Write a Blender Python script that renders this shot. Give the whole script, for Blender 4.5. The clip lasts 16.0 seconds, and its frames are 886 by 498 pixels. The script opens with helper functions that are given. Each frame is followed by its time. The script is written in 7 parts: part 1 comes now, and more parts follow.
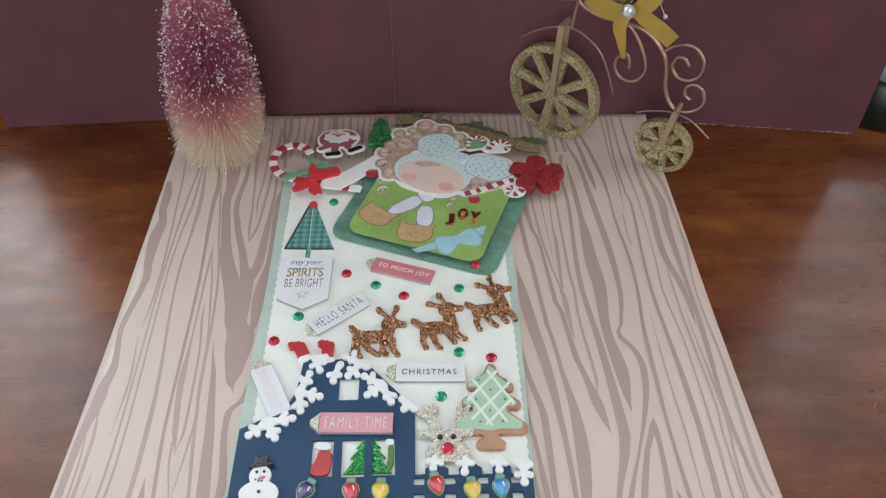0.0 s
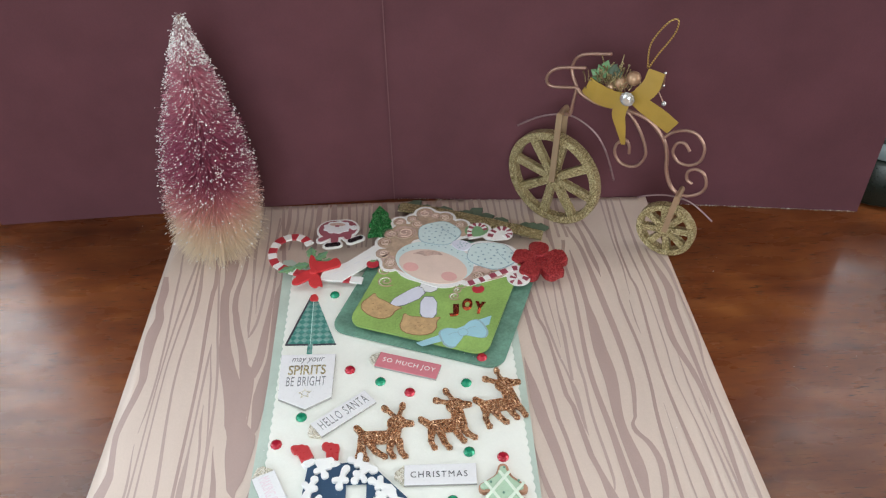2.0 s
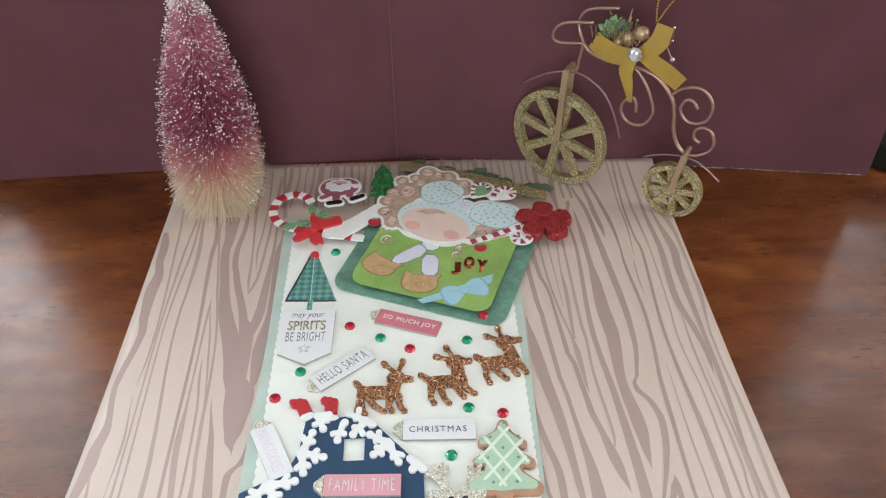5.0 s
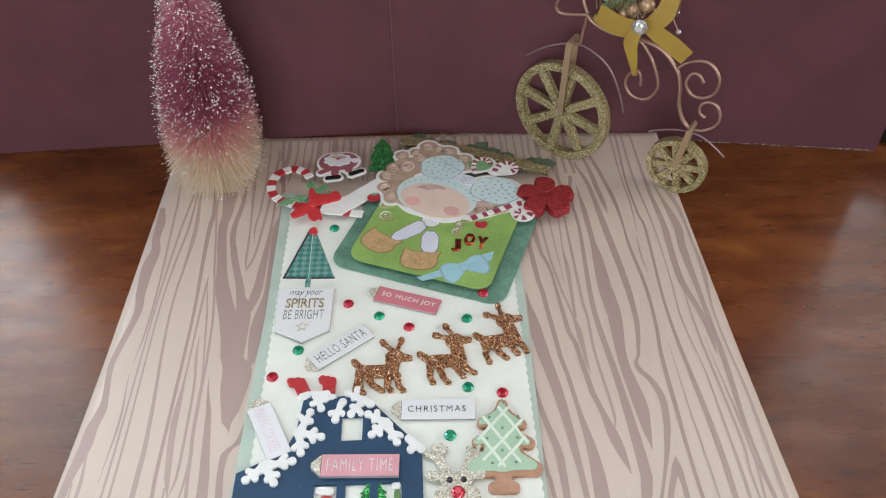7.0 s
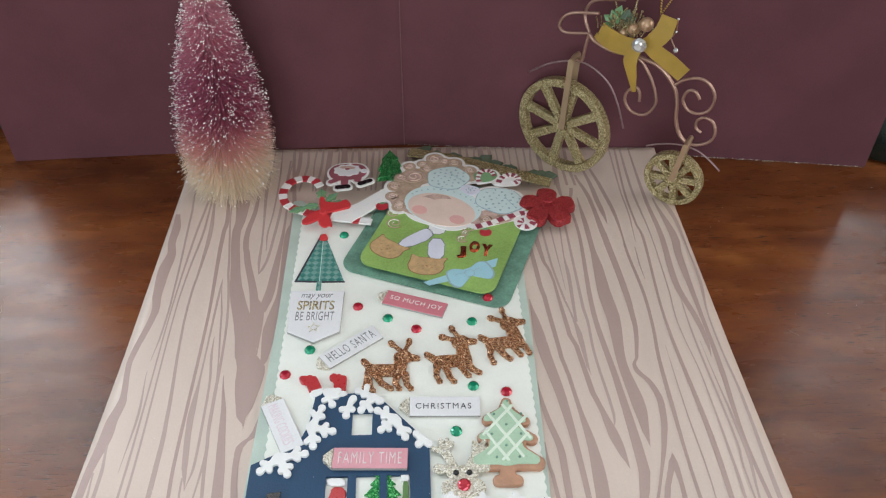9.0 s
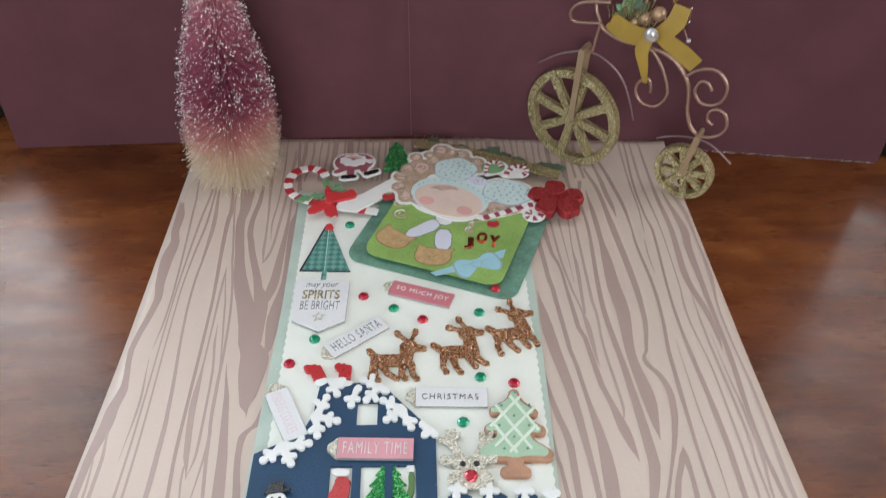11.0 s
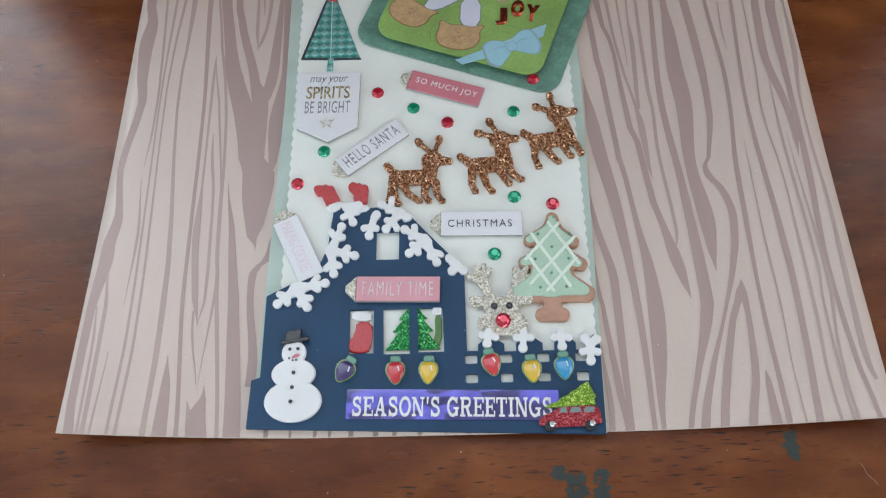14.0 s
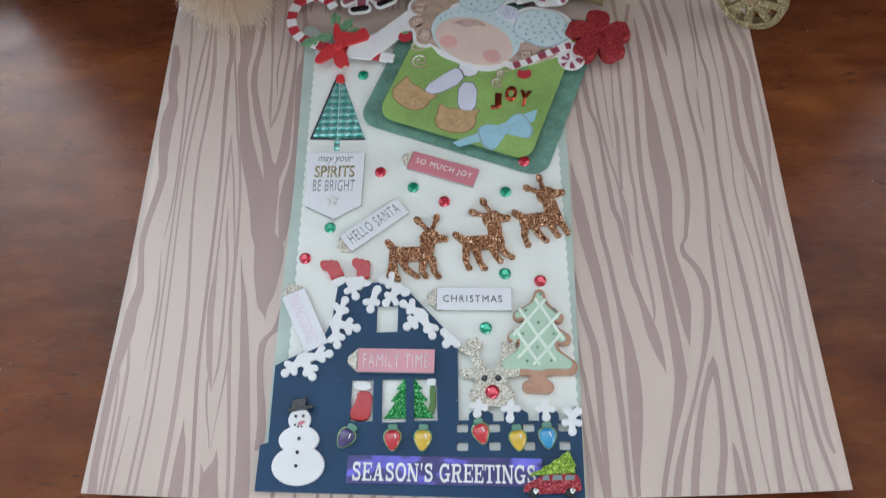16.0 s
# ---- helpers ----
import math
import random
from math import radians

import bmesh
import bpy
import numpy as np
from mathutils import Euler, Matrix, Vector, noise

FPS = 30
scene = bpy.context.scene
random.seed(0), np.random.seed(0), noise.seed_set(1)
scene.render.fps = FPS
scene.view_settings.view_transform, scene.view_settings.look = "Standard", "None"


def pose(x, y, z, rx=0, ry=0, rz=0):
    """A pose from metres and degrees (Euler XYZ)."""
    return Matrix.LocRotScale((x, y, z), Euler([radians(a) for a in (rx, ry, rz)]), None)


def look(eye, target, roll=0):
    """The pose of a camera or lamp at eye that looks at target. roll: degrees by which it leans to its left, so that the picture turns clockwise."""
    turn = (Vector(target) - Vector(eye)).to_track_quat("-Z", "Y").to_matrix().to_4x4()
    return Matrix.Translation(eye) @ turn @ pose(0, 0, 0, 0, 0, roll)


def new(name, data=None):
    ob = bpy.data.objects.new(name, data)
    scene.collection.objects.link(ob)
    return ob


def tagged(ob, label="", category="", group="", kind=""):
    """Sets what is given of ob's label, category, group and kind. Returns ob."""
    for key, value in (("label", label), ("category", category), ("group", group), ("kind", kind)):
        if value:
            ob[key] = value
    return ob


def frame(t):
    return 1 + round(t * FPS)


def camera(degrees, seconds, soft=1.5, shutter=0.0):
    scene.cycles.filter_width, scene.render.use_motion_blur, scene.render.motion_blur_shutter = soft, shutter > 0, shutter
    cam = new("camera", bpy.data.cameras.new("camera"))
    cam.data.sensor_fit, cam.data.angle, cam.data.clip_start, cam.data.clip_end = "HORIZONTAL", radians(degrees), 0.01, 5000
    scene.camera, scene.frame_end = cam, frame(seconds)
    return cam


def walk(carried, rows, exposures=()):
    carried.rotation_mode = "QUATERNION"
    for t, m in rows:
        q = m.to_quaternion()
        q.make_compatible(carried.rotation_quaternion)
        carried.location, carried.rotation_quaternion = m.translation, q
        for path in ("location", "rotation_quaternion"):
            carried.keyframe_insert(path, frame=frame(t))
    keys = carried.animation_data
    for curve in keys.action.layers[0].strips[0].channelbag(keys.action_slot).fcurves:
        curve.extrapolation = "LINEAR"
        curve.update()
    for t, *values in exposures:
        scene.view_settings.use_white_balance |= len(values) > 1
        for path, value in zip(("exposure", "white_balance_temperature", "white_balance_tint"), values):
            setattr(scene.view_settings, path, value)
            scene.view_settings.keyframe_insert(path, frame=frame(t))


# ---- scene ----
cam = camera(57.76, 16.0, soft=1.2, shutter=0.5)
PATH = [
    (0, (0.00697, -0.14436, 0.31163), (0.04294, 1.28645, -1.08533), -0.078),
    (0.5, (0.00435, -0.14255, 0.31392), (0.05186, 1.31690, -1.05275), 0.099),
    (1, (0.00342, -0.13580, 0.31536), (0.05485, 1.35354, -1.01850), -0.288),
    (1.5, (0.00330, -0.12982, 0.31517), (0.05664, 1.39792, -0.97446), -0.869),
    (2, (0.00069, -0.13042, 0.31407), (0.06338, 1.41746, -0.95089), -0.876),
    (2.5, (0.00211, -0.13222, 0.31199), (0.05255, 1.41707, -0.95180), -1.291),
    (3, (0.00246, -0.13318, 0.31000), (0.05147, 1.40839, -0.96323), -1.144),
    (3.5, (0.00331, -0.13438, 0.30935), (0.04798, 1.39437, -0.97942), -0.903),
    (4, (0.00275, -0.13379, 0.30732), (0.04920, 1.38685, -0.99095), -0.753),
    (6.5, (0.00325, -0.13032, 0.30012), (0.04458, 1.34572, -1.04880), -0.526),
    (7, (0.00486, -0.12605, 0.30162), (0.03911, 1.33410, -1.06468), -0.772),
    (7.5, (0.00354, -0.12529, 0.30135), (0.03683, 1.33319, -1.06676), -0.587),
    (8, (0.00496, -0.13092, 0.29955), (0.03441, 1.34023, -1.05502), -0.623),
    (8.5, (0.00099, -0.14028, 0.30341), (0.04167, 1.34853, -1.03141), -0.120),
    (8.7, (-0.00006, -0.14194, 0.30767), (0.04333, 1.34898, -1.02472), -0.044),
    (10.8, (-0.00539, -0.14691, 0.29918), (0.04741, 1.37670, -0.99532), 1.093),
    (11, (-0.00465, -0.14365, 0.29812), (0.03925, 1.35633, -1.02405), 0.661),
    (11.5, (-0.00531, -0.13059, 0.28710), (0.02447, 1.28858, -1.12184), 0.087),
    (12, (-0.00418, -0.11742, 0.27679), (0.00593, 1.21727, -1.21266), -0.685),
    (12.5, (-0.00298, -0.11347, 0.27088), (-0.00588, 1.11985, -1.30359), -1.258),
    (13, (0.00028, -0.10338, 0.26608), (-0.03272, 0.96413, -1.42488), -3.106),
    (13.5, (0.00118, -0.07771, 0.28022), (-0.05831, 0.85734, -1.48674), -4.957),
    (14, (0.00122, -0.05944, 0.29603), (-0.06215, 0.78381, -1.51641), -5.585),
    (14.5, (0.00085, -0.04812, 0.31096), (-0.06649, 0.73622, -1.52760), -5.474),
    (15, (0.00449, -0.04339, 0.32203), (-0.08152, 0.68335, -1.53927), -7.036),
    (15.5, (0.00718, -0.04465, 0.32780), (-0.07841, 0.73296, -1.51285), -6.645),
    (16, (0.00715, -0.04827, 0.33164), (-0.06986, 0.83048, -1.46332), -5.574),
]
walk(cam, [(t, look(eye, target, roll)) for t, eye, target, roll in PATH], [(0, -0.17, 6300, 10), (0.8, -0.12, 6400, 10), (1.2, -0.05, 6420, 10), (1.6, 0.04, 6450, 10), (3, 0.10, 6480, 10), (4, 0.08, 6480, 10), (8.5, -0.09, 6450, 10), (11, -0.09, 6400, 10), (12, -0.22, 6560, 10), (13, -0.30, 6330, 10), (14, -0.36, 6080, 10), (16, -0.35, 6000, 10)])

# ---- world and light ----
world = bpy.data.worlds.new("daylight")
scene.world = world
world.use_nodes = True
sky = world.node_tree.nodes.new("ShaderNodeTexSky")
sky.sky_type, sky.sun_disc = "NISHITA", False
sky.sun_elevation, sky.sun_rotation = radians(40), radians(160)
world.node_tree.links.new(sky.outputs[0], world.node_tree.nodes["Background"].inputs[0])
world.node_tree.nodes["Background"].inputs[1].default_value = 0.1


def window_light(name, x, z, w, h, watts):
    """Area lamp in one opening of the back wall; the upper ones only add haze."""
    lamp = bpy.data.lights.new(name, "AREA")
    lamp.shape, lamp.size, lamp.size_y, lamp.energy, lamp.color = "RECTANGLE", w, h, watts, (0.86, 0.95, 1.0)
    new(name, lamp).matrix_world = look((x, 1.03, z), (x, 0, z))


def side_fill(name, eye, target, w, h, watts, tint=(0.90, 0.98, 1.0)):
    """Added fill lamp in an opening of an unseen wall."""
    lamp = bpy.data.lights.new(name, "AREA")
    lamp.shape, lamp.size, lamp.size_y, lamp.energy, lamp.color = "RECTANGLE", w, h, watts, tint
    new(name, lamp).matrix_world = look(eye, target)


# the second opening of each pair holds a weak lamp, added for varnish haze
WINDOWS = [[(-1.04, 0.835, 1.06, 0.47), (-1.04, 1.39, 1.06, 0.42)], [(0.80, 0.70, 0.09, 0.30), (0.98, 1.25, 0.56, 0.70)]]
window_light("window_sky", *WINDOWS[0][0], 18.0)
window_light("window_sky", *WINDOWS[0][1], 11.0)
window_light("window_sky", *WINDOWS[1][0], 1.0)
window_light("window_sky", *WINDOWS[1][1], 5.6)
# fill lamps added in the unseen right, left and front walls
side_fill("window_sky", (1.93, -0.2, 0.85), (0, -0.2, 0.85), 1.6, 1.3, 21.0, (1.0, 0.965, 0.91))
side_fill("window_sky", (-1.93, -0.2, 0.85), (0, -0.2, 0.85), 1.6, 1.3, 13.0, (0.84, 0.97, 1.0))
side_fill("window_sky", (-0.45, -2.43, 0.85), (-0.45, 0, 0.85), 1.7, 1.3, 33.0)

# a skylight over the far side of the table
SKYLIGHT = (-0.72, 0.46, 0.62, 1.02)
lamp = bpy.data.lights.new("skylight_sky", "AREA")
lamp.shape, lamp.size, lamp.size_y, lamp.energy, lamp.color = "RECTANGLE", SKYLIGHT[2] - SKYLIGHT[0], SKYLIGHT[3] - SKYLIGHT[1], 6.4, (0.92, 0.97, 1.0)
new("skylight_sky", lamp).matrix_world = pose((SKYLIGHT[0] + SKYLIGHT[2]) / 2, (SKYLIGHT[1] + SKYLIGHT[3]) / 2, 1.70)

# ---- materials ----


def nodes_of(name):
    m = bpy.data.materials.new(name)
    m.use_nodes = True
    n, l = m.node_tree.nodes, m.node_tree.links
    return m, n, l, n["Principled BSDF"]


def coords(n, l, scale=(1, 1, 1), space="Object"):
    tc, mp = n.new("ShaderNodeTexCoord"), n.new("ShaderNodeMapping")
    mp.inputs["Scale"].default_value = scale
    l.new(tc.outputs[space], mp.inputs["Vector"])
    return mp.outputs[0]


def noise_tex(n, l, vec, scale, detail=4, rough=0.55):
    t = n.new("ShaderNodeTexNoise")
    t.inputs["Scale"].default_value, t.inputs["Detail"].default_value, t.inputs["Roughness"].default_value = scale, detail, rough
    l.new(vec, t.inputs["Vector"])
    return t.outputs["Fac"]


def maths(n, l, op, a, b=0.0, c=0.0):
    m = n.new("ShaderNodeMath")
    m.operation = op
    for i, v in enumerate((a, b, c)):
        if isinstance(v, (int, float)):
            m.inputs[i].default_value = v
        else:
            l.new(v, m.inputs[i])
    return m.outputs[0]


def ramp(n, l, fac, stops):
    r = n.new("ShaderNodeValToRGB")
    e = r.color_ramp.elements
    while len(e) < len(stops):
        e.new(0.5)
    for i, (p, c) in enumerate(stops):
        e[i].position, e[i].color = p, (*c, 1)
    l.new(fac, r.inputs[0])
    return r.outputs[0]


def mixed(n, l, fac, a, b, blend="MIX"):
    m = n.new("ShaderNodeMix")
    m.data_type, m.blend_type = "RGBA", blend
    for sock, v in ((m.inputs[0], fac), (m.inputs[6], a), (m.inputs[7], b)):
        if isinstance(v, (int, float)):
            sock.default_value = v
        elif isinstance(v, tuple):
            sock.default_value = (*v, 1)
        else:
            l.new(v, sock)
    return m.outputs[2]


def bump(n, l, b, height, strength, dist=0.0005):
    k = n.new("ShaderNodeBump")
    k.inputs["Strength"].default_value, k.inputs["Distance"].default_value = strength, dist
    l.new(height, k.inputs["Height"])
    l.new(k.outputs[0], b.inputs["Normal"])


def shade(c, f):
    return tuple(min(1.0, v * f) for v in c)


def plain(name, c, rough=0.6, metal=0.0, grain=900, vary=0.12, relief=0.15, coat=0.0, patch=45):
    """Paper, paint, plastic or metal: a colour with blotches, fine grain and relief."""
    m, n, l, b = nodes_of(name)
    v = coords(n, l)
    big, fine = noise_tex(n, l, v, patch, 3), noise_tex(n, l, v, grain, 3)
    col = ramp(n, l, big, [(0.3, shade(c, 1 - vary)), (0.7, shade(c, 1 + vary * 0.6))])
    col = mixed(n, l, vary, col, ramp(n, l, fine, [(0.3, shade(c, 0.6)), (0.7, shade(c, 1.25))]))
    l.new(col, b.inputs["Base Color"])
    l.new(maths(n, l, "MULTIPLY_ADD", fine, 0.2, rough - 0.1), b.inputs["Roughness"])
    b.inputs["Metallic"].default_value, b.inputs["Coat Weight"].default_value = metal, coat
    b.inputs["Coat Roughness"].default_value = 0.08
    bump(n, l, b, fine, relief)
    return m


def glitter(name, dark, mid, light, scale=2000, tilt=1.1, rough=0.3, metal=0.85):
    """Glitter: small flakes, each with its own tone and its own tilt."""
    m, n, l, b = nodes_of(name)
    vo = n.new("ShaderNodeTexVoronoi")
    vo.inputs["Scale"].default_value = scale
    l.new(coords(n, l), vo.inputs["Vector"])
    sep = n.new("ShaderNodeSeparateColor")
    l.new(vo.outputs["Color"], sep.inputs[0])
    l.new(ramp(n, l, sep.outputs[0], [(0.1, dark), (0.55, mid), (0.95, light)]), b.inputs["Base Color"])
    b.inputs["Metallic"].default_value, b.inputs["Roughness"].default_value = metal, rough
    geo = n.new("ShaderNodeNewGeometry")
    off, add, norm = n.new("ShaderNodeVectorMath"), n.new("ShaderNodeVectorMath"), n.new("ShaderNodeVectorMath")
    off.operation, add.operation, norm.operation = "MULTIPLY_ADD", "ADD", "NORMALIZE"
    off.inputs[1].default_value, off.inputs[2].default_value = (tilt,) * 3, (-tilt / 2,) * 3
    l.new(vo.outputs["Color"], off.inputs[0])
    l.new(off.outputs[0], add.inputs[0])
    l.new(geo.outputs["Normal"], add.inputs[1])
    l.new(add.outputs[0], norm.inputs[0])
    l.new(norm.outputs[0], b.inputs["Normal"])
    return m


def wood_table():
    """Lacquered wood: blotched red-brown, ribbon figure, dark pore dashes in clumps, worn varnish."""
    m, n, l, b = nodes_of("lacquered_wood")
    grain = noise_tex(n, l, coords(n, l, (9, 120, 1)), 1.0, 6, 0.6)
    tone = noise_tex(n, l, coords(n, l, (5, 11, 1)), 1.5, 4, 0.6)
    figure = noise_tex(n, l, coords(n, l, (32, 75, 1)), 1.0, 4, 0.62)
    pores = noise_tex(n, l, coords(n, l, (115, 950, 1)), 1.0, 2, 0.5)
    col = ramp(n, l, tone, [(0.30, (0.040, 0.008, 0.003)), (0.44, (0.112, 0.025, 0.008)), (0.57, (0.180, 0.046, 0.012)), (0.70, (0.300, 0.094, 0.022))])
    col = mixed(n, l, 0.30, col, ramp(n, l, figure, [(0.32, (0.045, 0.014, 0.006)), (0.55, (0.15, 0.052, 0.018)), (0.72, (0.28, 0.125, 0.045))]))
    col = mixed(n, l, 0.18, col, ramp(n, l, grain, [(0.36, (0.026, 0.008, 0.005)), (0.5, (0.12, 0.04, 0.014)), (0.66, (0.20, 0.08, 0.03))]))
    flame = noise_tex(n, l, coords(n, l, (22, 46, 1)), 1.0, 5, 0.66)
    col = mixed(n, l, ramp(n, l, flame, [(0.50, (0, 0, 0)), (0.70, (0.32, 0.32, 0.32))]), col, (0.28, 0.092, 0.028))
    col = mixed(n, l, ramp(n, l, flame, [(0.30, (0.35, 0.35, 0.35)), (0.45, (0, 0, 0))]), col, (0.055, 0.015, 0.007))
    clumps = noise_tex(n, l, coords(n, l, (16, 30, 1)), 1.0, 2)
    holes = maths(n, l, "MULTIPLY", ramp(n, l, pores, [(0.60, (0, 0, 0)), (0.68, (1, 1, 1))]), ramp(n, l, clumps, [(0.40, (0, 0, 0)), (0.58, (1, 1, 1))]))
    col = mixed(n, l, maths(n, l, "MULTIPLY", holes, 0.9), col, (0.016, 0.009, 0.007))
    l.new(col, b.inputs["Base Color"])
    worn = noise_tex(n, l, coords(n, l, (9, 26, 1)), 2.0, 5)
    l.new(maths(n, l, "MULTIPLY_ADD", worn, 0.30, 0.13), b.inputs["Roughness"])
    b.inputs["Specular IOR Level"].default_value = 0.30
    bump(n, l, b, maths(n, l, "MULTIPLY_ADD", holes, -1.0, maths(n, l, "MULTIPLY_ADD", grain, 0.2, maths(n, l, "MULTIPLY", figure, 0.4))), 0.19, 0.0003)
    return m


def printed_paper(name, c):
    """Smooth printed paper: one ink tone with faint mottling and fibre relief."""
    m, n, l, b = nodes_of(name)
    v = coords(n, l)
    fine, soft = noise_tex(n, l, v, 1500, 2), noise_tex(n, l, coords(n, l, (40, 8, 1)), 1.0, 3)
    col = ramp(n, l, soft, [(0.3, shade(c, 0.95)), (0.7, shade(c, 1.05))])
    col = mixed(n, l, 0.10, col, ramp(n, l, fine, [(0.3, shade(c, 0.6)), (0.7, shade(c, 1.25))]))
    l.new(col, b.inputs["Base Color"])
    b.inputs["Roughness"].default_value = 0.42
    bump(n, l, b, fine, 0.08)
    return m


def foil_teal():
    """Holographic foil: metal with a lattice of small raised diamonds."""
    m, n, l, b = nodes_of("teal_foil")
    sep = n.new("ShaderNodeSeparateXYZ")
    v = coords(n, l)
    l.new(v, sep.inputs[0])
    wave = [maths(n, l, "SINE", maths(n, l, "MULTIPLY_ADD", sep.outputs[1], k, maths(n, l, "MULTIPLY", sep.outputs[0], 780.0))) for k in (780.0, -780.0)]
    lattice = maths(n, l, "MULTIPLY_ADD", maths(n, l, "MULTIPLY", wave[0], wave[1]), 0.5, 0.5)
    patchy = noise_tex(n, l, v, 260, 2)
    facet = ramp(n, l, lattice, [(0.40, (0, 0, 0)), (0.60, (1, 1, 1))])
    col = ramp(n, l, maths(n, l, "MULTIPLY_ADD", patchy, 0.5, maths(n, l, "MULTIPLY_ADD", facet, 0.40, 0.06)), [(0.15, (0.07, 0.42, 0.35)), (0.5, (0.22, 0.64, 0.56)), (0.85, (0.52, 0.88, 0.80))])
    l.new(col, b.inputs["Base Color"])
    b.inputs["Metallic"].default_value, b.inputs["Roughness"].default_value = 0.6, 0.24
    bump(n, l, b, lattice, 0.30, 0.001)
    return m


def foil_violet():
    """Crinkled violet mirror card: long soft waves in a metal skin."""
    m, n, l, b = nodes_of("violet_foil_card")
    dents = noise_tex(n, l, coords(n, l, (40, 60, 1)), 1.0, 2, 0.4)
    col = ramp(n, l, noise_tex(n, l, coords(n, l), 150, 3), [(0.3, (0.05, 0.045, 0.27)), (0.7, (0.10, 0.09, 0.42))])
    l.new(col, b.inputs["Base Color"])
    b.inputs["Metallic"].default_value, b.inputs["Roughness"].default_value = 0.72, 0.1
    b.inputs["Coat Weight"].default_value, b.inputs["Coat Roughness"].default_value = 1.0, 0.04
    b.inputs["Coat IOR"].default_value = 2.0
    bump(n, l, b, dents, 0.6, 0.004)
    return m


def bristle_dye():
    """Dyed sisal: natural cream at the foot, through pink to plum, dusty pink at the tip."""
    m, n, l, b = nodes_of("dyed_bristles")
    tc, sep = n.new("ShaderNodeTexCoord"), n.new("ShaderNodeSeparateXYZ")
    l.new(tc.outputs["Object"], sep.inputs[0])
    wob = noise_tex(n, l, tc.outputs["Object"], 60, 2)
    h = maths(n, l, "MULTIPLY_ADD", wob, 0.12, maths(n, l, "MULTIPLY_ADD", sep.outputs[2], 6.5, -0.06))
    col = ramp(n, l, h, [(0.06, (0.85, 0.75, 0.60)), (0.17, (0.85, 0.68, 0.54)), (0.26, (0.82, 0.46, 0.45)), (0.36, (0.54, 0.18, 0.27)), (0.52, (0.54, 0.175, 0.28)), (0.68, (0.72, 0.32, 0.41)), (0.86, (0.74, 0.39, 0.46)), (0.97, (0.55, 0.46, 0.45))])
    l.new(col, b.inputs["Base Color"])
    b.inputs["Roughness"].default_value = 0.5
    thin, both = n.new("ShaderNodeBsdfTranslucent"), n.new("ShaderNodeMixShader")
    l.new(col, thin.inputs["Color"])
    both.inputs[0].default_value = 0.55
    l.new(b.outputs[0], both.inputs[1])
    l.new(thin.outputs[0], both.inputs[2])
    l.new(both.outputs[0], n["Material Output"].inputs["Surface"])
    return m


def twine():
    m, n, l, b = nodes_of("gold_twine")
    w = n.new("ShaderNodeTexWave")
    w.inputs["Scale"].default_value = 420
    w.bands_direction = "DIAGONAL"
    l.new(coords(n, l), w.inputs["Vector"])
    l.new(ramp(n, l, w.outputs["Fac"], [(0.2, (0.25, 0.14, 0.03)), (0.8, (0.85, 0.62, 0.22))]), b.inputs["Base Color"])
    b.inputs["Metallic"].default_value, b.inputs["Roughness"].default_value = 0.8, 0.35
    return m


M_GRAIN = printed_paper("brown_grain_print", (0.43, 0.312, 0.284))
M_THINGRAIN = printed_paper("pale_brown_grain_print", (0.46, 0.345, 0.313))
M_TABLE, M_PRINT, M_FOIL, M_BRISTLE, M_TWINE = wood_table(), printed_paper("beige_print", (0.645, 0.525, 0.458)), foil_teal(), bristle_dye(), twine()
M_WALL = plain("wall_paint", (0.36, 0.32, 0.27), 0.8, grain=60, patch=2, vary=0.06)
M_CEIL = plain("ceiling_paint", (0.64, 0.62, 0.59), 0.85, grain=60, patch=2, vary=0.04)
M_FLOOR = plain("floor_boards", (0.20, 0.12, 0.07), 0.5, grain=80, patch=4, vary=0.2)
M_FRAME = plain("white_paint", (0.78, 0.78, 0.76), 0.4, grain=200, patch=8, vary=0.05)
M_BOARD = plain("plum_card", (0.122, 0.0432, 0.0545), 0.78, grain=900, patch=26, vary=0.16, relief=0.12)
M_BOARD.node_tree.nodes["Principled BSDF"].inputs["Specular IOR Level"].default_value = 0.3
M_CREASE = plain("worn_fold", (0.165, 0.07, 0.08), 0.6)
M_MINT = plain("mint_card", (0.51, 0.61, 0.545), 0.6)
M_CREAM = plain("cream_card", (0.87, 0.89, 0.835), 0.55, vary=0.05)
M_WHITE = plain("white_card", (0.84, 0.83, 0.82), 0.5, vary=0.04)
M_LILAC = plain("pale_lilac_card", (0.79, 0.79, 0.815), 0.3, vary=0.04)
# grey that puts the shadow line under raised tags into their sides
M_EDGESHADE = plain("grey_edge_shade", (0.36, 0.35, 0.34), 0.75, vary=0.2, relief=0.4)
M_FOAM = plain("white_foam", (0.88, 0.88, 0.88), 0.7, vary=0.05, relief=0.5, grain=2500)
M_NAVY = plain("navy_card", (0.008, 0.050, 0.120), 0.55, vary=0.14, relief=0.3)
M_VIOLET = foil_violet()
M_FOILINK = plain("silver_grey_foil", (0.42, 0.43, 0.46), 0.24, metal=0.6, vary=0.1)
M_PALEINK = plain("pale_pink_ink", (0.80, 0.68, 0.69), 0.45, vary=0.05)
M_FOLD = plain("bright_teal_fold", (0.45, 0.72, 0.66), 0.3, vary=0.1)
M_INK = plain("black_ink", (0.035, 0.035, 0.05), 0.5, vary=0.1)
M_GREYINK = plain("grey_ink", (0.17, 0.18, 0.23), 0.5, vary=0.1)
M_PINK = plain("rose_card", (0.62, 0.20, 0.24), 0.32, vary=0.08)
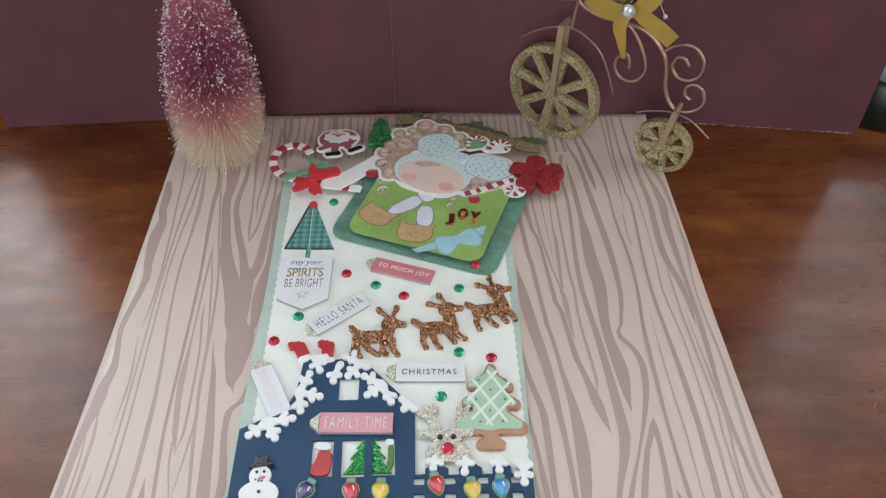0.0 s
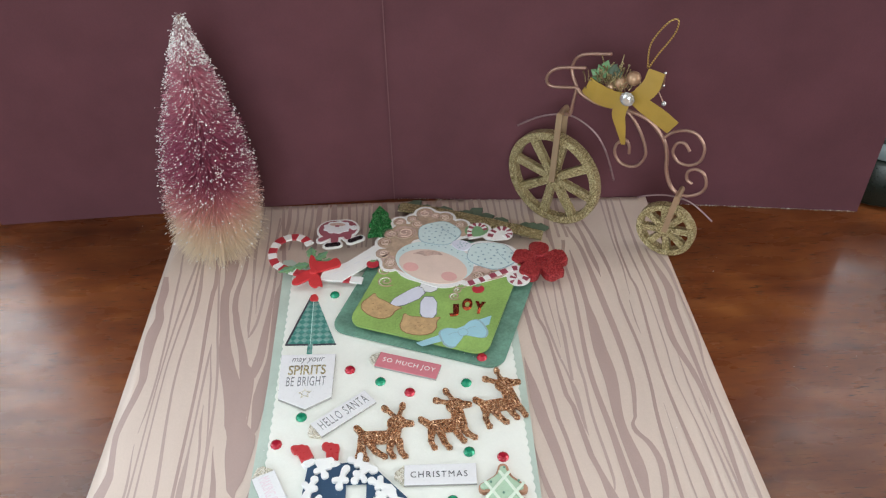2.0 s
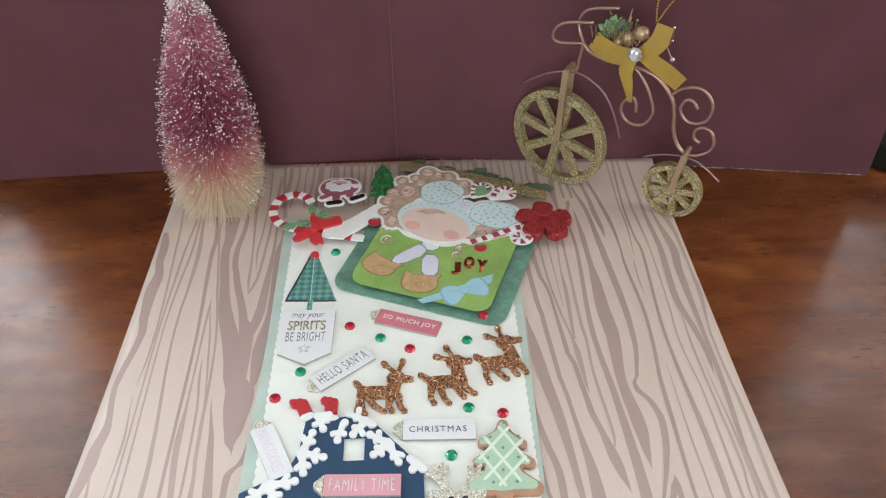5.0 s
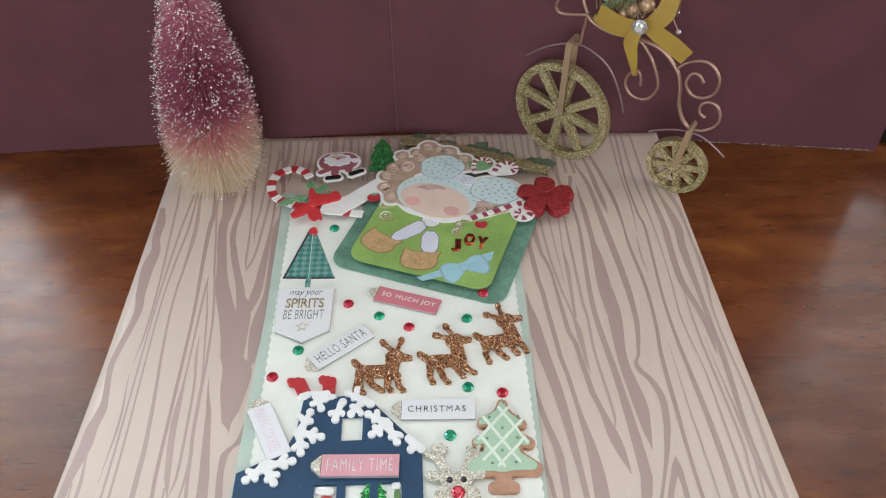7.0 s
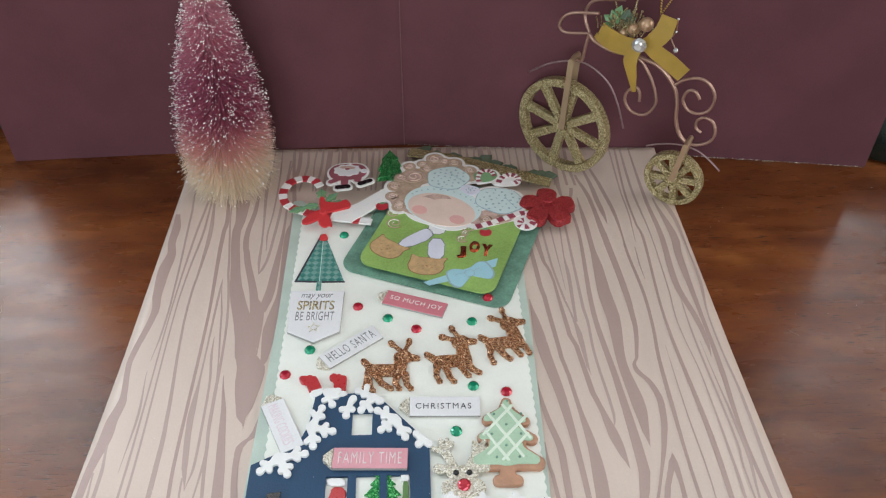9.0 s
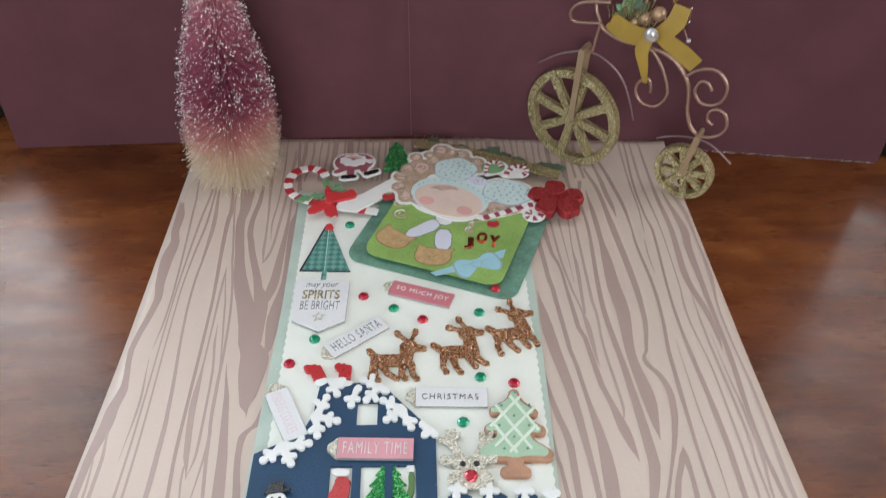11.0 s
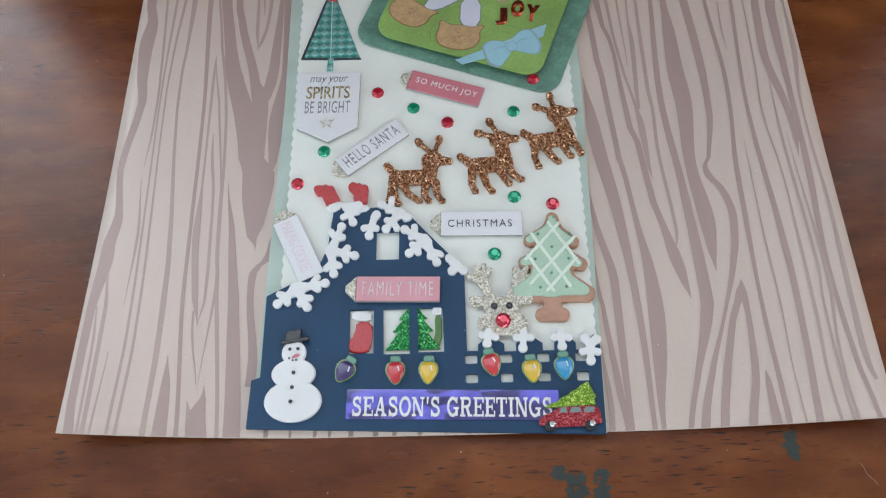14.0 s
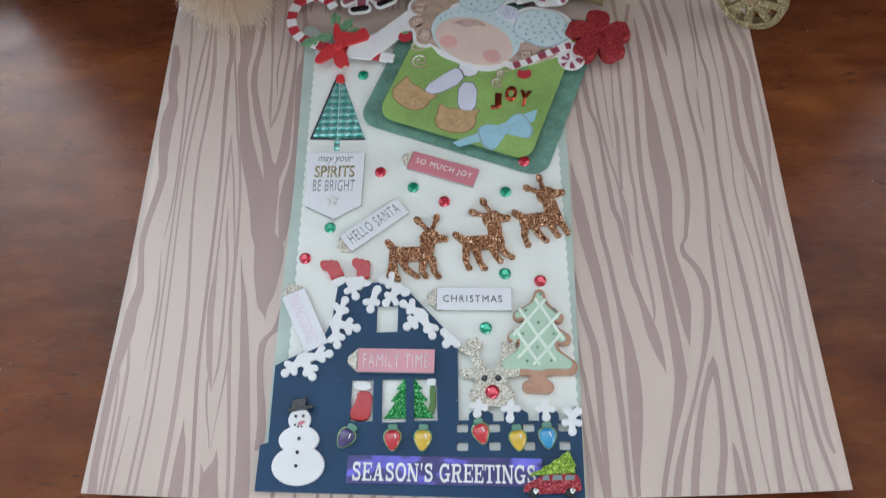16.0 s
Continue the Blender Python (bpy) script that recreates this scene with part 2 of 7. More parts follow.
M_PALEPINK = plain("pink_card", (0.70, 0.33, 0.38), 0.32, vary=0.08)
M_PINKINK = plain("pink_ink", (0.78, 0.66, 0.72), 0.5, vary=0.05)
M_RED = plain("red_enamel", (0.50, 0.025, 0.03), 0.3, vary=0.1, coat=0.4)
M_REDFELT = plain("red_ribbon", (0.62, 0.035, 0.04), 0.6, vary=0.15, relief=0.4)
M_COPPER = plain("copper_foil", (0.48, 0.10, 0.045), 0.22, metal=0.9, vary=0.3, patch=260)
M_TEALPAPER = plain("dark_teal_paper", (0.155, 0.315, 0.24), 0.45, vary=0.45, patch=110)
M_GREENPAPER = plain("moss_green_paper", (0.30, 0.475, 0.13), 0.36, vary=0.3, patch=42)
M_PEACH = plain("peach_print", (0.78, 0.61, 0.53), 0.4, vary=0.06, patch=80)
M_CHEEK = plain("rose_print", (0.76, 0.42, 0.39), 0.4, vary=0.1)
M_HAIR = plain("tan_print", (0.52, 0.38, 0.28), 0.4, vary=0.35, patch=220)
M_ROSEHAIR = plain("rose_tan_print", (0.60, 0.42, 0.36), 0.4, vary=0.3, patch=260)
M_TAUPE = plain("taupe_print", (0.42, 0.33, 0.22), 0.4, vary=0.1)
M_BLUE = plain("pale_blue_print", (0.64, 0.77, 0.775), 0.4, vary=0.07)
M_SKY = plain("sky_blue_print", (0.36, 0.62, 0.72), 0.4, vary=0.08)
M_LINEBLUE = plain("blue_grey_print", (0.31, 0.45, 0.51), 0.4, vary=0.08)
M_LAVENDER = plain("lavender_print", (0.70, 0.71, 0.82), 0.4, vary=0.08)
M_CAT = plain("ginger_print", (0.56, 0.37, 0.19), 0.35, vary=0.2, patch=300)
M_CATDARK = plain("brown_print", (0.30, 0.17, 0.08), 0.4, vary=0.1)
M_CANDY = plain("plum_red_print", (0.33, 0.065, 0.10), 0.35, vary=0.08)
M_CANERED = plain("cane_red", (0.48, 0.035, 0.05), 0.4, vary=0.08)
M_SUIT = plain("faded_plum_print", (0.34, 0.10, 0.13), 0.4, vary=0.12)
M_BLACK = plain("black_enamel", (0.010, 0.010, 0.012), 0.26, vary=0.1, coat=0.5)
M_VEIN = plain("deep_green_print", (0.11, 0.23, 0.06), 0.4, vary=0.2)
M_SHADEGREEN = plain("shaded_green_print", (0.20, 0.36, 0.085), 0.4, vary=0.3)
M_LEAF = plain("holly_green", (0.20, 0.38, 0.19), 0.5, vary=0.15)
M_DULLLEAF = plain("sage_leaf", (0.13, 0.185, 0.13), 0.55, vary=0.25, patch=200)
M_COOKIE = plain("biscuit_brown", (0.47, 0.245, 0.15), 0.35, vary=0.18, patch=150, coat=0.3)
M_ICING = plain("mint_icing", (0.42, 0.59, 0.43), 0.3, vary=0.1, coat=0.4)
M_LATTICE = plain("white_icing", (0.72, 0.82, 0.70), 0.3, vary=0.04, coat=0.4)
M_BULBRIM = plain("green_enamel_rim", (0.27, 0.40, 0.17), 0.25, vary=0.2, coat=0.6)
M_SOCKET = plain("green_socket", (0.14, 0.33, 0.23), 0.3, vary=0.15, coat=0.5)
M_YELLOW = plain("yellow_enamel", (0.75, 0.50, 0.05), 0.2, vary=0.1, coat=0.8)
M_CYAN = plain("blue_enamel", (0.05, 0.33, 0.62), 0.2, vary=0.1, coat=0.8)
M_PURPLE = plain("purple_enamel", (0.07, 0.05, 0.16), 0.2, vary=0.1, coat=0.8)
M_BULBRED = plain("red_bulb_enamel", (0.60, 0.04, 0.05), 0.2, vary=0.1, coat=0.8)
M_RUBY = plain("ruby_gem", (0.58, 0.018, 0.05), 0.08, metal=0.45, vary=0.1, relief=0.0, coat=1.0)
M_EMERALD = plain("emerald_gem", (0.006, 0.36, 0.19), 0.08, metal=0.45, vary=0.1, relief=0.0, coat=1.0)
M_CLEAR = plain("clear_gem", (0.72, 0.72, 0.72), 0.06, metal=0.6, vary=0.1, relief=0.0, coat=1.0)
M_WIRE = plain("rose_gold_wire", (0.45, 0.285, 0.225), 0.36, metal=0.8, vary=0.12, relief=0.05)
M_GUARD = plain("dark_thin_wire", (0.34, 0.23, 0.24), 0.35, metal=0.8, vary=0.12, relief=0.05)
M_FORK = plain("gold_paint", (0.47, 0.33, 0.215), 0.38, metal=0.6, vary=0.12)
M_RIBBON = plain("mustard_satin", (0.44, 0.275, 0.045), 0.45, vary=0.22, relief=0.35, grain=3500)
M_BERRY = plain("gold_berry", (0.50, 0.32, 0.20), 0.35, metal=0.5, vary=0.2, patch=300)
M_SILVERBIT = plain("silver_glitter_bits", (0.97, 0.95, 0.94), 0.25, metal=0.0, vary=0.1, relief=0)
M_SCRATCH = plain("pale_scratch", (0.34, 0.22, 0.15), 0.6)
M_STAIN = plain("dark_green_stain", (0.030, 0.040, 0.033), 0.45, vary=0.4, patch=400)
M_DARKTIN = plain("dark_green_tin", (0.012, 0.02, 0.016), 0.3, vary=0.2)
M_LID = plain("pale_lid", (0.22, 0.28, 0.29), 0.4, vary=0.1)
M_BLUSH = plain("blush_plastic", (0.55, 0.28, 0.34), 0.4, vary=0.1)
G_COPPER = glitter("copper_glitter", (0.08, 0.024, 0.009), (0.44, 0.165, 0.062), (1.0, 0.70, 0.46), 2300, 1.2, 0.28, 0.75)
G_GOLD = glitter("gold_glitter", (0.17, 0.125, 0.05), (0.36, 0.285, 0.13), (0.78, 0.68, 0.42), 2200, 0.95, 0.36, 0.5)
G_PALEGOLD = glitter("champagne_glitter", (0.42, 0.38, 0.28), (0.76, 0.72, 0.60), (1.0, 0.99, 0.94), 2000, 1.0, 0.35, 0.4)
G_GREEN = glitter("green_glitter", (0.004, 0.12, 0.02), (0.012, 0.28, 0.06), (0.25, 0.80, 0.32), 2200, 1.0, 0.35, 0.6)
G_LIME = glitter("lime_glitter", (0.10, 0.22, 0.01), (0.24, 0.42, 0.03), (0.65, 0.85, 0.20), 2400, 0.9, 0.35, 0.5)
G_RED = glitter("red_glitter", (0.20, 0.008, 0.014), (0.34, 0.018, 0.026), (0.60, 0.08, 0.08), 2500, 0.7, 0.45, 0.35)
G_CARRED = glitter("red_car_glitter", (0.20, 0.006, 0.014), (0.35, 0.013, 0.028), (0.70, 0.17, 0.19), 2600, 0.7, 0.4, 0.35)

# ---- shape helpers ----
AT = {}


def link(ob, parent, at):
    AT[ob] = at
    if parent is not None:
        ob.parent = parent
        ob.matrix_parent_inverse = AT[parent].inverted()
    ob.matrix_basis = at
    return ob


def group_at(name, x, y, z=0.0):
    e = new(name)
    e.empty_display_size = 0.01
    return link(e, None, Matrix.Translation((x, y, z)))


def mesh_of(name, bm, material, smooth=False):
    me = bpy.data.meshes.new(name)
    bm.normal_update()
    if smooth:
        for f in bm.faces:
            f.smooth = True
    bm.to_mesh(me)
    bm.free()
    me.materials.append(material)
    return me


def part(name, bm, material, parent, label="", smooth=False):
    ob = link(new(name, mesh_of(name, bm, material, smooth)), parent, Matrix.Identity(4))
    return tagged(ob, label)


def thing(name, bm, material, label, category, kind="", smooth=False):
    return tagged(link(new(name, mesh_of(name, bm, material, smooth)), None, Matrix.Identity(4)), label, category, kind=kind)


def box(bm, x0, y0, z0, x1, y1, z1, bevel=0.0):
    r = bmesh.ops.create_cube(bm, size=1.0, matrix=Matrix.Translation(((x0 + x1) / 2, (y0 + y1) / 2, (z0 + z1) / 2)) @ Matrix.Diagonal((x1 - x0, y1 - y0, z1 - z0, 1)))
    if bevel:
        edges = {e for v in r["verts"] for e in v.link_edges}
        bmesh.ops.bevel(bm, geom=list(edges), offset=bevel, segments=2, affect="EDGES", profile=0.5)
    return bm


def place(pts, cx=0.0, cy=0.0, turn=0.0, size=1.0):
    """Points in millimetres, turned, scaled and moved; the answer is in metres."""
    c, s = math.cos(radians(turn)), math.sin(radians(turn))
    return [((cx + size * (c * x - s * y)) / 1000, (cy + size * (s * x + c * y)) / 1000) for x, y in pts]


def ellipse(rx, ry, n=28, start=0.0):
    return [(rx * math.cos(start + 2 * math.pi * i / n), ry * math.sin(start + 2 * math.pi * i / n)) for i in range(n)]


def rrect(w, h, r, n=6):
    out = []
    for cx, cy, a in ((w / 2 - r, h / 2 - r, 0), (r - w / 2, h / 2 - r, 90), (r - w / 2, r - h / 2, 180), (w / 2 - r, r - h / 2, 270)):
        out += [(cx + r * math.cos(radians(a + 90 * i / n)), cy + r * math.sin(radians(a + 90 * i / n))) for i in range(n + 1)]
    return out


def capsule(x0, y0, x1, y1, r, n=6, r1=None):
    a, r1 = math.atan2(y1 - y0, x1 - x0), r if r1 is None else r1
    out = [(x1 + r1 * math.cos(a - math.pi / 2 + math.pi * i / n), y1 + r1 * math.sin(a - math.pi / 2 + math.pi * i / n)) for i in range(n + 1)]
    return out + [(x0 + r * math.cos(a + math.pi / 2 + math.pi * i / n), y0 + r * math.sin(a + math.pi / 2 + math.pi * i / n)) for i in range(n + 1)]


def rounded(pts, times=2):
    """Corner cutting: softens a closed outline."""
    for _ in range(times):
        out = []
        for (ax, ay), (bx, by) in zip(pts, pts[1:] + pts[:1]):
            out += [(0.75 * ax + 0.25 * bx, 0.75 * ay + 0.25 * by), (0.25 * ax + 0.75 * bx, 0.25 * ay + 0.75 * by)]
        pts = out
    return pts


LEVEL, SHIFT = [None], [(0.0, 0.0)]


def settled(pts, z):
    """Outlines are drawn for the height LEVEL; a thicker piece is set back a little towards the table's front edge."""
    k = 0.0 if LEVEL[0] is None else (z - LEVEL[0]) / 0.33
    return [(x + (0.013 - x) * k + SHIFT[0][0], y + (-0.046 - y) * k + SHIFT[0][1]) for x, y in pts]


def merged(rods, soft=1.0, step=0.3, cut=None):
    """The outline, in millimetres, of rounded rods (ax, ay, ar, bx, by, br) that melt into one another; cut (ax, ay, bx, by) trims what lies left of that line."""
    lo = np.array([min(min(r[0] - r[2], r[3] - r[5]) for r in rods), min(min(r[1] - r[2], r[4] - r[5]) for r in rods)]) - 1.5
    hi = np.array([max(max(r[0] + r[2], r[3] + r[5]) for r in rods), max(max(r[1] + r[2], r[4] + r[5]) for r in rods)]) + 1.5
    nx, ny = (int(v) + 2 for v in (hi - lo) / step)
    gx, gy = np.meshgrid(lo[0] + step * np.arange(nx), lo[1] + step * np.arange(ny), indexing="ij")
    field = None
    for ax, ay, ar, bx, by, br in rods:
        dx, dy = bx - ax, by - ay
        t = np.clip(((gx - ax) * dx + (gy - ay) * dy) / max(dx * dx + dy * dy, 1e-9), 0, 1)
        d = np.hypot(gx - ax - t * dx, gy - ay - t * dy) - (ar + (br - ar) * t)
        if field is None:
            field = d
        else:
            h = np.clip(0.5 + 0.5 * (field - d) / soft, 0, 1)
            field = field * (1 - h) + d * h - soft * h * (1 - h)
    if cut:
        ax, ay, bx, by = cut
        field = np.maximum(field, ((bx - ax) * (gy - ay) - (by - ay) * (gx - ax)) / math.hypot(bx - ax, by - ay))
    field = np.where(field == 0, 1e-6, field)
    follow, spot = {}, {}

    def cross(i, j, k, m):
        key = (min((i, j), (k, m)), max((i, j), (k, m)))
        f0, f1 = field[i, j], field[k, m]
        t = f0 / (f0 - f1)
        spot[key] = (lo[0] + step * (i + (k - i) * t), lo[1] + step * (j + (m - j) * t))
        return key
    inside = field < 0
    for i in range(nx - 1):
        for j in range(ny - 1):
            ring = [(i, j), (i + 1, j), (i + 1, j + 1), (i, j + 1)]
            flags = [inside[c] for c in ring]
            if all(flags) or not any(flags):
                continue
            ins = [cross(*ring[k], *ring[(k + 1) % 4]) for k in range(4) if not flags[k] and flags[(k + 1) % 4]]
            outs = [cross(*ring[k], *ring[(k + 1) % 4]) for k in range(4) if flags[k] and not flags[(k + 1) % 4]]
            for a, b in zip(outs, ins):
                follow[a] = b
    best = []
    while follow:
        key, loop = next(iter(follow)), []
        while key in follow:
            loop.append(spot[key])
            key = follow.pop(key)
        if len(loop) > len(best):
            best = loop
    n = len(best)
    return [tuple(sum(best[(i + k) % n][c] * w for k, w in ((-1, 0.25), (0, 0.5), (1, 0.25))) for c in (0, 1)) for i in range(n)]


def puffed(bm, pts, z0, z1, soft):
    """A flat piece of even outline whose upper edge is rolled over. pts in metres, soft in metres."""
    pts = settled(pts, z1)
    if sum(a[0] * b[1] - b[0] * a[1] for a, b in zip(pts, pts[1:] + pts[:1])) < 0:
        pts = pts[::-1]
    n, rings = len(pts), []
    for z, d in ((z0, 0.0), (z1 - soft, 0.0), (z1 - 0.45 * soft, 0.16 * soft), (z1 - 0.12 * soft, 0.5 * soft), (z1, soft)):
        ring = []
        for i, p in enumerate(pts):
            a, b = pts[i - 2], pts[(i + 2) % n]
            t = Vector((b[0] - a[0], b[1] - a[1])).normalized()
            ring.append(bm.verts.new((p[0] - t.y * d, p[1] + t.x * d, z)))
        rings.append(ring)
    for q, w in zip(rings, rings[1:]):
        for i in range(n):
            bm.faces.new((q[i], q[(i + 1) % n], w[(i + 1) % n], w[i]))
    top = bm.faces.new(rings[-1])
    bm.faces.new(rings[0][::-1])
    top.normal_update()
    bmesh.ops.triangulate(bm, faces=[top], ngon_method="EAR_CLIP")
    return bm


def plate(bm, pts, z0, z1, soft=0.00015, steps=2):
    """A flat piece with thickness and softened upper edges. pts in metres."""
    pts = settled(pts, z1)
    area = sum(a[0] * b[1] - b[0] * a[1] for a, b in zip(pts, pts[1:] + pts[:1]))
    if area < 0:
        pts = pts[::-1]
    low, high = [bm.verts.new((x, y, z0)) for x, y in pts], [bm.verts.new((x, y, z1)) for x, y in pts]
    top = bm.faces.new(high)
    bm.faces.new(low[::-1])
    k = len(pts)
    for i in range(k):
        bm.faces.new((low[i], low[(i + 1) % k], high[(i + 1) % k], high[i]))
    if soft:
        bmesh.ops.bevel(bm, geom=list(top.edges), offset=soft, segments=steps, affect="EDGES", profile=0.5, clamp_overlap=True)
    return bm


def pierced(bm, outer, holes, z0, z1):
    """A flat piece with holes cut through it. Outlines in metres."""
    edges = []
    for ring in (settled(outer, z1), *(settled(h, z1) for h in holes)):
        vs = [bm.verts.new((x, y, z0)) for x, y in ring]
        edges += [bm.edges.new((vs[i], vs[(i + 1) % len(vs)])) for i in range(len(vs))]
    fill = bmesh.ops.triangle_fill(bm, edges=edges, use_beauty=True)
    faces = [g for g in fill["geom"] if isinstance(g, bmesh.types.BMFace)]
    up = bmesh.ops.extrude_face_region(bm, geom=faces)
    for v in (g for g in up["geom"] if isinstance(g, bmesh.types.BMVert)):
        v.co.z = z1
    bmesh.ops.recalc_face_normals(bm, faces=bm.faces)
    return bm


def smooth_line(pts, steps=8):
    """A Catmull-Rom line through points of any dimension."""
    pts = [Vector(p) for p in pts]
    ext = [pts[0] * 2 - pts[1], *pts, pts[-1] * 2 - pts[-2]]
    out = []
    for a, b, c, d in zip(ext, ext[1:], ext[2:], ext[3:]):
        for i in range(steps):
            t = i / steps
            out.append(0.5 * ((2 * b) + (c - a) * t + (2 * a - 5 * b + 4 * c - d) * t * t + (3 * b - a - 3 * c + d) * t ** 3))
    return out + [pts[-1]]


def tube(bm, line, r, sides=8, r_end=None):
    """A round rod along a line of 3D points."""
    rings, up = [], Vector((0.3, 0.2, 0.93))
    for i, p in enumerate(line):
        d = (line[min(i + 1, len(line) - 1)] - line[max(i - 1, 0)]).normalized()
        a = (up - d * up.dot(d)).normalized()
        up, b = a, d.cross(a)
        rr = r if r_end is None else r + (r_end - r) * i / (len(line) - 1)
        rings.append([bm.verts.new(p + rr * (a * math.cos(2 * math.pi * k / sides) + b * math.sin(2 * math.pi * k / sides))) for k in range(sides)])
    for q, w in zip(rings, rings[1:]):
        for k in range(sides):
            bm.faces.new((q[k], q[(k + 1) % sides], w[(k + 1) % sides], w[k]))
    bm.faces.new(rings[0][::-1])
    bm.faces.new(rings[-1])
    return bm


def word(body, cx, cy, w, h, turn, z, material, parent, bold=0.0, label="", thick=0.00012, slant=0.0, gap=1.0):
    """Raised or printed lettering, fitted into a box of w by h millimetres."""
    cu = bpy.data.curves.new("lettering", "FONT")
    cu.body, cu.size, cu.offset, cu.shear, cu.resolution_u, cu.space_character = body, 1.0, bold, slant, 3, gap
    tmp = new("lettering", cu)
    me = bpy.data.meshes.new_from_object(tmp.evaluated_get(bpy.context.evaluated_depsgraph_get()))
    bpy.data.objects.remove(tmp)
    bpy.data.curves.remove(cu)
    bm = bmesh.new()
    bm.from_mesh(me)
    bpy.data.meshes.remove(me)
    xs, ys = [v.co.x for v in bm.verts], [v.co.y for v in bm.verts]
    x0, x1, y0, y1 = min(xs), max(xs), min(ys), max(ys)
    for v in bm.verts:
        (v.co.x, v.co.y), = place([((v.co.x - (x0 + x1) / 2) * w / (x1 - x0), (v.co.y - (y0 + y1) / 2) * h / (y1 - y0))], cx, cy, turn)
        (v.co.x, v.co.y), v.co.z = settled([(v.co.x, v.co.y)], z)[0], z
    up = bmesh.ops.extrude_face_region(bm, geom=list(bm.faces))
    for v in (g for g in up["geom"] if isinstance(g, bmesh.types.BMVert)):
        v.co.z = z + thick
    bmesh.ops.recalc_face_normals(bm, faces=bm.faces)
    return part("lettering", bm, material, parent, label)


# ---- the room: unseen walls added around the table ----
T = 0.12
bm = bmesh.new()
x0 = -1.9
for lights in WINDOWS:
    xa, xb = min(x - w / 2 for x, z, w, h in lights), max(x + w / 2 for x, z, w, h in lights)
    box(bm, x0, 1.0, -0.75, xa, 1.0 + T, 1.65)
    z0 = -0.75
    for x, z, w, h in lights:
        box(bm, xa, 1.0, z0, xb, 1.0 + T, z - h / 2)
        if x - w / 2 > xa + 0.001:
            box(bm, xa, 1.0, z - h / 2, x - w / 2, 1.0 + T, z + h / 2)
        if x + w / 2 < xb - 0.001:
            box(bm, x + w / 2, 1.0, z - h / 2, xb, 1.0 + T, z + h / 2)
        z0 = z + h / 2
    box(bm, xa, 1.0, z0, xb, 1.0 + T, 1.65)
    x0 = xb
box(bm, x0, 1.0, -0.75, 1.9, 1.0 + T, 1.65)
thing("wall_back", bm, M_WALL, "pale painted wall with window openings", "wall", "structure")
for i, (x, z, w, h) in enumerate(WINDOWS[0] + WINDOWS[1]):
    bm = bmesh.new()
    xa, xb, za, zb, f = x - w / 2, x + w / 2, z - h / 2, z + h / 2, 0.018
    for b in ((xa, za - f, xb, za), (xa, zb, xb, zb + f), (xa - f, za - f, xa, zb + f), (xb, za - f, xb + f, zb + f)):
        box(bm, b[0], 0.988, b[1], b[2], 0.998, b[3], 0.002)
    thing("window_%d" % (i + 1), bm, M_FRAME, "white painted frame round an opening of the back wall", "window", "structure")
# unseen side and front walls, added to hold the fill lamps
for name, xa in (("wall_right", 1.9), ("wall_left", -1.9 - T)):
    bm = bmesh.new()
    for ya, yb, za, zb in ((-2.4, -1.0, -0.75, 1.65), (0.6, 1.0 + T, -0.75, 1.65), (-1.0, 0.6, -0.75, 0.2), (-1.0, 0.6, 1.5, 1.65)):
        box(bm, xa, ya, za, xa + T, yb, zb)
    thing(name, bm, M_WALL, "unseen pale wall, added with an opening for a fill lamp", "wall", "structure")
bm = bmesh.new()
for b in ((-1.9, -2.4 - T, -0.75, -1.3, -2.4, 1.65), (0.4, -2.4 - T, -0.75, 1.9, -2.4, 1.65), (-1.3, -2.4 - T, -0.75, 0.4, -2.4, 0.2), (-1.3, -2.4 - T, 1.5, 0.4, -2.4, 1.65)):
    box(bm, *b)
thing("wall_front", bm, M_WALL, "unseen pale wall, added with an opening for a fill lamp", "wall", "structure")
thing("floor", box(bmesh.new(), -2.02, -2.52, -0.87, 2.02, 1.12, -0.75), M_FLOOR, "brown wooden floor of the room", "floor", "structure")
bm, (xa, ya, xb, yb) = bmesh.new(), SKYLIGHT
for b in ((-2.02, -2.52, 2.02, ya), (-2.02, yb, 2.02, 1.12), (-2.02, ya, xa, yb), (xb, ya, 2.02, yb)):
    box(bm, b[0], b[1], 1.65, b[2], b[3], 1.77)
thing("ceiling", bm, M_CEIL, "plain white painted ceiling with a skylight", "ceiling", "structure")
bm, f = bmesh.new(), 0.02
for b in ((xa - f, ya - f, xb + f, ya), (xa - f, yb, xb + f, yb + f), (xa - f, ya, xa, yb), (xb, ya, xb + f, yb)):
    box(bm, b[0], b[1], 1.638, b[2], b[3], 1.648, 0.002)
thing("window_5", bm, M_FRAME, "white painted skylight frame in the ceiling", "window", "structure")

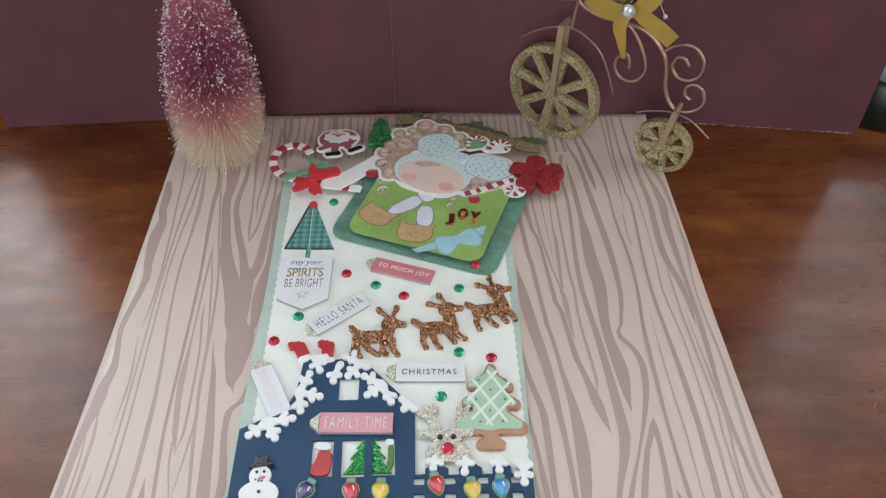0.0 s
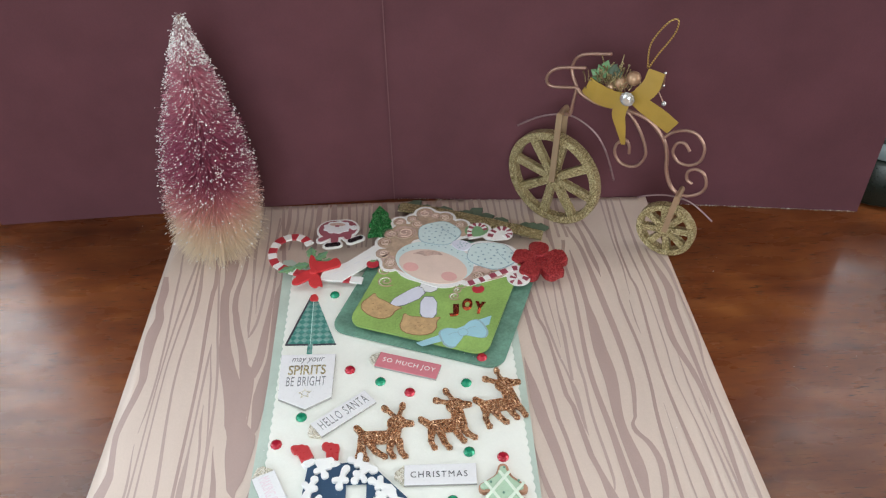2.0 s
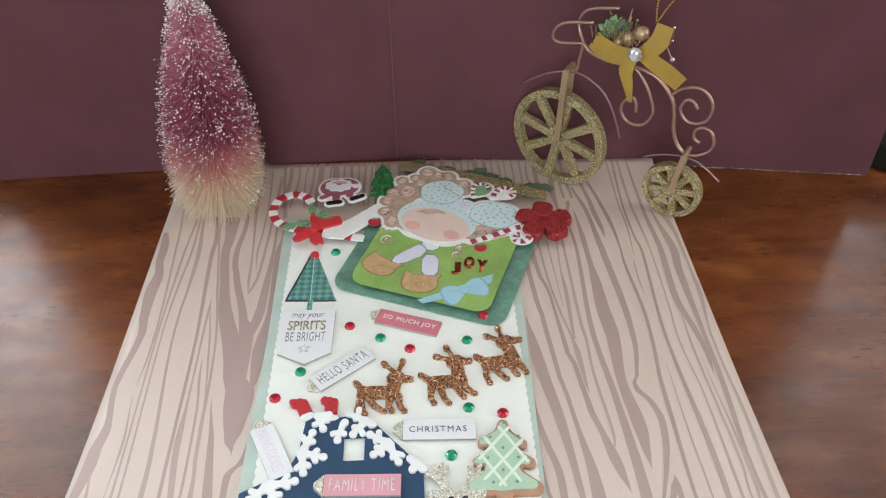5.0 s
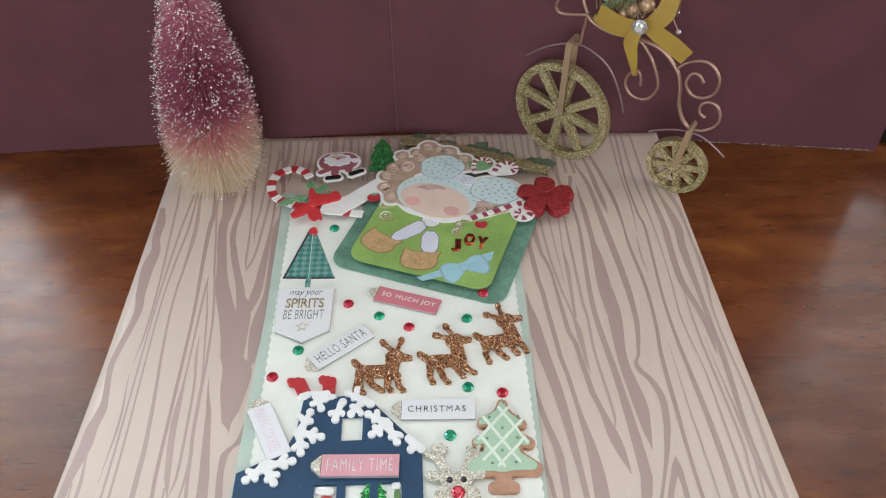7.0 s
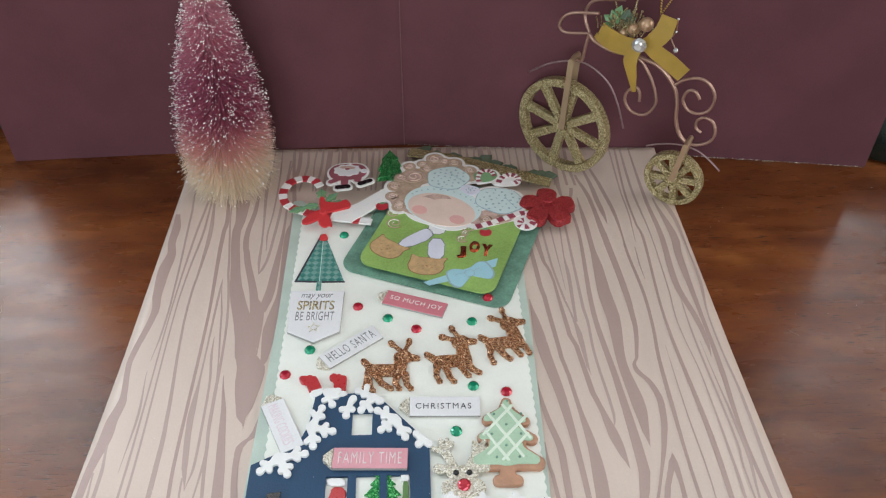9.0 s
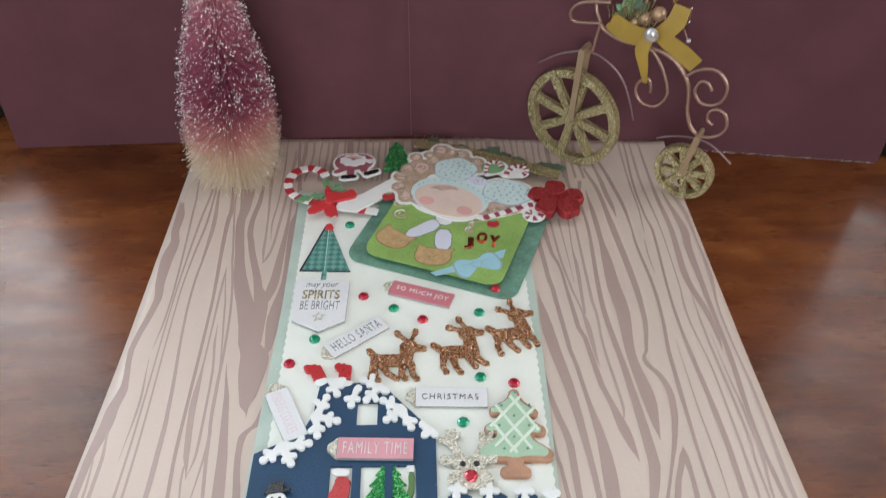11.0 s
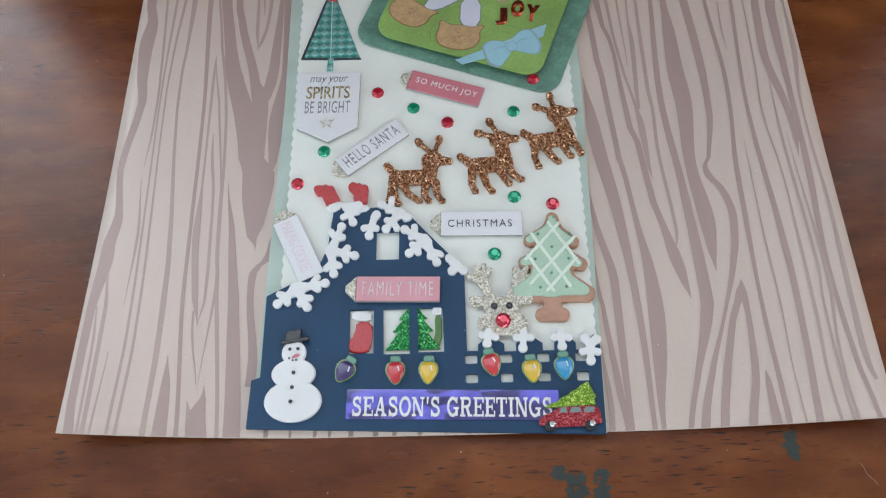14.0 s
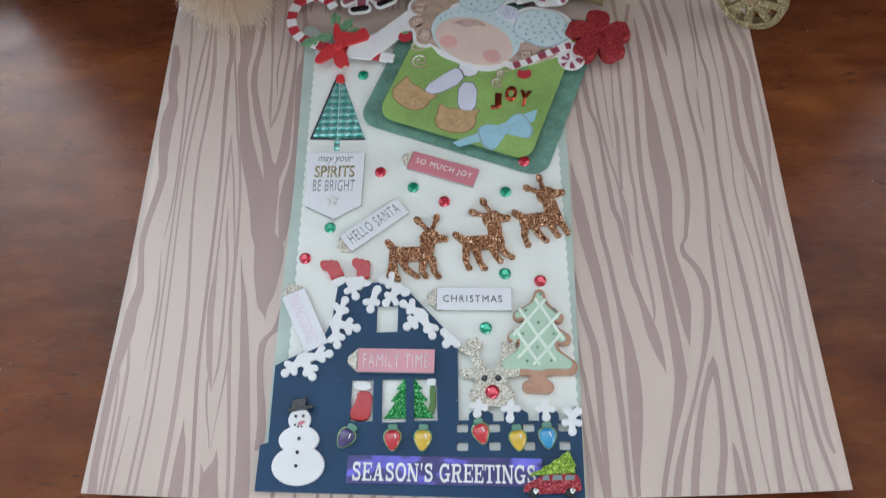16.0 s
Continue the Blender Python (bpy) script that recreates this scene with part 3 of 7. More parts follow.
# ---- the table ----
table = tagged(group_at("table", 0, 0.2, -0.75), "reddish-brown lacquered wooden table with worn, glossy top", "table")
part("tabletop", box(bmesh.new(), -0.70, -0.24, -0.030, 0.70, 0.66, 0.0, 0.004), M_TABLE, table)
for x in (-0.64, 0.64):
    for y in (-0.18, 0.60):
        part("leg", box(bmesh.new(), x - 0.03, y - 0.03, -0.75, x + 0.03, y + 0.03, -0.03, 0.003), M_TABLE, table)
for cx, cy, w, h, seed, n in ((37, -18, 7, 13, 1, 46), (46, -18, 5.4, 16, 2, 42), (115, -3.5, 4.4, 10, 3, 26), (31, -11, 3.4, 5, 4, 9), (40, -30, 5, 7, 5, 18)):
    rnd, bm = random.Random(seed), bmesh.new()
    for i in range(n):
        # ragged dashes along the grain that run together in the middle
        px, py = cx + rnd.uniform(-0.42, 0.42) * w, cy + rnd.uniform(-0.45, 0.45) * h
        lx, ly = rnd.uniform(0.8, 2.2), rnd.uniform(0.6, 2.0)
        z = 0.00003 + 0.000004 * i
        ring = [bm.verts.new((0.001 * (px + lx * math.cos(q * 0.785) * rnd.uniform(0.6, 1.1)), 0.001 * (py + ly * math.sin(q * 0.785) * rnd.uniform(0.6, 1.1)), z)) for q in range(8)]
        bm.faces.new(ring)
    part("stain", bm, M_STAIN, table, "dark green stain in the varnish")

# ---- wood-print paper ----


def paper_lift(x, y):
    front = max(0.0, (abs(x) - 0.055) / 0.0974) ** 1.6 * max(0.0, 1 - y / 0.13) ** 1.5 * (0.011 if x < 0 else 0.0085)
    back = max(0.0, (x - 0.05) / 0.1) ** 1.3 * max(0.0, (y - 0.25) / 0.055) ** 1.4 * 0.006
    return front + back


def on_sheet(x, y, above=0.0):
    """A point of the flat sheet, carried to where the curled paper has it."""
    z = paper_lift(x, y)
    return x - math.copysign(z * 0.25, x), y - (0.6 * z if y > 0.2 else -0.15 * z) - max(0.0, x - 0.05) * max(0, y - 0.2) * 0.9, z + 0.0004 + above


bm = bmesh.new()
N = 60
grid = [[bm.verts.new(on_sheet((i / N - 0.5) * 0.3048, 0.0028 + j / N * 0.3020)) for i in range(N + 1)] for j in range(N + 1)]
for j in range(N):
    for i in range(N):
        bm.faces.new((grid[j][i], grid[j][i + 1], grid[j + 1][i + 1], grid[j + 1][i]))
low = bmesh.ops.extrude_face_region(bm, geom=list(bm.faces))
for v in (g for g in low["geom"] if isinstance(g, bmesh.types.BMVert)):
    v.co.z -= 0.00035
bmesh.ops.recalc_face_normals(bm, faces=bm.faces)
sheet = thing("craft_paper", bm, M_PRINT, "square beige sheet with printed brown wood grain on the table", "paper", smooth=True)

# the printed grain: each line runs from back to front as (across, along, breadth) in millimetres
inks, lines_drawn = (bmesh.new(), bmesh.new()), []


def grain_line(*stops):
    above = 0.00005 + 0.0000025 * len(lines_drawn)
    lines_drawn.append(len(stops))
    run, last = [], len(stops) - 1
    for i in range(last):
        p0, p1, p2, p3 = (Vector(stops[max(0, min(last, k))]) for k in (i - 1, i, i + 1, i + 2))
        n = max(2, int(abs(p1.y - p2.y) / 3.5))
        for k in range(n + (i == last - 1)):
            t = k / n
            c = 0.5 * (2 * p1 + (p2 - p0) * t + (2 * p0 - 5 * p1 + 4 * p2 - p3) * t * t + (3 * p1 - p0 - 3 * p2 + p3) * t ** 3)
            run.append((c.x, p1.y + (p2.y - p1.y) * t, max(0.08, c.z)))
    ink = inks[0] if sum(w for x, y, w in stops) / len(stops) > 1.8 else inks[1]
    pairs = []
    for x, y, w in run:
        y = min(304.0, max(3.0, y))
        pairs.append([ink.verts.new(on_sheet(min(152.2, max(-152.2, x + d * w / 2)) / 1000, y / 1000, above)) for d in (-1, 1)])
    for (a, b), (c, d) in zip(pairs, pairs[1:]):
        ink.faces.new((a, c, d, b))


grain_line((-149.7, 237.8, 2.7), (-148.0, 226.0, 4.9), (-147.7, 210.8, 4.5), (-145.7, 202.3, 5.0), (-146.4, 194.1, 6.6), (-146.9, 186.0, 6.5), (-145.9, 166.9, 4.8), (-144.5, 159.2, 4.2), (-144.7, 151.6, 3.7), (-148.3, 125.4, 3.1), (-148.2, 116.7, 2.8), (-145.8, 99.8, 3.2), (-145.6, 94.3, 4.4), (-147.2, 83.5, 5.3), (-147.1, 75.5, 5.7), (-149.1, 54.9, 3.6), (-149.1, 14.7, 3.2), (-148.1, 2.5, 3.7))
grain_line((-147.0, 55.0, 0.7), (-145.8, 40.3, 1.1), (-145.2, 2.5, 1.0))
grain_line((-145.3, 70.3, 0.9), (-143.6, 55.1, 1.6), (-143.2, 2.5, 1.7))
grain_line((-139.2, 35.7, 0.4), (-140.7, 2.5, 1.0))
grain_line((-143.8, 261.8, 1.0), (-141.8, 241.1, 1.3), (-137.8, 169.8, 1.1), (-137.3, 139.6, 1.0), (-138.4, 121.7, 0.3))
grain_line((-138.5, 115.2, 0.3), (-136.0, 88.9, 1.2), (-136.5, 55.2, 0.2))
grain_line((-133.7, 252.0, 1.4), (-135.4, 219.0, 1.4), (-136.0, 154.4, 0.8), (-133.4, 45.5, 1.1), (-134.5, 2.5, 1.3))
grain_line((-131.7, 254.1, 1.0), (-131.2, 218.8, 1.4), (-133.0, 188.8, 1.1), (-133.6, 154.3, 0.8), (-130.2, 45.6, 1.1), (-131.4, 2.5, 1.3))
grain_line((-130.2, 256.8, 1.0), (-127.0, 218.7, 2.5), (-127.2, 185.4, 1.4), (-127.9, 169.5, 1.3), (-126.8, 139.3, 1.3), (-122.1, 83.5, 1.9), (-121.0, 58.0, 2.3), (-120.7, 33.9, 2.2), (-121.5, 2.5, 2.1))
grain_line((-122.3, 256.5, 1.7), (-118.9, 229.9, 2.6), (-119.2, 218.4, 2.5), (-115.6, 153.9, 1.6), (-113.4, 58.1, 1.6), (-109.1, 2.5, 1.7))
grain_line((-112.9, 180.1, 0.3), (-112.8, 169.1, 1.3), (-111.7, 110.5, 1.0), (-111.5, 91.4, 2.9), (-111.0, 80.9, 2.9), (-108.5, 58.1, 2.5), (-106.3, 46.5, 0.1))
grain_line((-112.9, 180.1, 0.3), (-108.8, 153.7, 1.0), (-103.2, 104.9, 0.7))
grain_line((-118.7, 245.5, 1.0), (-110.7, 184.9, 1.3), (-105.7, 153.6, 1.3), (-103.5, 124.4, 1.3), (-102.6, 96.7, 1.7), (-100.8, 70.7, 1.6), (-94.1, 2.5, 1.5))
grain_line((-109.7, 137.5, 0.3), (-108.8, 124.5, 1.3), (-106.8, 110.4, 1.2), (-105.8, 96.8, 1.2), (-104.6, 58.2, 1.2), (-106.3, 47.0, 0.2))
grain_line((-101.0, 71.9, 1.4), (-100.7, 63.1, 1.2), (-103.4, 20.3, 0.1))
grain_line((-108.4, 53.2, 0.9), (-107.5, 41.3, 0.9), (-104.0, 22.9, 0.4))
grain_line((-100.8, 22.3, 0.2), (-100.7, 17.4, 2.4), (-102.5, 10.8, 7.1), (-101.6, 2.5, 7.9))
grain_line((-106.5, 16.6, 0.2), (-104.9, 10.1, 2.6))
grain_line((-116.1, 34.5, 0.2), (-115.4, 22.6, 3.5), (-115.3, 2.5, 5.5))
grain_line((-100.5, 111.7, 0.2), (-97.0, 91.3, 2.4), (-93.0, 58.3, 4.4), (-88.5, 2.5, 6.5))
grain_line((-112.2, 250.6, 8.8), (-111.1, 229.6, 5.9), (-111.6, 218.2, 5.0), (-106.7, 184.8, 5.6), (-103.3, 168.9, 7.7), (-95.2, 141.5, 10.3), (-91.7, 124.1, 11.1), (-88.0, 116.8, 13.7), (-87.7, 107.4, 13.1), (-87.7, 99.2, 10.7), (-87.5, 91.3, 7.7), (-88.0, 86.0, 4.3), (-86.5, 82.1, 1.0), (-86.3, 79.3, 0.1))
grain_line((-103.5, 255.7, 1.7), (-103.5, 238.0, 2.7), (-105.2, 218.0, 3.1), (-102.8, 201.0, 3.6), (-93.4, 164.0, 4.7), (-90.6, 156.3, 7.8), (-86.2, 124.6, 0.3))
grain_line((-84.6, 242.5, 1.3), (-84.2, 217.3, 1.9), (-85.3, 171.5, 4.8), (-86.4, 162.2, 5.2), (-88.1, 154.1, 4.2))
grain_line((-86.4, 302.2, 1.8), (-79.6, 230.9, 3.0), (-80.6, 217.2, 5.0), (-79.3, 168.2, 4.7), (-80.8, 147.0, 8.2), (-82.0, 138.2, 6.9), (-82.2, 121.1, 3.5), (-83.2, 115.6, 1.5))
grain_line((-99.0, 304.0, 1.1), (-98.5, 281.2, 1.4), (-99.3, 262.2, 2.1), (-96.1, 217.7, 1.1), (-94.8, 192.5, 1.6), (-93.7, 183.1, 0.3))
grain_line((-94.5, 305.7, 0.7), (-92.7, 275.1, 1.1), (-92.4, 236.5, 1.0), (-93.3, 217.6, 1.1), (-92.1, 202.7, 0.3))
grain_line((-87.7, 291.7, 1.1), (-88.4, 233.8, 1.7), (-89.7, 203.9, 1.6), (-90.6, 194.0, 1.6), (-92.4, 186.9, 1.6), (-93.9, 182.5, 0.3))
grain_line((-79.2, 89.9, 0.5), (-80.2, 78.2, 2.9), (-81.4, 74.9, 3.3), (-84.0, 72.7, 2.8), (-86.1, 69.4, 3.3), (-86.5, 63.2, 2.8), (-85.9, 53.5, 2.8), (-83.5, 37.0, 3.4), (-83.1, 27.8, 3.8), (-83.7, 22.2, 3.1))
grain_line((-78.9, 70.7, 0.9), (-80.4, 34.7, 0.7))
grain_line((57.2, 220.5, 1.6), (58.9, 212.6, 2.4), (61.5, 170.5, 2.6), (62.9, 161.3, 2.5), (66.1, 117.9, 2.2), (68.0, 107.0, 2.1), (70.3, 85.9, 2.3), (72.7, 65.9, 4.5), (73.2, 46.8, 6.2), (72.2, 28.6, 5.2), (70.6, 11.2, 2.5), (70.5, 2.5, 1.7))
grain_line((63.0, 220.4, 2.3), (63.7, 212.5, 3.2), (65.9, 189.2, 2.1), (68.3, 181.2, 1.8), (69.5, 173.3, 1.5), (72.4, 133.1, 2.5), (74.7, 126.0, 2.4), (77.9, 96.1, 2.8), (80.7, 85.2, 2.8), (83.7, 70.5, 5.0), (85.7, 60.7, 3.1), (87.3, 53.2, 0.1))
grain_line((68.2, 222.8, 1.3), (70.0, 185.9, 1.3), (73.0, 161.0, 1.3), (76.1, 143.7, 1.2), (77.4, 134.4, 2.9), (78.3, 112.1, 1.4), (79.0, 107.0, 0.1))
grain_line((73.4, 220.1, 1.0), (75.0, 166.1, 0.3))
grain_line((79.2, 225.2, 1.0), (77.9, 192.1, 0.8), (78.3, 179.3, 2.1), (77.2, 142.5, 1.5))
grain_line((82.5, 225.1, 1.3), (82.4, 151.8, 1.7), (83.2, 142.9, 1.5), (83.0, 120.2, 1.4), (85.6, 83.0, 1.4), (84.8, 76.7, 0.7))
grain_line((91.5, 259.3, 2.4), (88.6, 241.2, 1.7), (89.6, 211.9, 1.9), (87.3, 148.7, 2.7), (90.8, 103.7, 3.3), (93.2, 55.7, 4.9), (92.2, 46.3, 4.8), (86.4, 26.0, 2.6), (80.2, 2.5, 1.9))
grain_line((93.8, 249.1, 0.7), (94.8, 224.9, 2.9), (95.3, 198.1, 3.1), (95.7, 185.1, 5.4), (95.7, 163.4, 7.1), (96.6, 151.4, 7.5), (97.0, 142.6, 6.9), (95.6, 114.4, 4.8), (98.4, 87.8, 6.5), (98.5, 72.6, 3.2), (98.7, 64.2, 0.1))
grain_line((95.9, 273.4, 1.7), (100.5, 253.1, 2.7), (102.3, 236.7, 2.6), (104.1, 211.6, 3.7), (107.2, 166.1, 3.5), (107.4, 142.3, 2.7), (106.7, 133.7, 2.4), (103.6, 117.0, 1.7), (101.4, 112.9, 1.9), (102.6, 107.5, 3.1), (105.6, 103.4, 3.1), (107.4, 99.3, 3.0), (109.0, 92.7, 3.2), (108.9, 84.9, 3.2), (106.3, 69.8, 2.7), (99.0, 46.0, 1.3), (90.3, 21.5, 2.5), (85.4, 2.5, 3.3))
grain_line((101.2, 285.4, 1.4), (104.4, 261.2, 2.7), (105.6, 246.8, 3.0), (107.2, 232.8, 2.6), (107.8, 222.5, 0.2))
grain_line((105.6, 286.7, 1.4), (109.7, 264.1, 2.4), (113.7, 235.5, 2.3), (114.7, 211.3, 1.1), (114.6, 197.4, 1.6), (116.9, 162.8, 1.8), (116.5, 139.2, 1.7), (114.6, 116.7, 1.9), (114.1, 92.5, 2.1), (113.8, 52.6, 1.5), (115.3, 2.5, 2.2))
grain_line((107.6, 60.5, 0.2), (106.6, 56.4, 2.9), (101.7, 43.6, 2.6), (96.9, 25.7, 3.0), (92.4, 2.5, 3.1))
grain_line((107.8, 60.0, 0.2), (107.4, 55.7, 2.9), (107.9, 45.7, 2.0), (106.4, 20.9, 2.9), (102.5, 2.5, 3.1))
grain_line((120.0, 200.6, 0.5), (119.6, 184.4, 0.8), (120.1, 173.4, 0.3))
grain_line((119.8, 125.0, 0.2), (119.9, 82.0, 0.7), (120.8, 49.9, 0.7), (120.5, 24.7, 0.4), (121.2, 2.5, 0.8))
grain_line((126.0, 302.7, 1.4), (124.2, 253.3, 1.4), (125.1, 221.1, 1.3), (126.6, 211.0, 1.6), (124.0, 144.8, 1.5), (127.3, 71.6, 2.5), (127.2, 33.4, 2.3), (126.0, 2.5, 2.6))
grain_line((122.4, 302.7, 1.1), (121.9, 255.6, 1.0), (122.6, 232.1, 1.0), (121.4, 205.4, 0.3))
grain_line((129.5, 302.6, 1.4), (129.2, 258.5, 1.7), (131.6, 210.9, 0.8), (131.1, 162.4, 0.7), (130.1, 147.6, 0.7), (130.2, 136.0, 0.7), (132.9, 105.3, 0.7), (133.3, 47.0, 1.3), (132.5, 19.8, 1.0), (133.4, 2.5, 1.0))
grain_line((135.1, 303.8, 1.1), (135.9, 244.0, 2.3), (137.6, 210.7, 3.1), (136.3, 168.4, 3.5), (140.7, 141.5, 2.9), (141.6, 124.4, 1.9), (141.0, 116.6, 0.2))
grain_line((140.4, 249.9, 1.0), (144.9, 210.6, 4.5), (143.6, 193.3, 4.1), (143.8, 144.3, 2.2), (143.7, 110.5, 2.6), (141.9, 66.0, 1.8), (143.8, 23.7, 1.8), (146.6, 2.5, 1.6))
grain_line((136.1, 162.3, 0.2), (135.8, 133.0, 1.0), (138.1, 63.7, 1.1), (137.0, 51.6, 0.9), (137.0, 13.1, 1.0), (137.7, 2.5, 1.0))
grain_line((138.3, 127.3, 0.2), (140.9, 58.7, 1.5), (139.0, 37.5, 1.0), (138.4, 17.3, 1.0), (139.3, 2.5, 1.0))
grain_line((144.8, 251.6, 2.0), (147.9, 238.1, 3.0), (149.7, 223.9, 2.3), (150.1, 196.3, 0.8), (150.1, 171.0, 1.8), (147.5, 147.1, 1.0), (147.4, 124.3, 1.0), (148.5, 91.5, 1.4), (147.2, 30.2, 2.1), (147.8, 21.2, 1.8), (148.8, 17.2, 1.2))
grain_line((54.6, 160.0, 0.3), (56.5, 137.8, 4.9), (57.6, 126.4, 5.9), (62.6, 93.9, 4.7), (65.7, 61.2, 2.9), (67.0, 35.5, 2.4), (67.2, 2.5, 1.7))
grain_line((52.1, 104.6, 0.2), (53.0, 91.4, 1.9), (54.6, 81.2, 2.8), (58.0, 66.2, 3.2), (58.5, 58.9, 3.2), (58.8, 2.5, 2.1))
grain_line((51.3, 68.8, 0.9), (51.7, 59.0, 1.6), (52.9, 51.9, 1.6), (56.1, 15.8, 2.6), (57.9, 2.5, 2.5))
grain_line((50.6, 35.7, 0.7), (52.1, 13.7, 2.1), (51.8, 2.5, 2.1))
grain_line((110.3, 23.4, 0.2), (110.6, 19.7, 1.9), (111.0, 2.5, 3.7))
grain_line((87.5, 297.0, 1.4), (84.8, 281.6, 2.1), (83.6, 263.9, 2.8), (84.4, 246.8, 1.3))
rnd = random.Random(8)
for i in range(16):
    x = -74 + i * 8 + rnd.uniform(-2, 2)
    grain_line((x, 16, rnd.uniform(0.7, 2.0)), (x + rnd.uniform(-1, 1), 2.5, rnd.uniform(0.7, 2.0)))
for xa, xb, ya in ((-86, -20, 258), (56, 96, 262), (-20, 56, 284)):
    x = xa
    while x < xb:
        w = rnd.choice((1.0, 1.4, 2.2, 3.4))
        grain_line((x, 303.8, w), (x + rnd.uniform(-1, 1), 285, w * rnd.uniform(0.7, 1.3)), (x + rnd.uniform(-2, 2), ya, w * 0.8))
        x += w + rnd.uniform(2.2, 4.2)
tagged(part("printed_grain", inks[0], M_GRAIN, sheet, "brown printed wood grain lines"), kind="stuff")
tagged(part("printed_grain", inks[1], M_THINGRAIN, sheet, "thin paler printed wood grain lines"), kind="stuff")

# ---- folded plum board behind ----
board = tagged(group_at("backdrop_board", 0, 0.3), "folded plum card board standing behind the card", "board")
BASE = [(-0.268, 0.2965), (-0.0135, 0.3085), (0.286, 0.2745)]
for (ax, ay), (bx, by) in zip(BASE, BASE[1:]):
    bm, K = bmesh.new(), 16
    bow = 0.001 if ax < -0.1 else 0.003
    pts = []
    for i in range(K + 1):
        t = i / K
        pts.append((ax + (bx - ax) * t, ay + (by - ay) * t + bow * math.sin(math.pi * t)))
    back = [(x, y + 0.0018) for x, y in pts]
    plate(bm, pts + back[::-1], 0.0003, 0.3045, 0.0003, 1)
    part("panel", bm, M_BOARD, board)
part("crease", plate(bmesh.new(), [(-0.0138, 0.3078), (-0.0132, 0.3078), (-0.0132, 0.3088), (-0.0138, 0.3088)], 0.0003, 0.3045, 0), M_CREASE, board, "pale worn fold line")
rnd = random.Random(5)
bm = bmesh.new()
for i in range(420):
    t = rnd.random() ** 0.8
    x = -0.012 + t * 0.296
    y = 0.3085 + (0.2745 - 0.3085) * t + 0.003 * math.sin(math.pi * t)
    bmesh.ops.create_icosphere(bm, subdivisions=1, radius=rnd.uniform(0.00012, 0.00036), matrix=Matrix.Translation((x, y - 0.0003, rnd.uniform(0.0003, 0.0010))))
tagged(part("glitter_edge", bm, G_PALEGOLD, board, "gold glitter along the lower edge"), kind="stuff")

# ---- the card: layers ----
card = tagged(group_at("christmas_card", -0.014, 0.12), "handmade layered christmas card with stickers, lying on printed paper", "card")


def scalloped(x0, x1, y0, y1, pitch=5.0, deep=0.9):
    """A rectangle whose long sides are scalloped."""
    n = round((y1 - y0) / pitch)
    step = (y1 - y0) / n
    side = [(deep * math.sin(math.pi * k / 5), (i + k / 5) * step) for i in range(n) for k in range(5)]
    return [(x1 + dx, y0 + y) for dx, y in side] + [(x1, y1)] + [(x0 - dx, y1 - y) for dx, y in side] + [(x0, y0)]


TOP = [(49.4, 1.9), (53, 150), (53.5, 232), (49, 238), (-71, 241), (-75.5, 247), (-80.5, 246.5), (-82, 241), (-79.5, 234), (-78.5, 150), (-80.8, 6.4)]
part("base", plate(bmesh.new(), place(TOP), 0.0006, 0.0022, 0.0002), M_MINT, card, "mint green card base with ornate upper corner")
part("scalloped_panel", plate(bmesh.new(), place(scalloped(-73.2, 48.3, 12, 232)), 0.00221, 0.0027, 0.0001, 1), M_CREAM, card, "cream panel with scalloped sides")

LEVEL[0], SHIFT[0] = 0.003, (-0.0008, -0.0012)
# navy house with fence, windows cut through
HOUSE = [(-81.9, 7.3), (49.8, 2.6), (50.6, 36.2), (48.5, 40.5), (46, 37.5), (46, 34.5), (41.5, 34.5), (41.5, 37.5), (37.5, 41), (33.5, 37.5), (33.5, 34.5), (29, 34.5), (29, 37.5), (24, 41), (19, 37.5), (19, 34.5), (14.5, 34.5), (14.5, 37.5), (9, 41), (4.5, 37.5), (4.5, 35), (0.3, 35),
         (0, 69.5), (-4, 73.5), (-19, 90.5), (-22, 94), (-26, 96), (-33, 98), (-40, 97.5), (-43, 100.5), (-53, 99.5), (-54, 90), (-55, 80), (-58, 72.5), (-66, 66), (-78.3, 59.6), (-78.2, 26.6), (-81.5, 25.6)]
WIN = [[(-35.3, 74), (-26, 74), (-26, 86.6), (-35.3, 86.6)], [(-44.8, 35), (-35.4, 35), (-35.6, 53), (-45, 53)], [(-31.6, 34.5), (-21.5, 34.5), (-21.8, 53), (-32, 53)], [(-18.2, 35), (-8.4, 35), (-8.8, 53), (-18.6, 53)]]
for cy in (31.8, 24.3):
    for cx in (1.8, 15, 29, 43.3):
        WIN.append([(cx + x, cy + y) for x, y in rrect(4.6, 3.6, 0.6, 2)])
house = part("house", pierced(bmesh.new(), place(HOUSE), [place(w) for w in WIN], 0.0027, 0.0042), M_NAVY, card, "navy die-cut house with cut-out windows and picket fence")

# greeting strip
strip = part("greeting_strip", plate(bmesh.new(), place(rrect(78.5, 11.2, 0.3), -5.8, 14.6, -1.6), 0.0042, 0.0046, 0.00008, 1), M_VIOLET, card, "shiny violet strip with white embossed greeting")
def thick_line(pts, t, closed=False):
    """The outline of a pen stroke of breadth t along a line."""
    n, left, right = len(pts), [], []
    for i, p in enumerate(pts):
        a, b = (pts[i - 1], pts[(i + 1) % n]) if closed else (pts[max(i - 1, 0)], pts[min(i + 1, n - 1)])
        d = Vector((b[0] - a[0], b[1] - a[1])).normalized() * t / 2
        left.append((p[0] - d.y, p[1] + d.x))
        right.append((p[0] + d.y, p[1] - d.x))
    return left, right


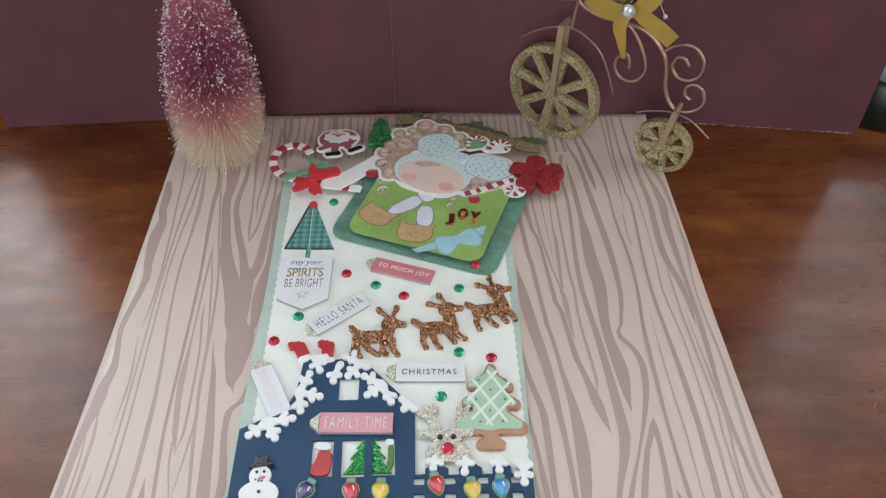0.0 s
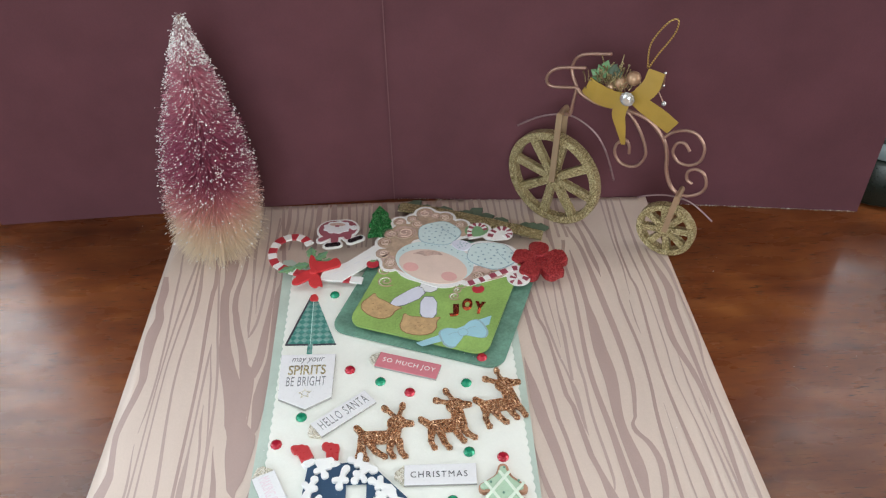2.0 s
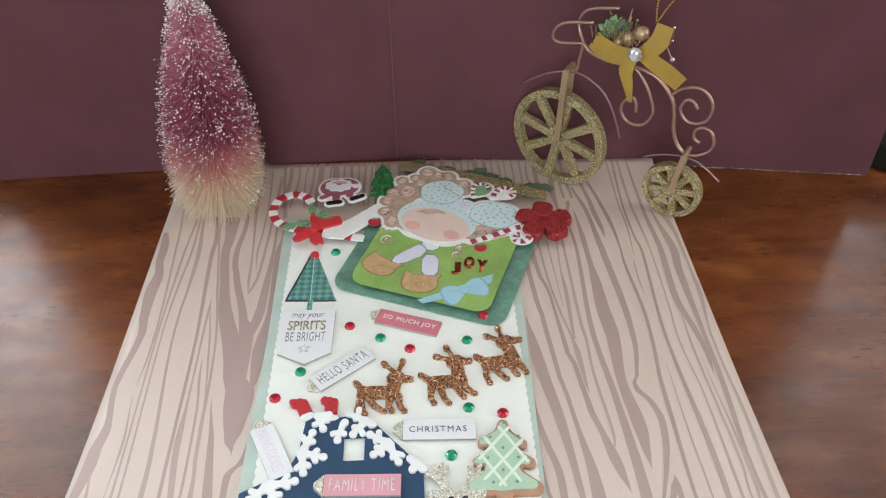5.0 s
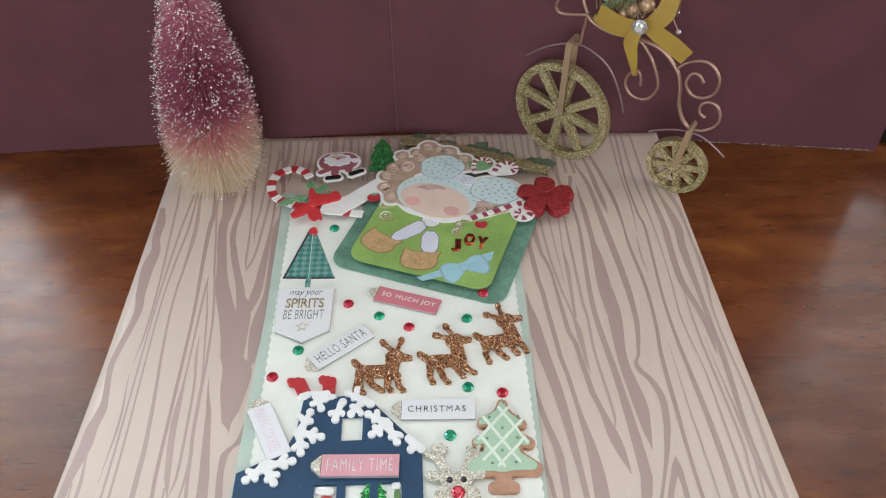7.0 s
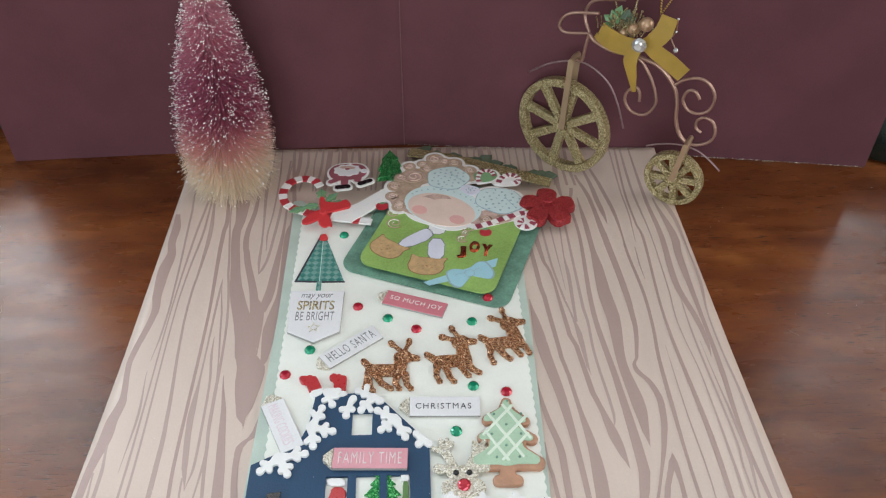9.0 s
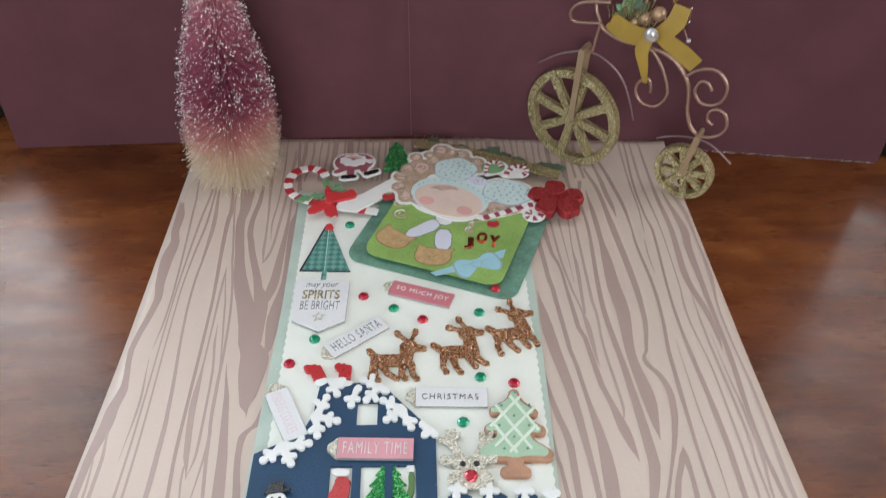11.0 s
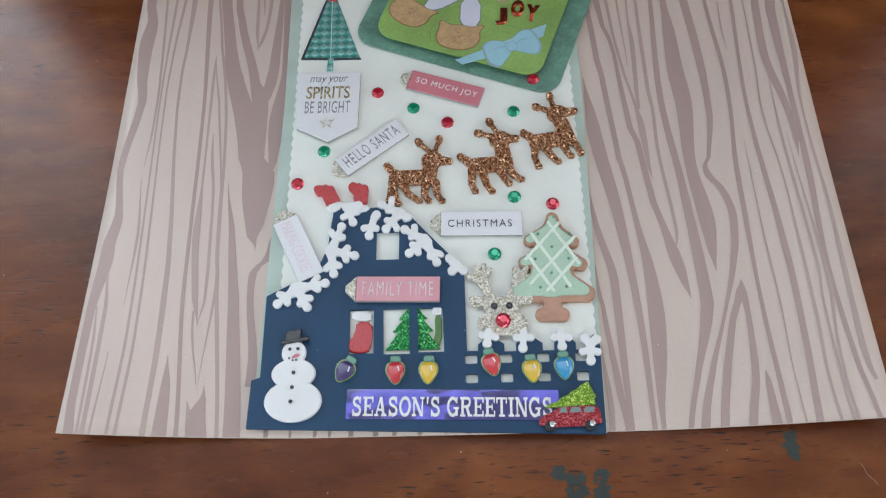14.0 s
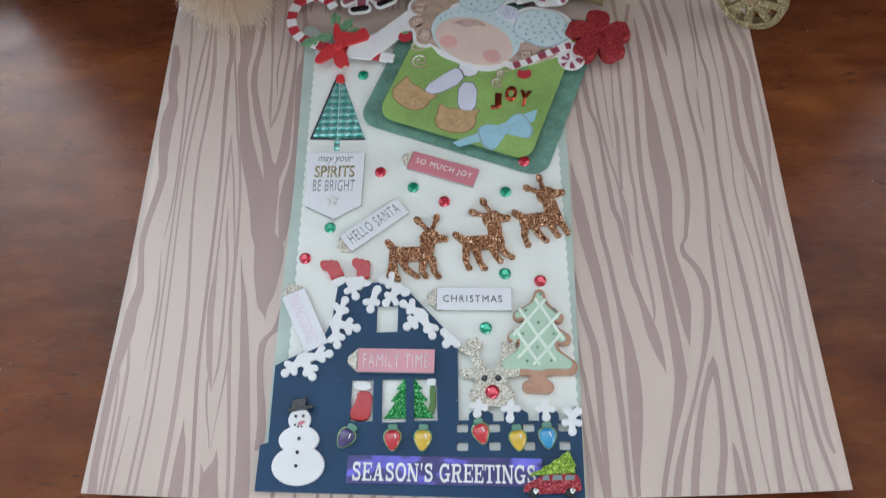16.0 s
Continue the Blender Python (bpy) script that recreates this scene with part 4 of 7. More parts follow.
def slab_letter(c):
    """Breadth and pieces of one bold slab-serif capital, one unit high."""
    def bar(x0, y0, x1, y1):
        return [(x0, y0), (x1, y0), (x1, y1), (x0, y1)]

    def pen(pts, t):
        left, right = thick_line([(p.x, p.y) for p in smooth_line([(x, y, 0) for x, y in pts], 3)], t)
        return left + right[::-1]

    def arc(a0, a1):
        return [(0.45 + 0.37 * math.cos(radians(a0 + (a1 - a0) * i / 12)), 0.5 + 0.44 * math.sin(radians(a0 + (a1 - a0) * i / 12))) for i in range(13)]
    return {
        "I": (0.44, [bar(0.12, 0, 0.32, 1), bar(0, 0.89, 0.44, 1), bar(0, 0, 0.44, 0.11)]),
        "E": (0.80, [bar(0.10, 0, 0.30, 1), bar(0, 0.89, 0.80, 1), bar(0, 0, 0.80, 0.11), bar(0.3, 0.45, 0.6, 0.56), bar(0.70, 0.70, 0.80, 1), bar(0.70, 0, 0.80, 0.3), bar(0.53, 0.36, 0.61, 0.65)]),
        "T": (0.84, [bar(0.32, 0, 0.52, 1), bar(0, 0.89, 0.84, 1), bar(0, 0.68, 0.1, 1), bar(0.74, 0.68, 0.84, 1), bar(0.18, 0, 0.66, 0.11)]),
        "N": (0.98, [bar(0.10, 0, 0.22, 1), bar(0.76, 0, 0.88, 1), [(0.06, 1), (0.66, 0), (0.88, 0), (0.28, 1)], bar(0, 0, 0.34, 0.11), bar(0.64, 0.89, 0.98, 1), bar(0, 0.89, 0.28, 1)]),
        "A": (0.98, [[(0.10, 0), (0.22, 0), (0.54, 1), (0.42, 1)], [(0.66, 0), (0.88, 0), (0.60, 1), (0.40, 1)], bar(0.25, 0.27, 0.72, 0.38), bar(0, 0, 0.34, 0.11), bar(0.56, 0, 0.98, 0.11)]),
        "R": (0.95, [bar(0.10, 0, 0.30, 1), bar(0, 0.89, 0.4, 1), pen([(0.28, 0.94), (0.55, 0.94), (0.74, 0.87), (0.76, 0.73), (0.70, 0.58), (0.55, 0.51), (0.28, 0.51)], 0.14), [(0.62, 0), (0.84, 0), (0.62, 0.53), (0.40, 0.53)], bar(0, 0, 0.42, 0.11), bar(0.60, 0, 0.95, 0.11)]),
        "O": (0.90, [pen(arc(80, 275), 0.17), pen(arc(-90, 95), 0.17)]),
        "G": (0.92, [pen(arc(38, 200), 0.17), pen(arc(190, 330), 0.17), bar(0.66, 0.04, 0.84, 0.45), bar(0.5, 0.38, 0.92, 0.48), bar(0.72, 0.68, 0.81, 1)]),
        "S": (0.80, [pen([(0.64, 0.76), (0.57, 0.89), (0.40, 0.94), (0.21, 0.89), (0.14, 0.75), (0.22, 0.61), (0.40, 0.53)], 0.16), pen([(0.38, 0.54), (0.60, 0.44), (0.69, 0.29), (0.62, 0.12), (0.42, 0.06), (0.22, 0.10), (0.13, 0.24)], 0.16), bar(0.60, 0.66, 0.69, 1), bar(0.08, 0, 0.17, 0.34)]),
        "'": (0.26, [[(0.10, 0.62), (0.18, 0.64), (0.24, 1), (0.06, 1)]]),
        " ": (0.34, [])}[c]


def slab_word(body, cx, cy, w, h, turn, z, material, parent, label):
    """Embossed slab-serif capitals, fitted into w by h millimetres."""
    glyphs = [slab_letter(c) for c in body]
    total = sum(g[0] for g in glyphs) + 0.10 * (len(glyphs) - 1)
    bm, x = bmesh.new(), 0.0
    for breadth, pieces in glyphs:
        for k, piece in enumerate(pieces):
            pts = [((x + px) / total * w - w / 2, (py - 0.5) * h) for px, py in piece]
            plate(bm, place(pts, cx, cy, turn), z, z + 0.0003 + 0.000015 * k, 0.00005, 1)
        x += breadth + 0.10
    return part("lettering", bm, material, parent, label)


slab_word("SEASON'S GREETINGS", -6.0, 13.8, 74.0, 7.2, -1.6, 0.0046, M_WHITE, strip, "white embossed slab-serif letters")


# pointed tags with a glitter tip
def tag(cx, cy, w, h, turn, material, label, z0=0.0027, z1=0.0046, tip=0.42):
    body = [(-w / 2, -h / 2), (w / 2, -h / 2), (w / 2, h / 2), (-w / 2, h / 2)]
    point = [(-w / 2 - 0.15, -h / 2), (-w / 2 - 0.15, h / 2), (-w / 2 - h * tip, h * 0.12), (-w / 2 - h * tip, -h * 0.12)]
    ob = part("tag", plate(bmesh.new(), place(body, cx, cy, turn), z1 - 0.0005, z1, 0.0002), material, card, label)
    # the grey sides stand for the shadow below the tag
    part("core", plate(bmesh.new(), place(body, cx, cy, turn), z0, z1 - 0.00045, 0.0001, 1), M_EDGESHADE, ob, "grey core, coloured as the shade under the edge")
    part("tip", plate(bmesh.new(), place(point, cx, cy, turn), z0, z1 - 0.0001, 0.0002), G_PALEGOLD, ob, "gold glitter tip")
    return ob


t_ = tag(7.6, 89.2, 33.0, 10.8, -1.5, M_LILAC, "white pencil-shaped tag with dark word")
word("CHRISTMAS", 6.9, 89.1, 26.0, 3.2, -1.5, 0.0046, M_INK, t_, bold=-0.006, gap=1.25)
t_ = tag(-26.3, 61.2, 33, 10.4, -1.8, M_PALEPINK, "pink pencil-shaped tag with pale words on the house", 0.0042, 0.0064)
word("FAMILY TIME", -26.4, 61.2, 28.0, 6.0, -1.8, 0.0064, M_PALEINK, t_, bold=-0.004, gap=1.18)
t_ = tag(-67.2, 80.5, 29, 10.8, 115.5 - 180, M_LILAC, "pale pencil-shaped tag with faint pink words")
word("MAKING COOKIES", -67.9, 81.0, 24, 5.0, 115.5 - 180, 0.0046, M_PINKINK, t_)

SHIFT[0] = (0.0, 0.0)
t_ = tag(-7.0, 155.6, 33.5, 10.0, -19.5, M_PINK, "rose pencil-shaped tag with white words")
word("SO MUCH JOY", -6.6, 155.5, 28.5, 3.7, -19.5, 0.0046, M_WHITE, t_, bold=0.0, gap=1.15)
t_ = tag(-39.0, 126.2, 32.5, 9.8, 37.5, M_LILAC, "pale pencil-shaped tag with grey words")
word("HELLO SANTA", -39.2, 126.6, 27.5, 5.6, 37.5, 0.0046, M_FOILINK, t_, bold=-0.006, gap=1.2)

# pennant
PEN = [(-73.6, 166.6), (-45.0, 165.8), (-45.6, 136.8), (-58.4, 129.6), (-72.4, 137)]
pennant = part("pennant", plate(bmesh.new(), place(PEN), 0.0045, 0.0050, 0.0002), M_LILAC, card, "pale pennant with gold and grey lettering")
# grey sides again, as shadow below the pennant
part("core", plate(bmesh.new(), place(PEN), 0.0027, 0.00455, 0.0001, 1), M_EDGESHADE, pennant, "grey core, coloured as the shade under the edge")
word("may your", -59.2, 161.6, 17, 4.0, -1, 0.0050, M_FOILINK, pennant, slant=0.3, bold=-0.004)
word("SPIRITS", -59.2, 155.2, 19.4, 6.6, -1, 0.0050, G_GOLD, pennant, bold=0.012)
word("BE BRIGHT", -59.2, 147.4, 20, 6.2, -1, 0.0050, M_FOILINK, pennant, bold=-0.004, gap=1.1)
star = [(3.6 * math.cos(radians(90 + 36 * i)) * (1 if i % 2 == 0 else 0.45), 3.6 * math.sin(radians(90 + 36 * i)) * (1 if i % 2 == 0 else 0.45)) for i in range(10)]
star_in = [(x * 0.66, y * 0.66) for x, y in star]
part("star", pierced(bmesh.new(), place(star, -59.2, 139.4, 5), [place(star_in, -59.2, 139.4, 5)], 0.0050, 0.0052), G_PALEGOLD, pennant, "gold outline star")

# foil tree, set into a cut-out
foil = part("foil_tree", plate(bmesh.new(), place([(-71.3, 175.2), (-60.6, 213), (-58.8, 213), (-45.6, 174.2), (-57.8, 174.4), (-57.6, 167.4), (-60.4, 167.4), (-60.2, 174.7)]), 0.00271, 0.0031, 0.00005, 1), M_FOIL, card, "teal holographic foil tree")
part("fold", plate(bmesh.new(), place(capsule(-59.7, 210, -59.0, 174.5, 0.16)), 0.0031, 0.00325, 0), M_FOLD, foil, "bright fold line")
# shade inside the cut-out, laid on as thin black strips
part("shade_edge", plate(bmesh.new(), place([(-72.6, 174.4), (-61.4, 213.6), (-60.7, 213), (-71.5, 175)]), 0.0027, 0.0034, 0.00005, 1), M_INK, foil, "black strip for the shade of the cut edge")
part("shade_edge", plate(bmesh.new(), place([(-72.6, 174.4), (-71.6, 175.1), (-60.3, 174.5), (-60.3, 173.8)]), 0.0027, 0.0034, 0.00005, 1), M_INK, foil, "black strip for the shade of the cut edge")
part("shade_edge", plate(bmesh.new(), place([(-57.6, 173.6), (-57.6, 174.2), (-45.2, 174.0), (-45.2, 173.4)]), 0.0027, 0.0034, 0.00005, 1), M_INK, foil, "black strip for the shade of the cut edge")
part("tree_top", plate(bmesh.new(), place(rounded([(-62.6, 208.6), (-56.6, 208.2), (-58.2, 214), (-61.2, 214)], 2)), 0.0031, 0.0040, 0.0004, 3), M_REDFELT, foil, "red top")


# gems
def gem_mesh(name, r, material, sides=10):
    bm = bmesh.new()
    rings = [[bm.verts.new((q * math.cos(2 * math.pi * (k + o) / sides), q * math.sin(2 * math.pi * (k + o) / sides), z)) for k in range(sides)] for q, z, o in ((r, 0, 0), (r, r * 0.18, 0), (r * 0.80, r * 0.5, 0.5), (r * 0.48, r * 0.68, 0))]
    for a, b in zip(rings, rings[1:]):
        for k in range(sides):
            bm.faces.new((a[k], a[(k + 1) % sides], b[(k + 1) % sides], b[k]))
    bm.faces.new(rings[-1])
    bm.faces.new(rings[0][::-1])
    return mesh_of(name, bm, material)


RUBY, EMERALD = gem_mesh("gem", 0.0028, M_RUBY), gem_mesh("gem", 0.0028, M_EMERALD)
for me, spots, lab in ((EMERALD, ((-47.9, 213.2), (-21.1, 146.1), (-59.5, 125.4), (22.5, 142.6), (20.8, 100.4), (11.6, 74.7)), "round faceted green gem"),
                       (RUBY, ((-37.0, 155.0), (-6.3, 138.1), (-70, 109.8), (36.3, 96.6)), "round faceted red gem")):
    for i, (x, y) in enumerate(spots):
        tagged(link(new("gem", me), card, Matrix.Translation((x / 1000, y / 1000 - 0.0006, 0.0027)) @ pose(0, 0, 0, 0, 0, 37 * i)), lab)

# three glitter reindeer
def reindeer(body, tail, head, antlers, legs):
    """One cut-out: places in millimetres; each leg runs hip, knee, hoof."""
    (ax, ay), (bx, by) = body
    (hx, hy), (nx, ny) = head
    rods = [(ax, ay, 3.5, bx, by, 3.5), (*tail[0], 1.8, *tail[1], 1.5), (bx, by, 3.7, hx, hy, 2.9), (hx - 0.9, hy - 0.5, 3.9, hx + 0.5, hy, 3.8), (hx, hy, 2.5, nx, ny, 1.4)]
    for base, tip in (antlers[:2], antlers[2:]):
        rods += [(hx + 0.4 * (base[0] - hx), hy + 0.4 * (base[1] - hy), 1.6, *base, 0.95), (*base, 0.95, *tip, 0.85), (*tip, 1.6, tip[0] + 0.2 * (tip[0] - base[0]), tip[1] + 0.2 * (tip[1] - base[1]), 1.45)]
    for hip, knee, hoof in legs:
        rods += [(*hip, 2.0, *knee, 1.35), (*knee, 1.35, *hoof, 1.15), (*hoof, 1.2, hoof[0] + 0.8, hoof[1] - 0.1, 1.0)]
    part("reindeer", puffed(bmesh.new(), place(merged(rods, 0.45, 0.25)), 0.0027, 0.0044, 0.0003), G_COPPER, card, "copper glitter reindeer cut-out")


reindeer(((-28.0, 110.8), (-15.2, 110.6)), ((-29.2, 112.8), (-32.4, 116.8)), ((-13.0, 119.1), (-5.8, 118.2)), ((-14.6, 123.6), (-18.5, 127.7), (-11.7, 124.1), (-10.2, 128.8)),
         (((-29.7, 109.2), (-30.5, 103.9), (-31.4, 100.2)), ((-29.6, 104.6), (-28.6, 101.4), (-27.6, 98.7)), ((-25.6, 107.5), (-23.4, 103.1), (-19.0, 99.7)), ((-15.9, 107.6), (-16.6, 102.8), (-15.0, 99.6)), ((-11.9, 107.5), (-11.2, 102.4), (-9.4, 99.4))))
reindeer(((5.4, 115.6), (17.5, 116.2)), ((2.5, 117.1), (-1.2, 120.3)), ((16.1, 128.4), (23.1, 128.4)), ((12.1, 130.0), (7.3, 131.6), (14.6, 132.4), (12.1, 136.9)),
         (((3.8, 112.9), (3.2, 107.5), (4.5, 103.4)), ((8.1, 111.9), (9.5, 106.7), (11.5, 103.1)), ((15.9, 112.5), (17.0, 109.4), (18.7, 106.6)), ((19.1, 114.0), (21.0, 110.6), (24.0, 108.3))))
reindeer(((31.7, 126.3), (44.5, 128.1)), ((28.9, 129.0), (26.2, 131.1)), ((41.6, 140.6), (49.0, 141.5)), ((36.6, 142.6), (32.8, 144.2), (39.7, 145.4), (38.8, 149.3)),
         (((31.0, 123.5), (30.3, 119.4), (31.6, 114.3)), ((35.3, 123.4), (37.4, 119.4), (40.0, 116.5)), ((43.0, 124.7), (44.0, 121.6), (45.5, 119.0)), ((46.7, 126.3), (48.7, 123.7), (49.8, 120.3))))


# snowflake trim of foam
def flake(centre, *arms, root=2.3, fork=0.48, cut=None):
    """A cut piece of a foam snowflake: each arm has a tip and two side buds, in millimetres."""
    rods = []
    for tip, left, right in arms:
        mid = [centre[i] + fork * (tip[i] - centre[i]) for i in (0, 1)]
        rods += [(*centre, 0.86 * root, *mid, 1.35), (*mid, 1.35, *tip, 1.1), (*tip, 1.8, *tip, 1.7), (*mid, 1.1, *left, 1.4), (*mid, 1.1, *right, 1.4)]
    part("snowflake", puffed(bmesh.new(), place(merged(rods, 0.45, 0.2, cut)), 0.0042, 0.0056, 0.00028), M_FOAM, card, "white foam snowflake trim")


LEVEL[0] = 0.0055
flake((-66.7, 60.6), ((-55.7, 62.7), (-59.0, 65.2), (-58.5, 60.2)), ((-62.3, 52.7), (-61.4, 56.4), (-65.2, 54.2)), ((-74.1, 54.4), (-73.5, 58.4), (-70.2, 54.8)), root=3.4, cut=(-72.5, 61.0, -60.0, 66.6))
flake((-54.0, 76.6), ((-50.2, 87.4), (-54.3, 85.0), (-49.6, 82.6)), ((-44.4, 74.3), (-47.4, 77.7), (-47.8, 72.6)), ((-52.5, 66.7), (-55.5, 69.0), (-50.6, 70.1)), root=2.7, cut=(-57.2, 70.0, -55.4, 88.0))
flake((-48.7, 96.6), ((-45.6, 89.3), (-49.6, 91.7), (-44.0, 93.9)), ((-43.6, 97.0), (-44.4, 96.4), (-45.4, 97.2)), root=2.0, cut=(-51.6, 98.6, -41.0, 99.8))
flake((-37.0, 90.6), ((-38.8, 83.0), (-41.0, 86.4), (-36.0, 86.2)), ((-36.0, 92.4), (-36.8, 91.6), (-36.4, 91.4)), root=1.6)
flake((-26.7, 92.6), ((-34.0, 97.0), (-29.8, 99.3), (-31.2, 94.1)), ((-32.0, 85.8), (-31.6, 89.6), (-27.6, 85.9)), ((-23.2, 90.9), (-24.0, 91.7), (-24.0, 90.2)), root=2.6)
flake((-16.2, 79.9), ((-24.4, 85.3), (-20.4, 86.2), (-21.6, 81.6)), ((-22.5, 74.6), (-21.2, 78.3), (-18.9, 74.8)), ((-11.5, 70.3), (-14.1, 72.9), (-9.9, 73.7)), root=3.2, cut=(-17.4, 85.4, -10.6, 76.4))
flake((-3.9, 69.6), ((-5.5, 66.4), (-4.8, 67.4), (-4.4, 67.2)), ((-1.0, 66.5), (-2.2, 67.6), (-2.6, 67.4)), ((-6.4, 71.9), (-5.4, 70.6), (-5.4, 70.0)), root=1.7)
for cx, cy, *arm in ((7.9, 40.8, (7.2, 36.0), (5.2, 39.3), (10.5, 38.4)), (21.2, 40.2, (20.6, 33.9), (18.3, 38.0), (23.9, 38.0)), (35.1, 40.4, (35.4, 34.2), (32.5, 37.8), (38.1, 37.6))):
    flake((cx, cy), tuple(arm), root=1.6, fork=0.3)
flake((45.9, 34.6), ((45.6, 28.4), (42.8, 31.9), (48.5, 31.7)), ((43.9, 37.0), (44.6, 36.2), (45.0, 36.0)), ((48.4, 36.6), (47.6, 36.2), (47.2, 35.8)), root=1.8, fork=0.34)
SHIFT[0] = (-0.0009, -0.0009)

# snowman
sm = bmesh.new()
plate(sm, place(ellipse(10.8, 8.0), -64.6, 16.6), 0.0042, 0.0056, 0.0007, 3)
plate(sm, place(ellipse(8.4, 5.8), -65.0, 27.0), 0.0042, 0.0057, 0.0007, 3)
plate(sm, place(ellipse(4.7, 4.7), -65.4, 35.2), 0.0042, 0.0058, 0.0007, 3)
snowman = part("snowman", sm, M_FOAM, card, "white felt snowman with black hat")
part("hat", plate(plate(bmesh.new(), place(capsule(-70.0, 39.2, -60.6, 40.6, 0.8)), 0.0055, 0.0064, 0.0003), place([(-69.3, 39.6), (-63.2, 40.5), (-62.9, 44.5), (-68.8, 43.7)]), 0.0055, 0.0066, 0.0003), M_BLACK, snowman, "shiny black hat")
for x, y in ((-67.0, 36.6), (-63.9, 36.7)):
    part("button", plate(bmesh.new(), place(ellipse(0.65, 0.65, 10), x, y), 0.0055, 0.0063, 0.0002), M_BLACK, snowman)
for x, y, z in ((-65.0, 27.4, 0.0057), (-65.2, 21.8, 0.0056), (-65.4, 16.4, 0.0056)):
    part("button", plate(bmesh.new(), place(ellipse(0.75, 0.75, 10), x, y), z - 0.0004, z + 0.0005, 0.0002), M_BLACK, snowman)
part("nose", plate(bmesh.new(), place(rounded([(-66.4, 32.6), (-63.2, 33.6), (-63.0, 34.8), (-65.4, 34.4)], 1)), 0.0056, 0.0063, 0.0002), M_PINK, snowman, "pink nose")
for x, y in ((-67.0, 33.0), (-65.6, 32.2), (-64.3, 32.3)):
    part("button", plate(bmesh.new(), place(ellipse(0.4, 0.4, 8), x, y), 0.0055, 0.0062, 0.0001, 1), M_BLACK, snowman)

# car with a tree on its roof
car = part("car", plate(bmesh.new(), place(rounded([(25.6, 4.6), (48.4, 5.0), (48.6, 9.0), (46.8, 12.8), (34.0, 12.6), (31.0, 9.6), (26.2, 8.8)], 1)), 0.0046, 0.0056, 0.0003), G_CARRED, card, "red glitter car with a green tree on its roof")
for x0_, x1_ in ((33.2, 36.2), (37.0, 41.2), (42.0, 46.0)):
    part("window", plate(bmesh.new(), place([(x0_, 9.8), (x1_, 10.0), (x1_ - 0.2, 11.9), (x0_ + 0.8, 11.8)]), 0.0055, 0.0058, 0.00008, 1), M_LID, car, "grey window")
part("roof_tree", plate(bmesh.new(), place([(28.2, 11.8), (46.6, 12.6), (46.0, 15.0), (47.2, 15.6), (45.4, 18.2), (44.6, 21.4), (41.8, 20.0), (40.6, 18.2), (38.0, 17.6), (36.8, 15.8), (34.2, 15.4), (33.0, 13.6), (30.6, 13.4)]), 0.0046, 0.0062, 0.0004), G_LIME, car, "lime green glitter tree")
for x in (29.6, 44.0):
    tyre = part("wheel", plate(bmesh.new(), place(ellipse(1.9, 1.9, 16), x, 5.0), 0.0046, 0.0060, 0.0002), M_BLACK, car, "black wheel")
    link(new("hubcap", gem_mesh("hubcap", 0.0011, M_CLEAR, 8)), tyre, Matrix.Translation((x / 1000, 0.0049, 0.0060)))


# christmas lights
def bulb(cx, cy, turn, material, lab):
    rim = part("light_bulb", plate(bmesh.new(), place(rounded([(0, -6.2), (3.4, -1.6), (3.6, 1.6), (1.9, 3.4), (-1.9, 3.4), (-3.6, 1.6), (-3.4, -1.6)], 2), cx, cy, turn, 1.08), 0.0042, 0.0054, 0.0004, 3), M_BULBRIM, card, lab)
    part("glass", plate(bmesh.new(), place(rounded([(0, -5.2), (2.6, -1.4), (2.8, 1.4), (1.2, 2.4), (-1.2, 2.4), (-2.8, 1.4), (-2.6, -1.4)], 2), cx, cy, turn, 1.2), 0.0052, 0.0064, 0.0007, 4), material, rim, smooth=True)
    part("socket", plate(bmesh.new(), place(rrect(3.9, 2.6, 0.9, 3), cx + 3.9 * math.sin(radians(-turn)), cy + 4.2 * math.cos(radians(turn)), turn, 1.05), 0.0042, 0.0058, 0.0005, 3), M_SOCKET, rim, "green socket")
    # the glass's highlight is a small white piece
    part("highlight", plate(bmesh.new(), place(capsule(0.9, 1.3, 1.4, -0.3, 0.22), cx, cy, turn), 0.0063, 0.00648, 0), M_WHITE, rim, "white bar drawn as a gleam")


bulb(-45.4, 28.2, -32, M_PURPLE, "purple christmas light sticker")
bulb(-26.6, 27.4, 0, M_BULBRED, "red christmas light sticker")
bulb(-14.2, 27.2, -4, M_YELLOW, "yellow christmas light sticker")
bulb(9.4, 29.6, 14, M_BULBRED, "red christmas light sticker")
bulb(24.4, 26.8, 6, M_YELLOW, "yellow christmas light sticker")
bulb(36.4, 27.6, 2, M_CYAN, "blue christmas light sticker")

# things behind the windows of the house
stocking = part("stocking", plate(bmesh.new(), place(rounded([(-42.2, 47.2), (-41.4, 41.8), (-44.2, 40.0), (-45.0, 36.6), (-43.2, 34.6), (-38.6, 34.2), (-36.2, 35.6), (-35.6, 40.0), (-35.3, 46.6)], 1)), 0.0027, 0.0040, 0.0006, 3), M_RED, card, "red stocking sticker with a white cuff")
part("cuff", plate(bmesh.new(), place(rounded([(-43.9, 51.6), (-36.0, 51.0), (-35.9, 47.0), (-43.7, 47.6)], 1)), 0.0027, 0.0041, 0.0006, 3), M_FOAM, stocking, "white cuff")
PINE = [(0, 9.5), (1.7, 6.9), (0.9, 6.7), (2.7, 3.6), (1.7, 3.3), (3.9, -0.6), (2.6, -0.9), (5.2, -6.6)]
PINE = PINE + [(-x, y) for x, y in PINE[:0:-1]]
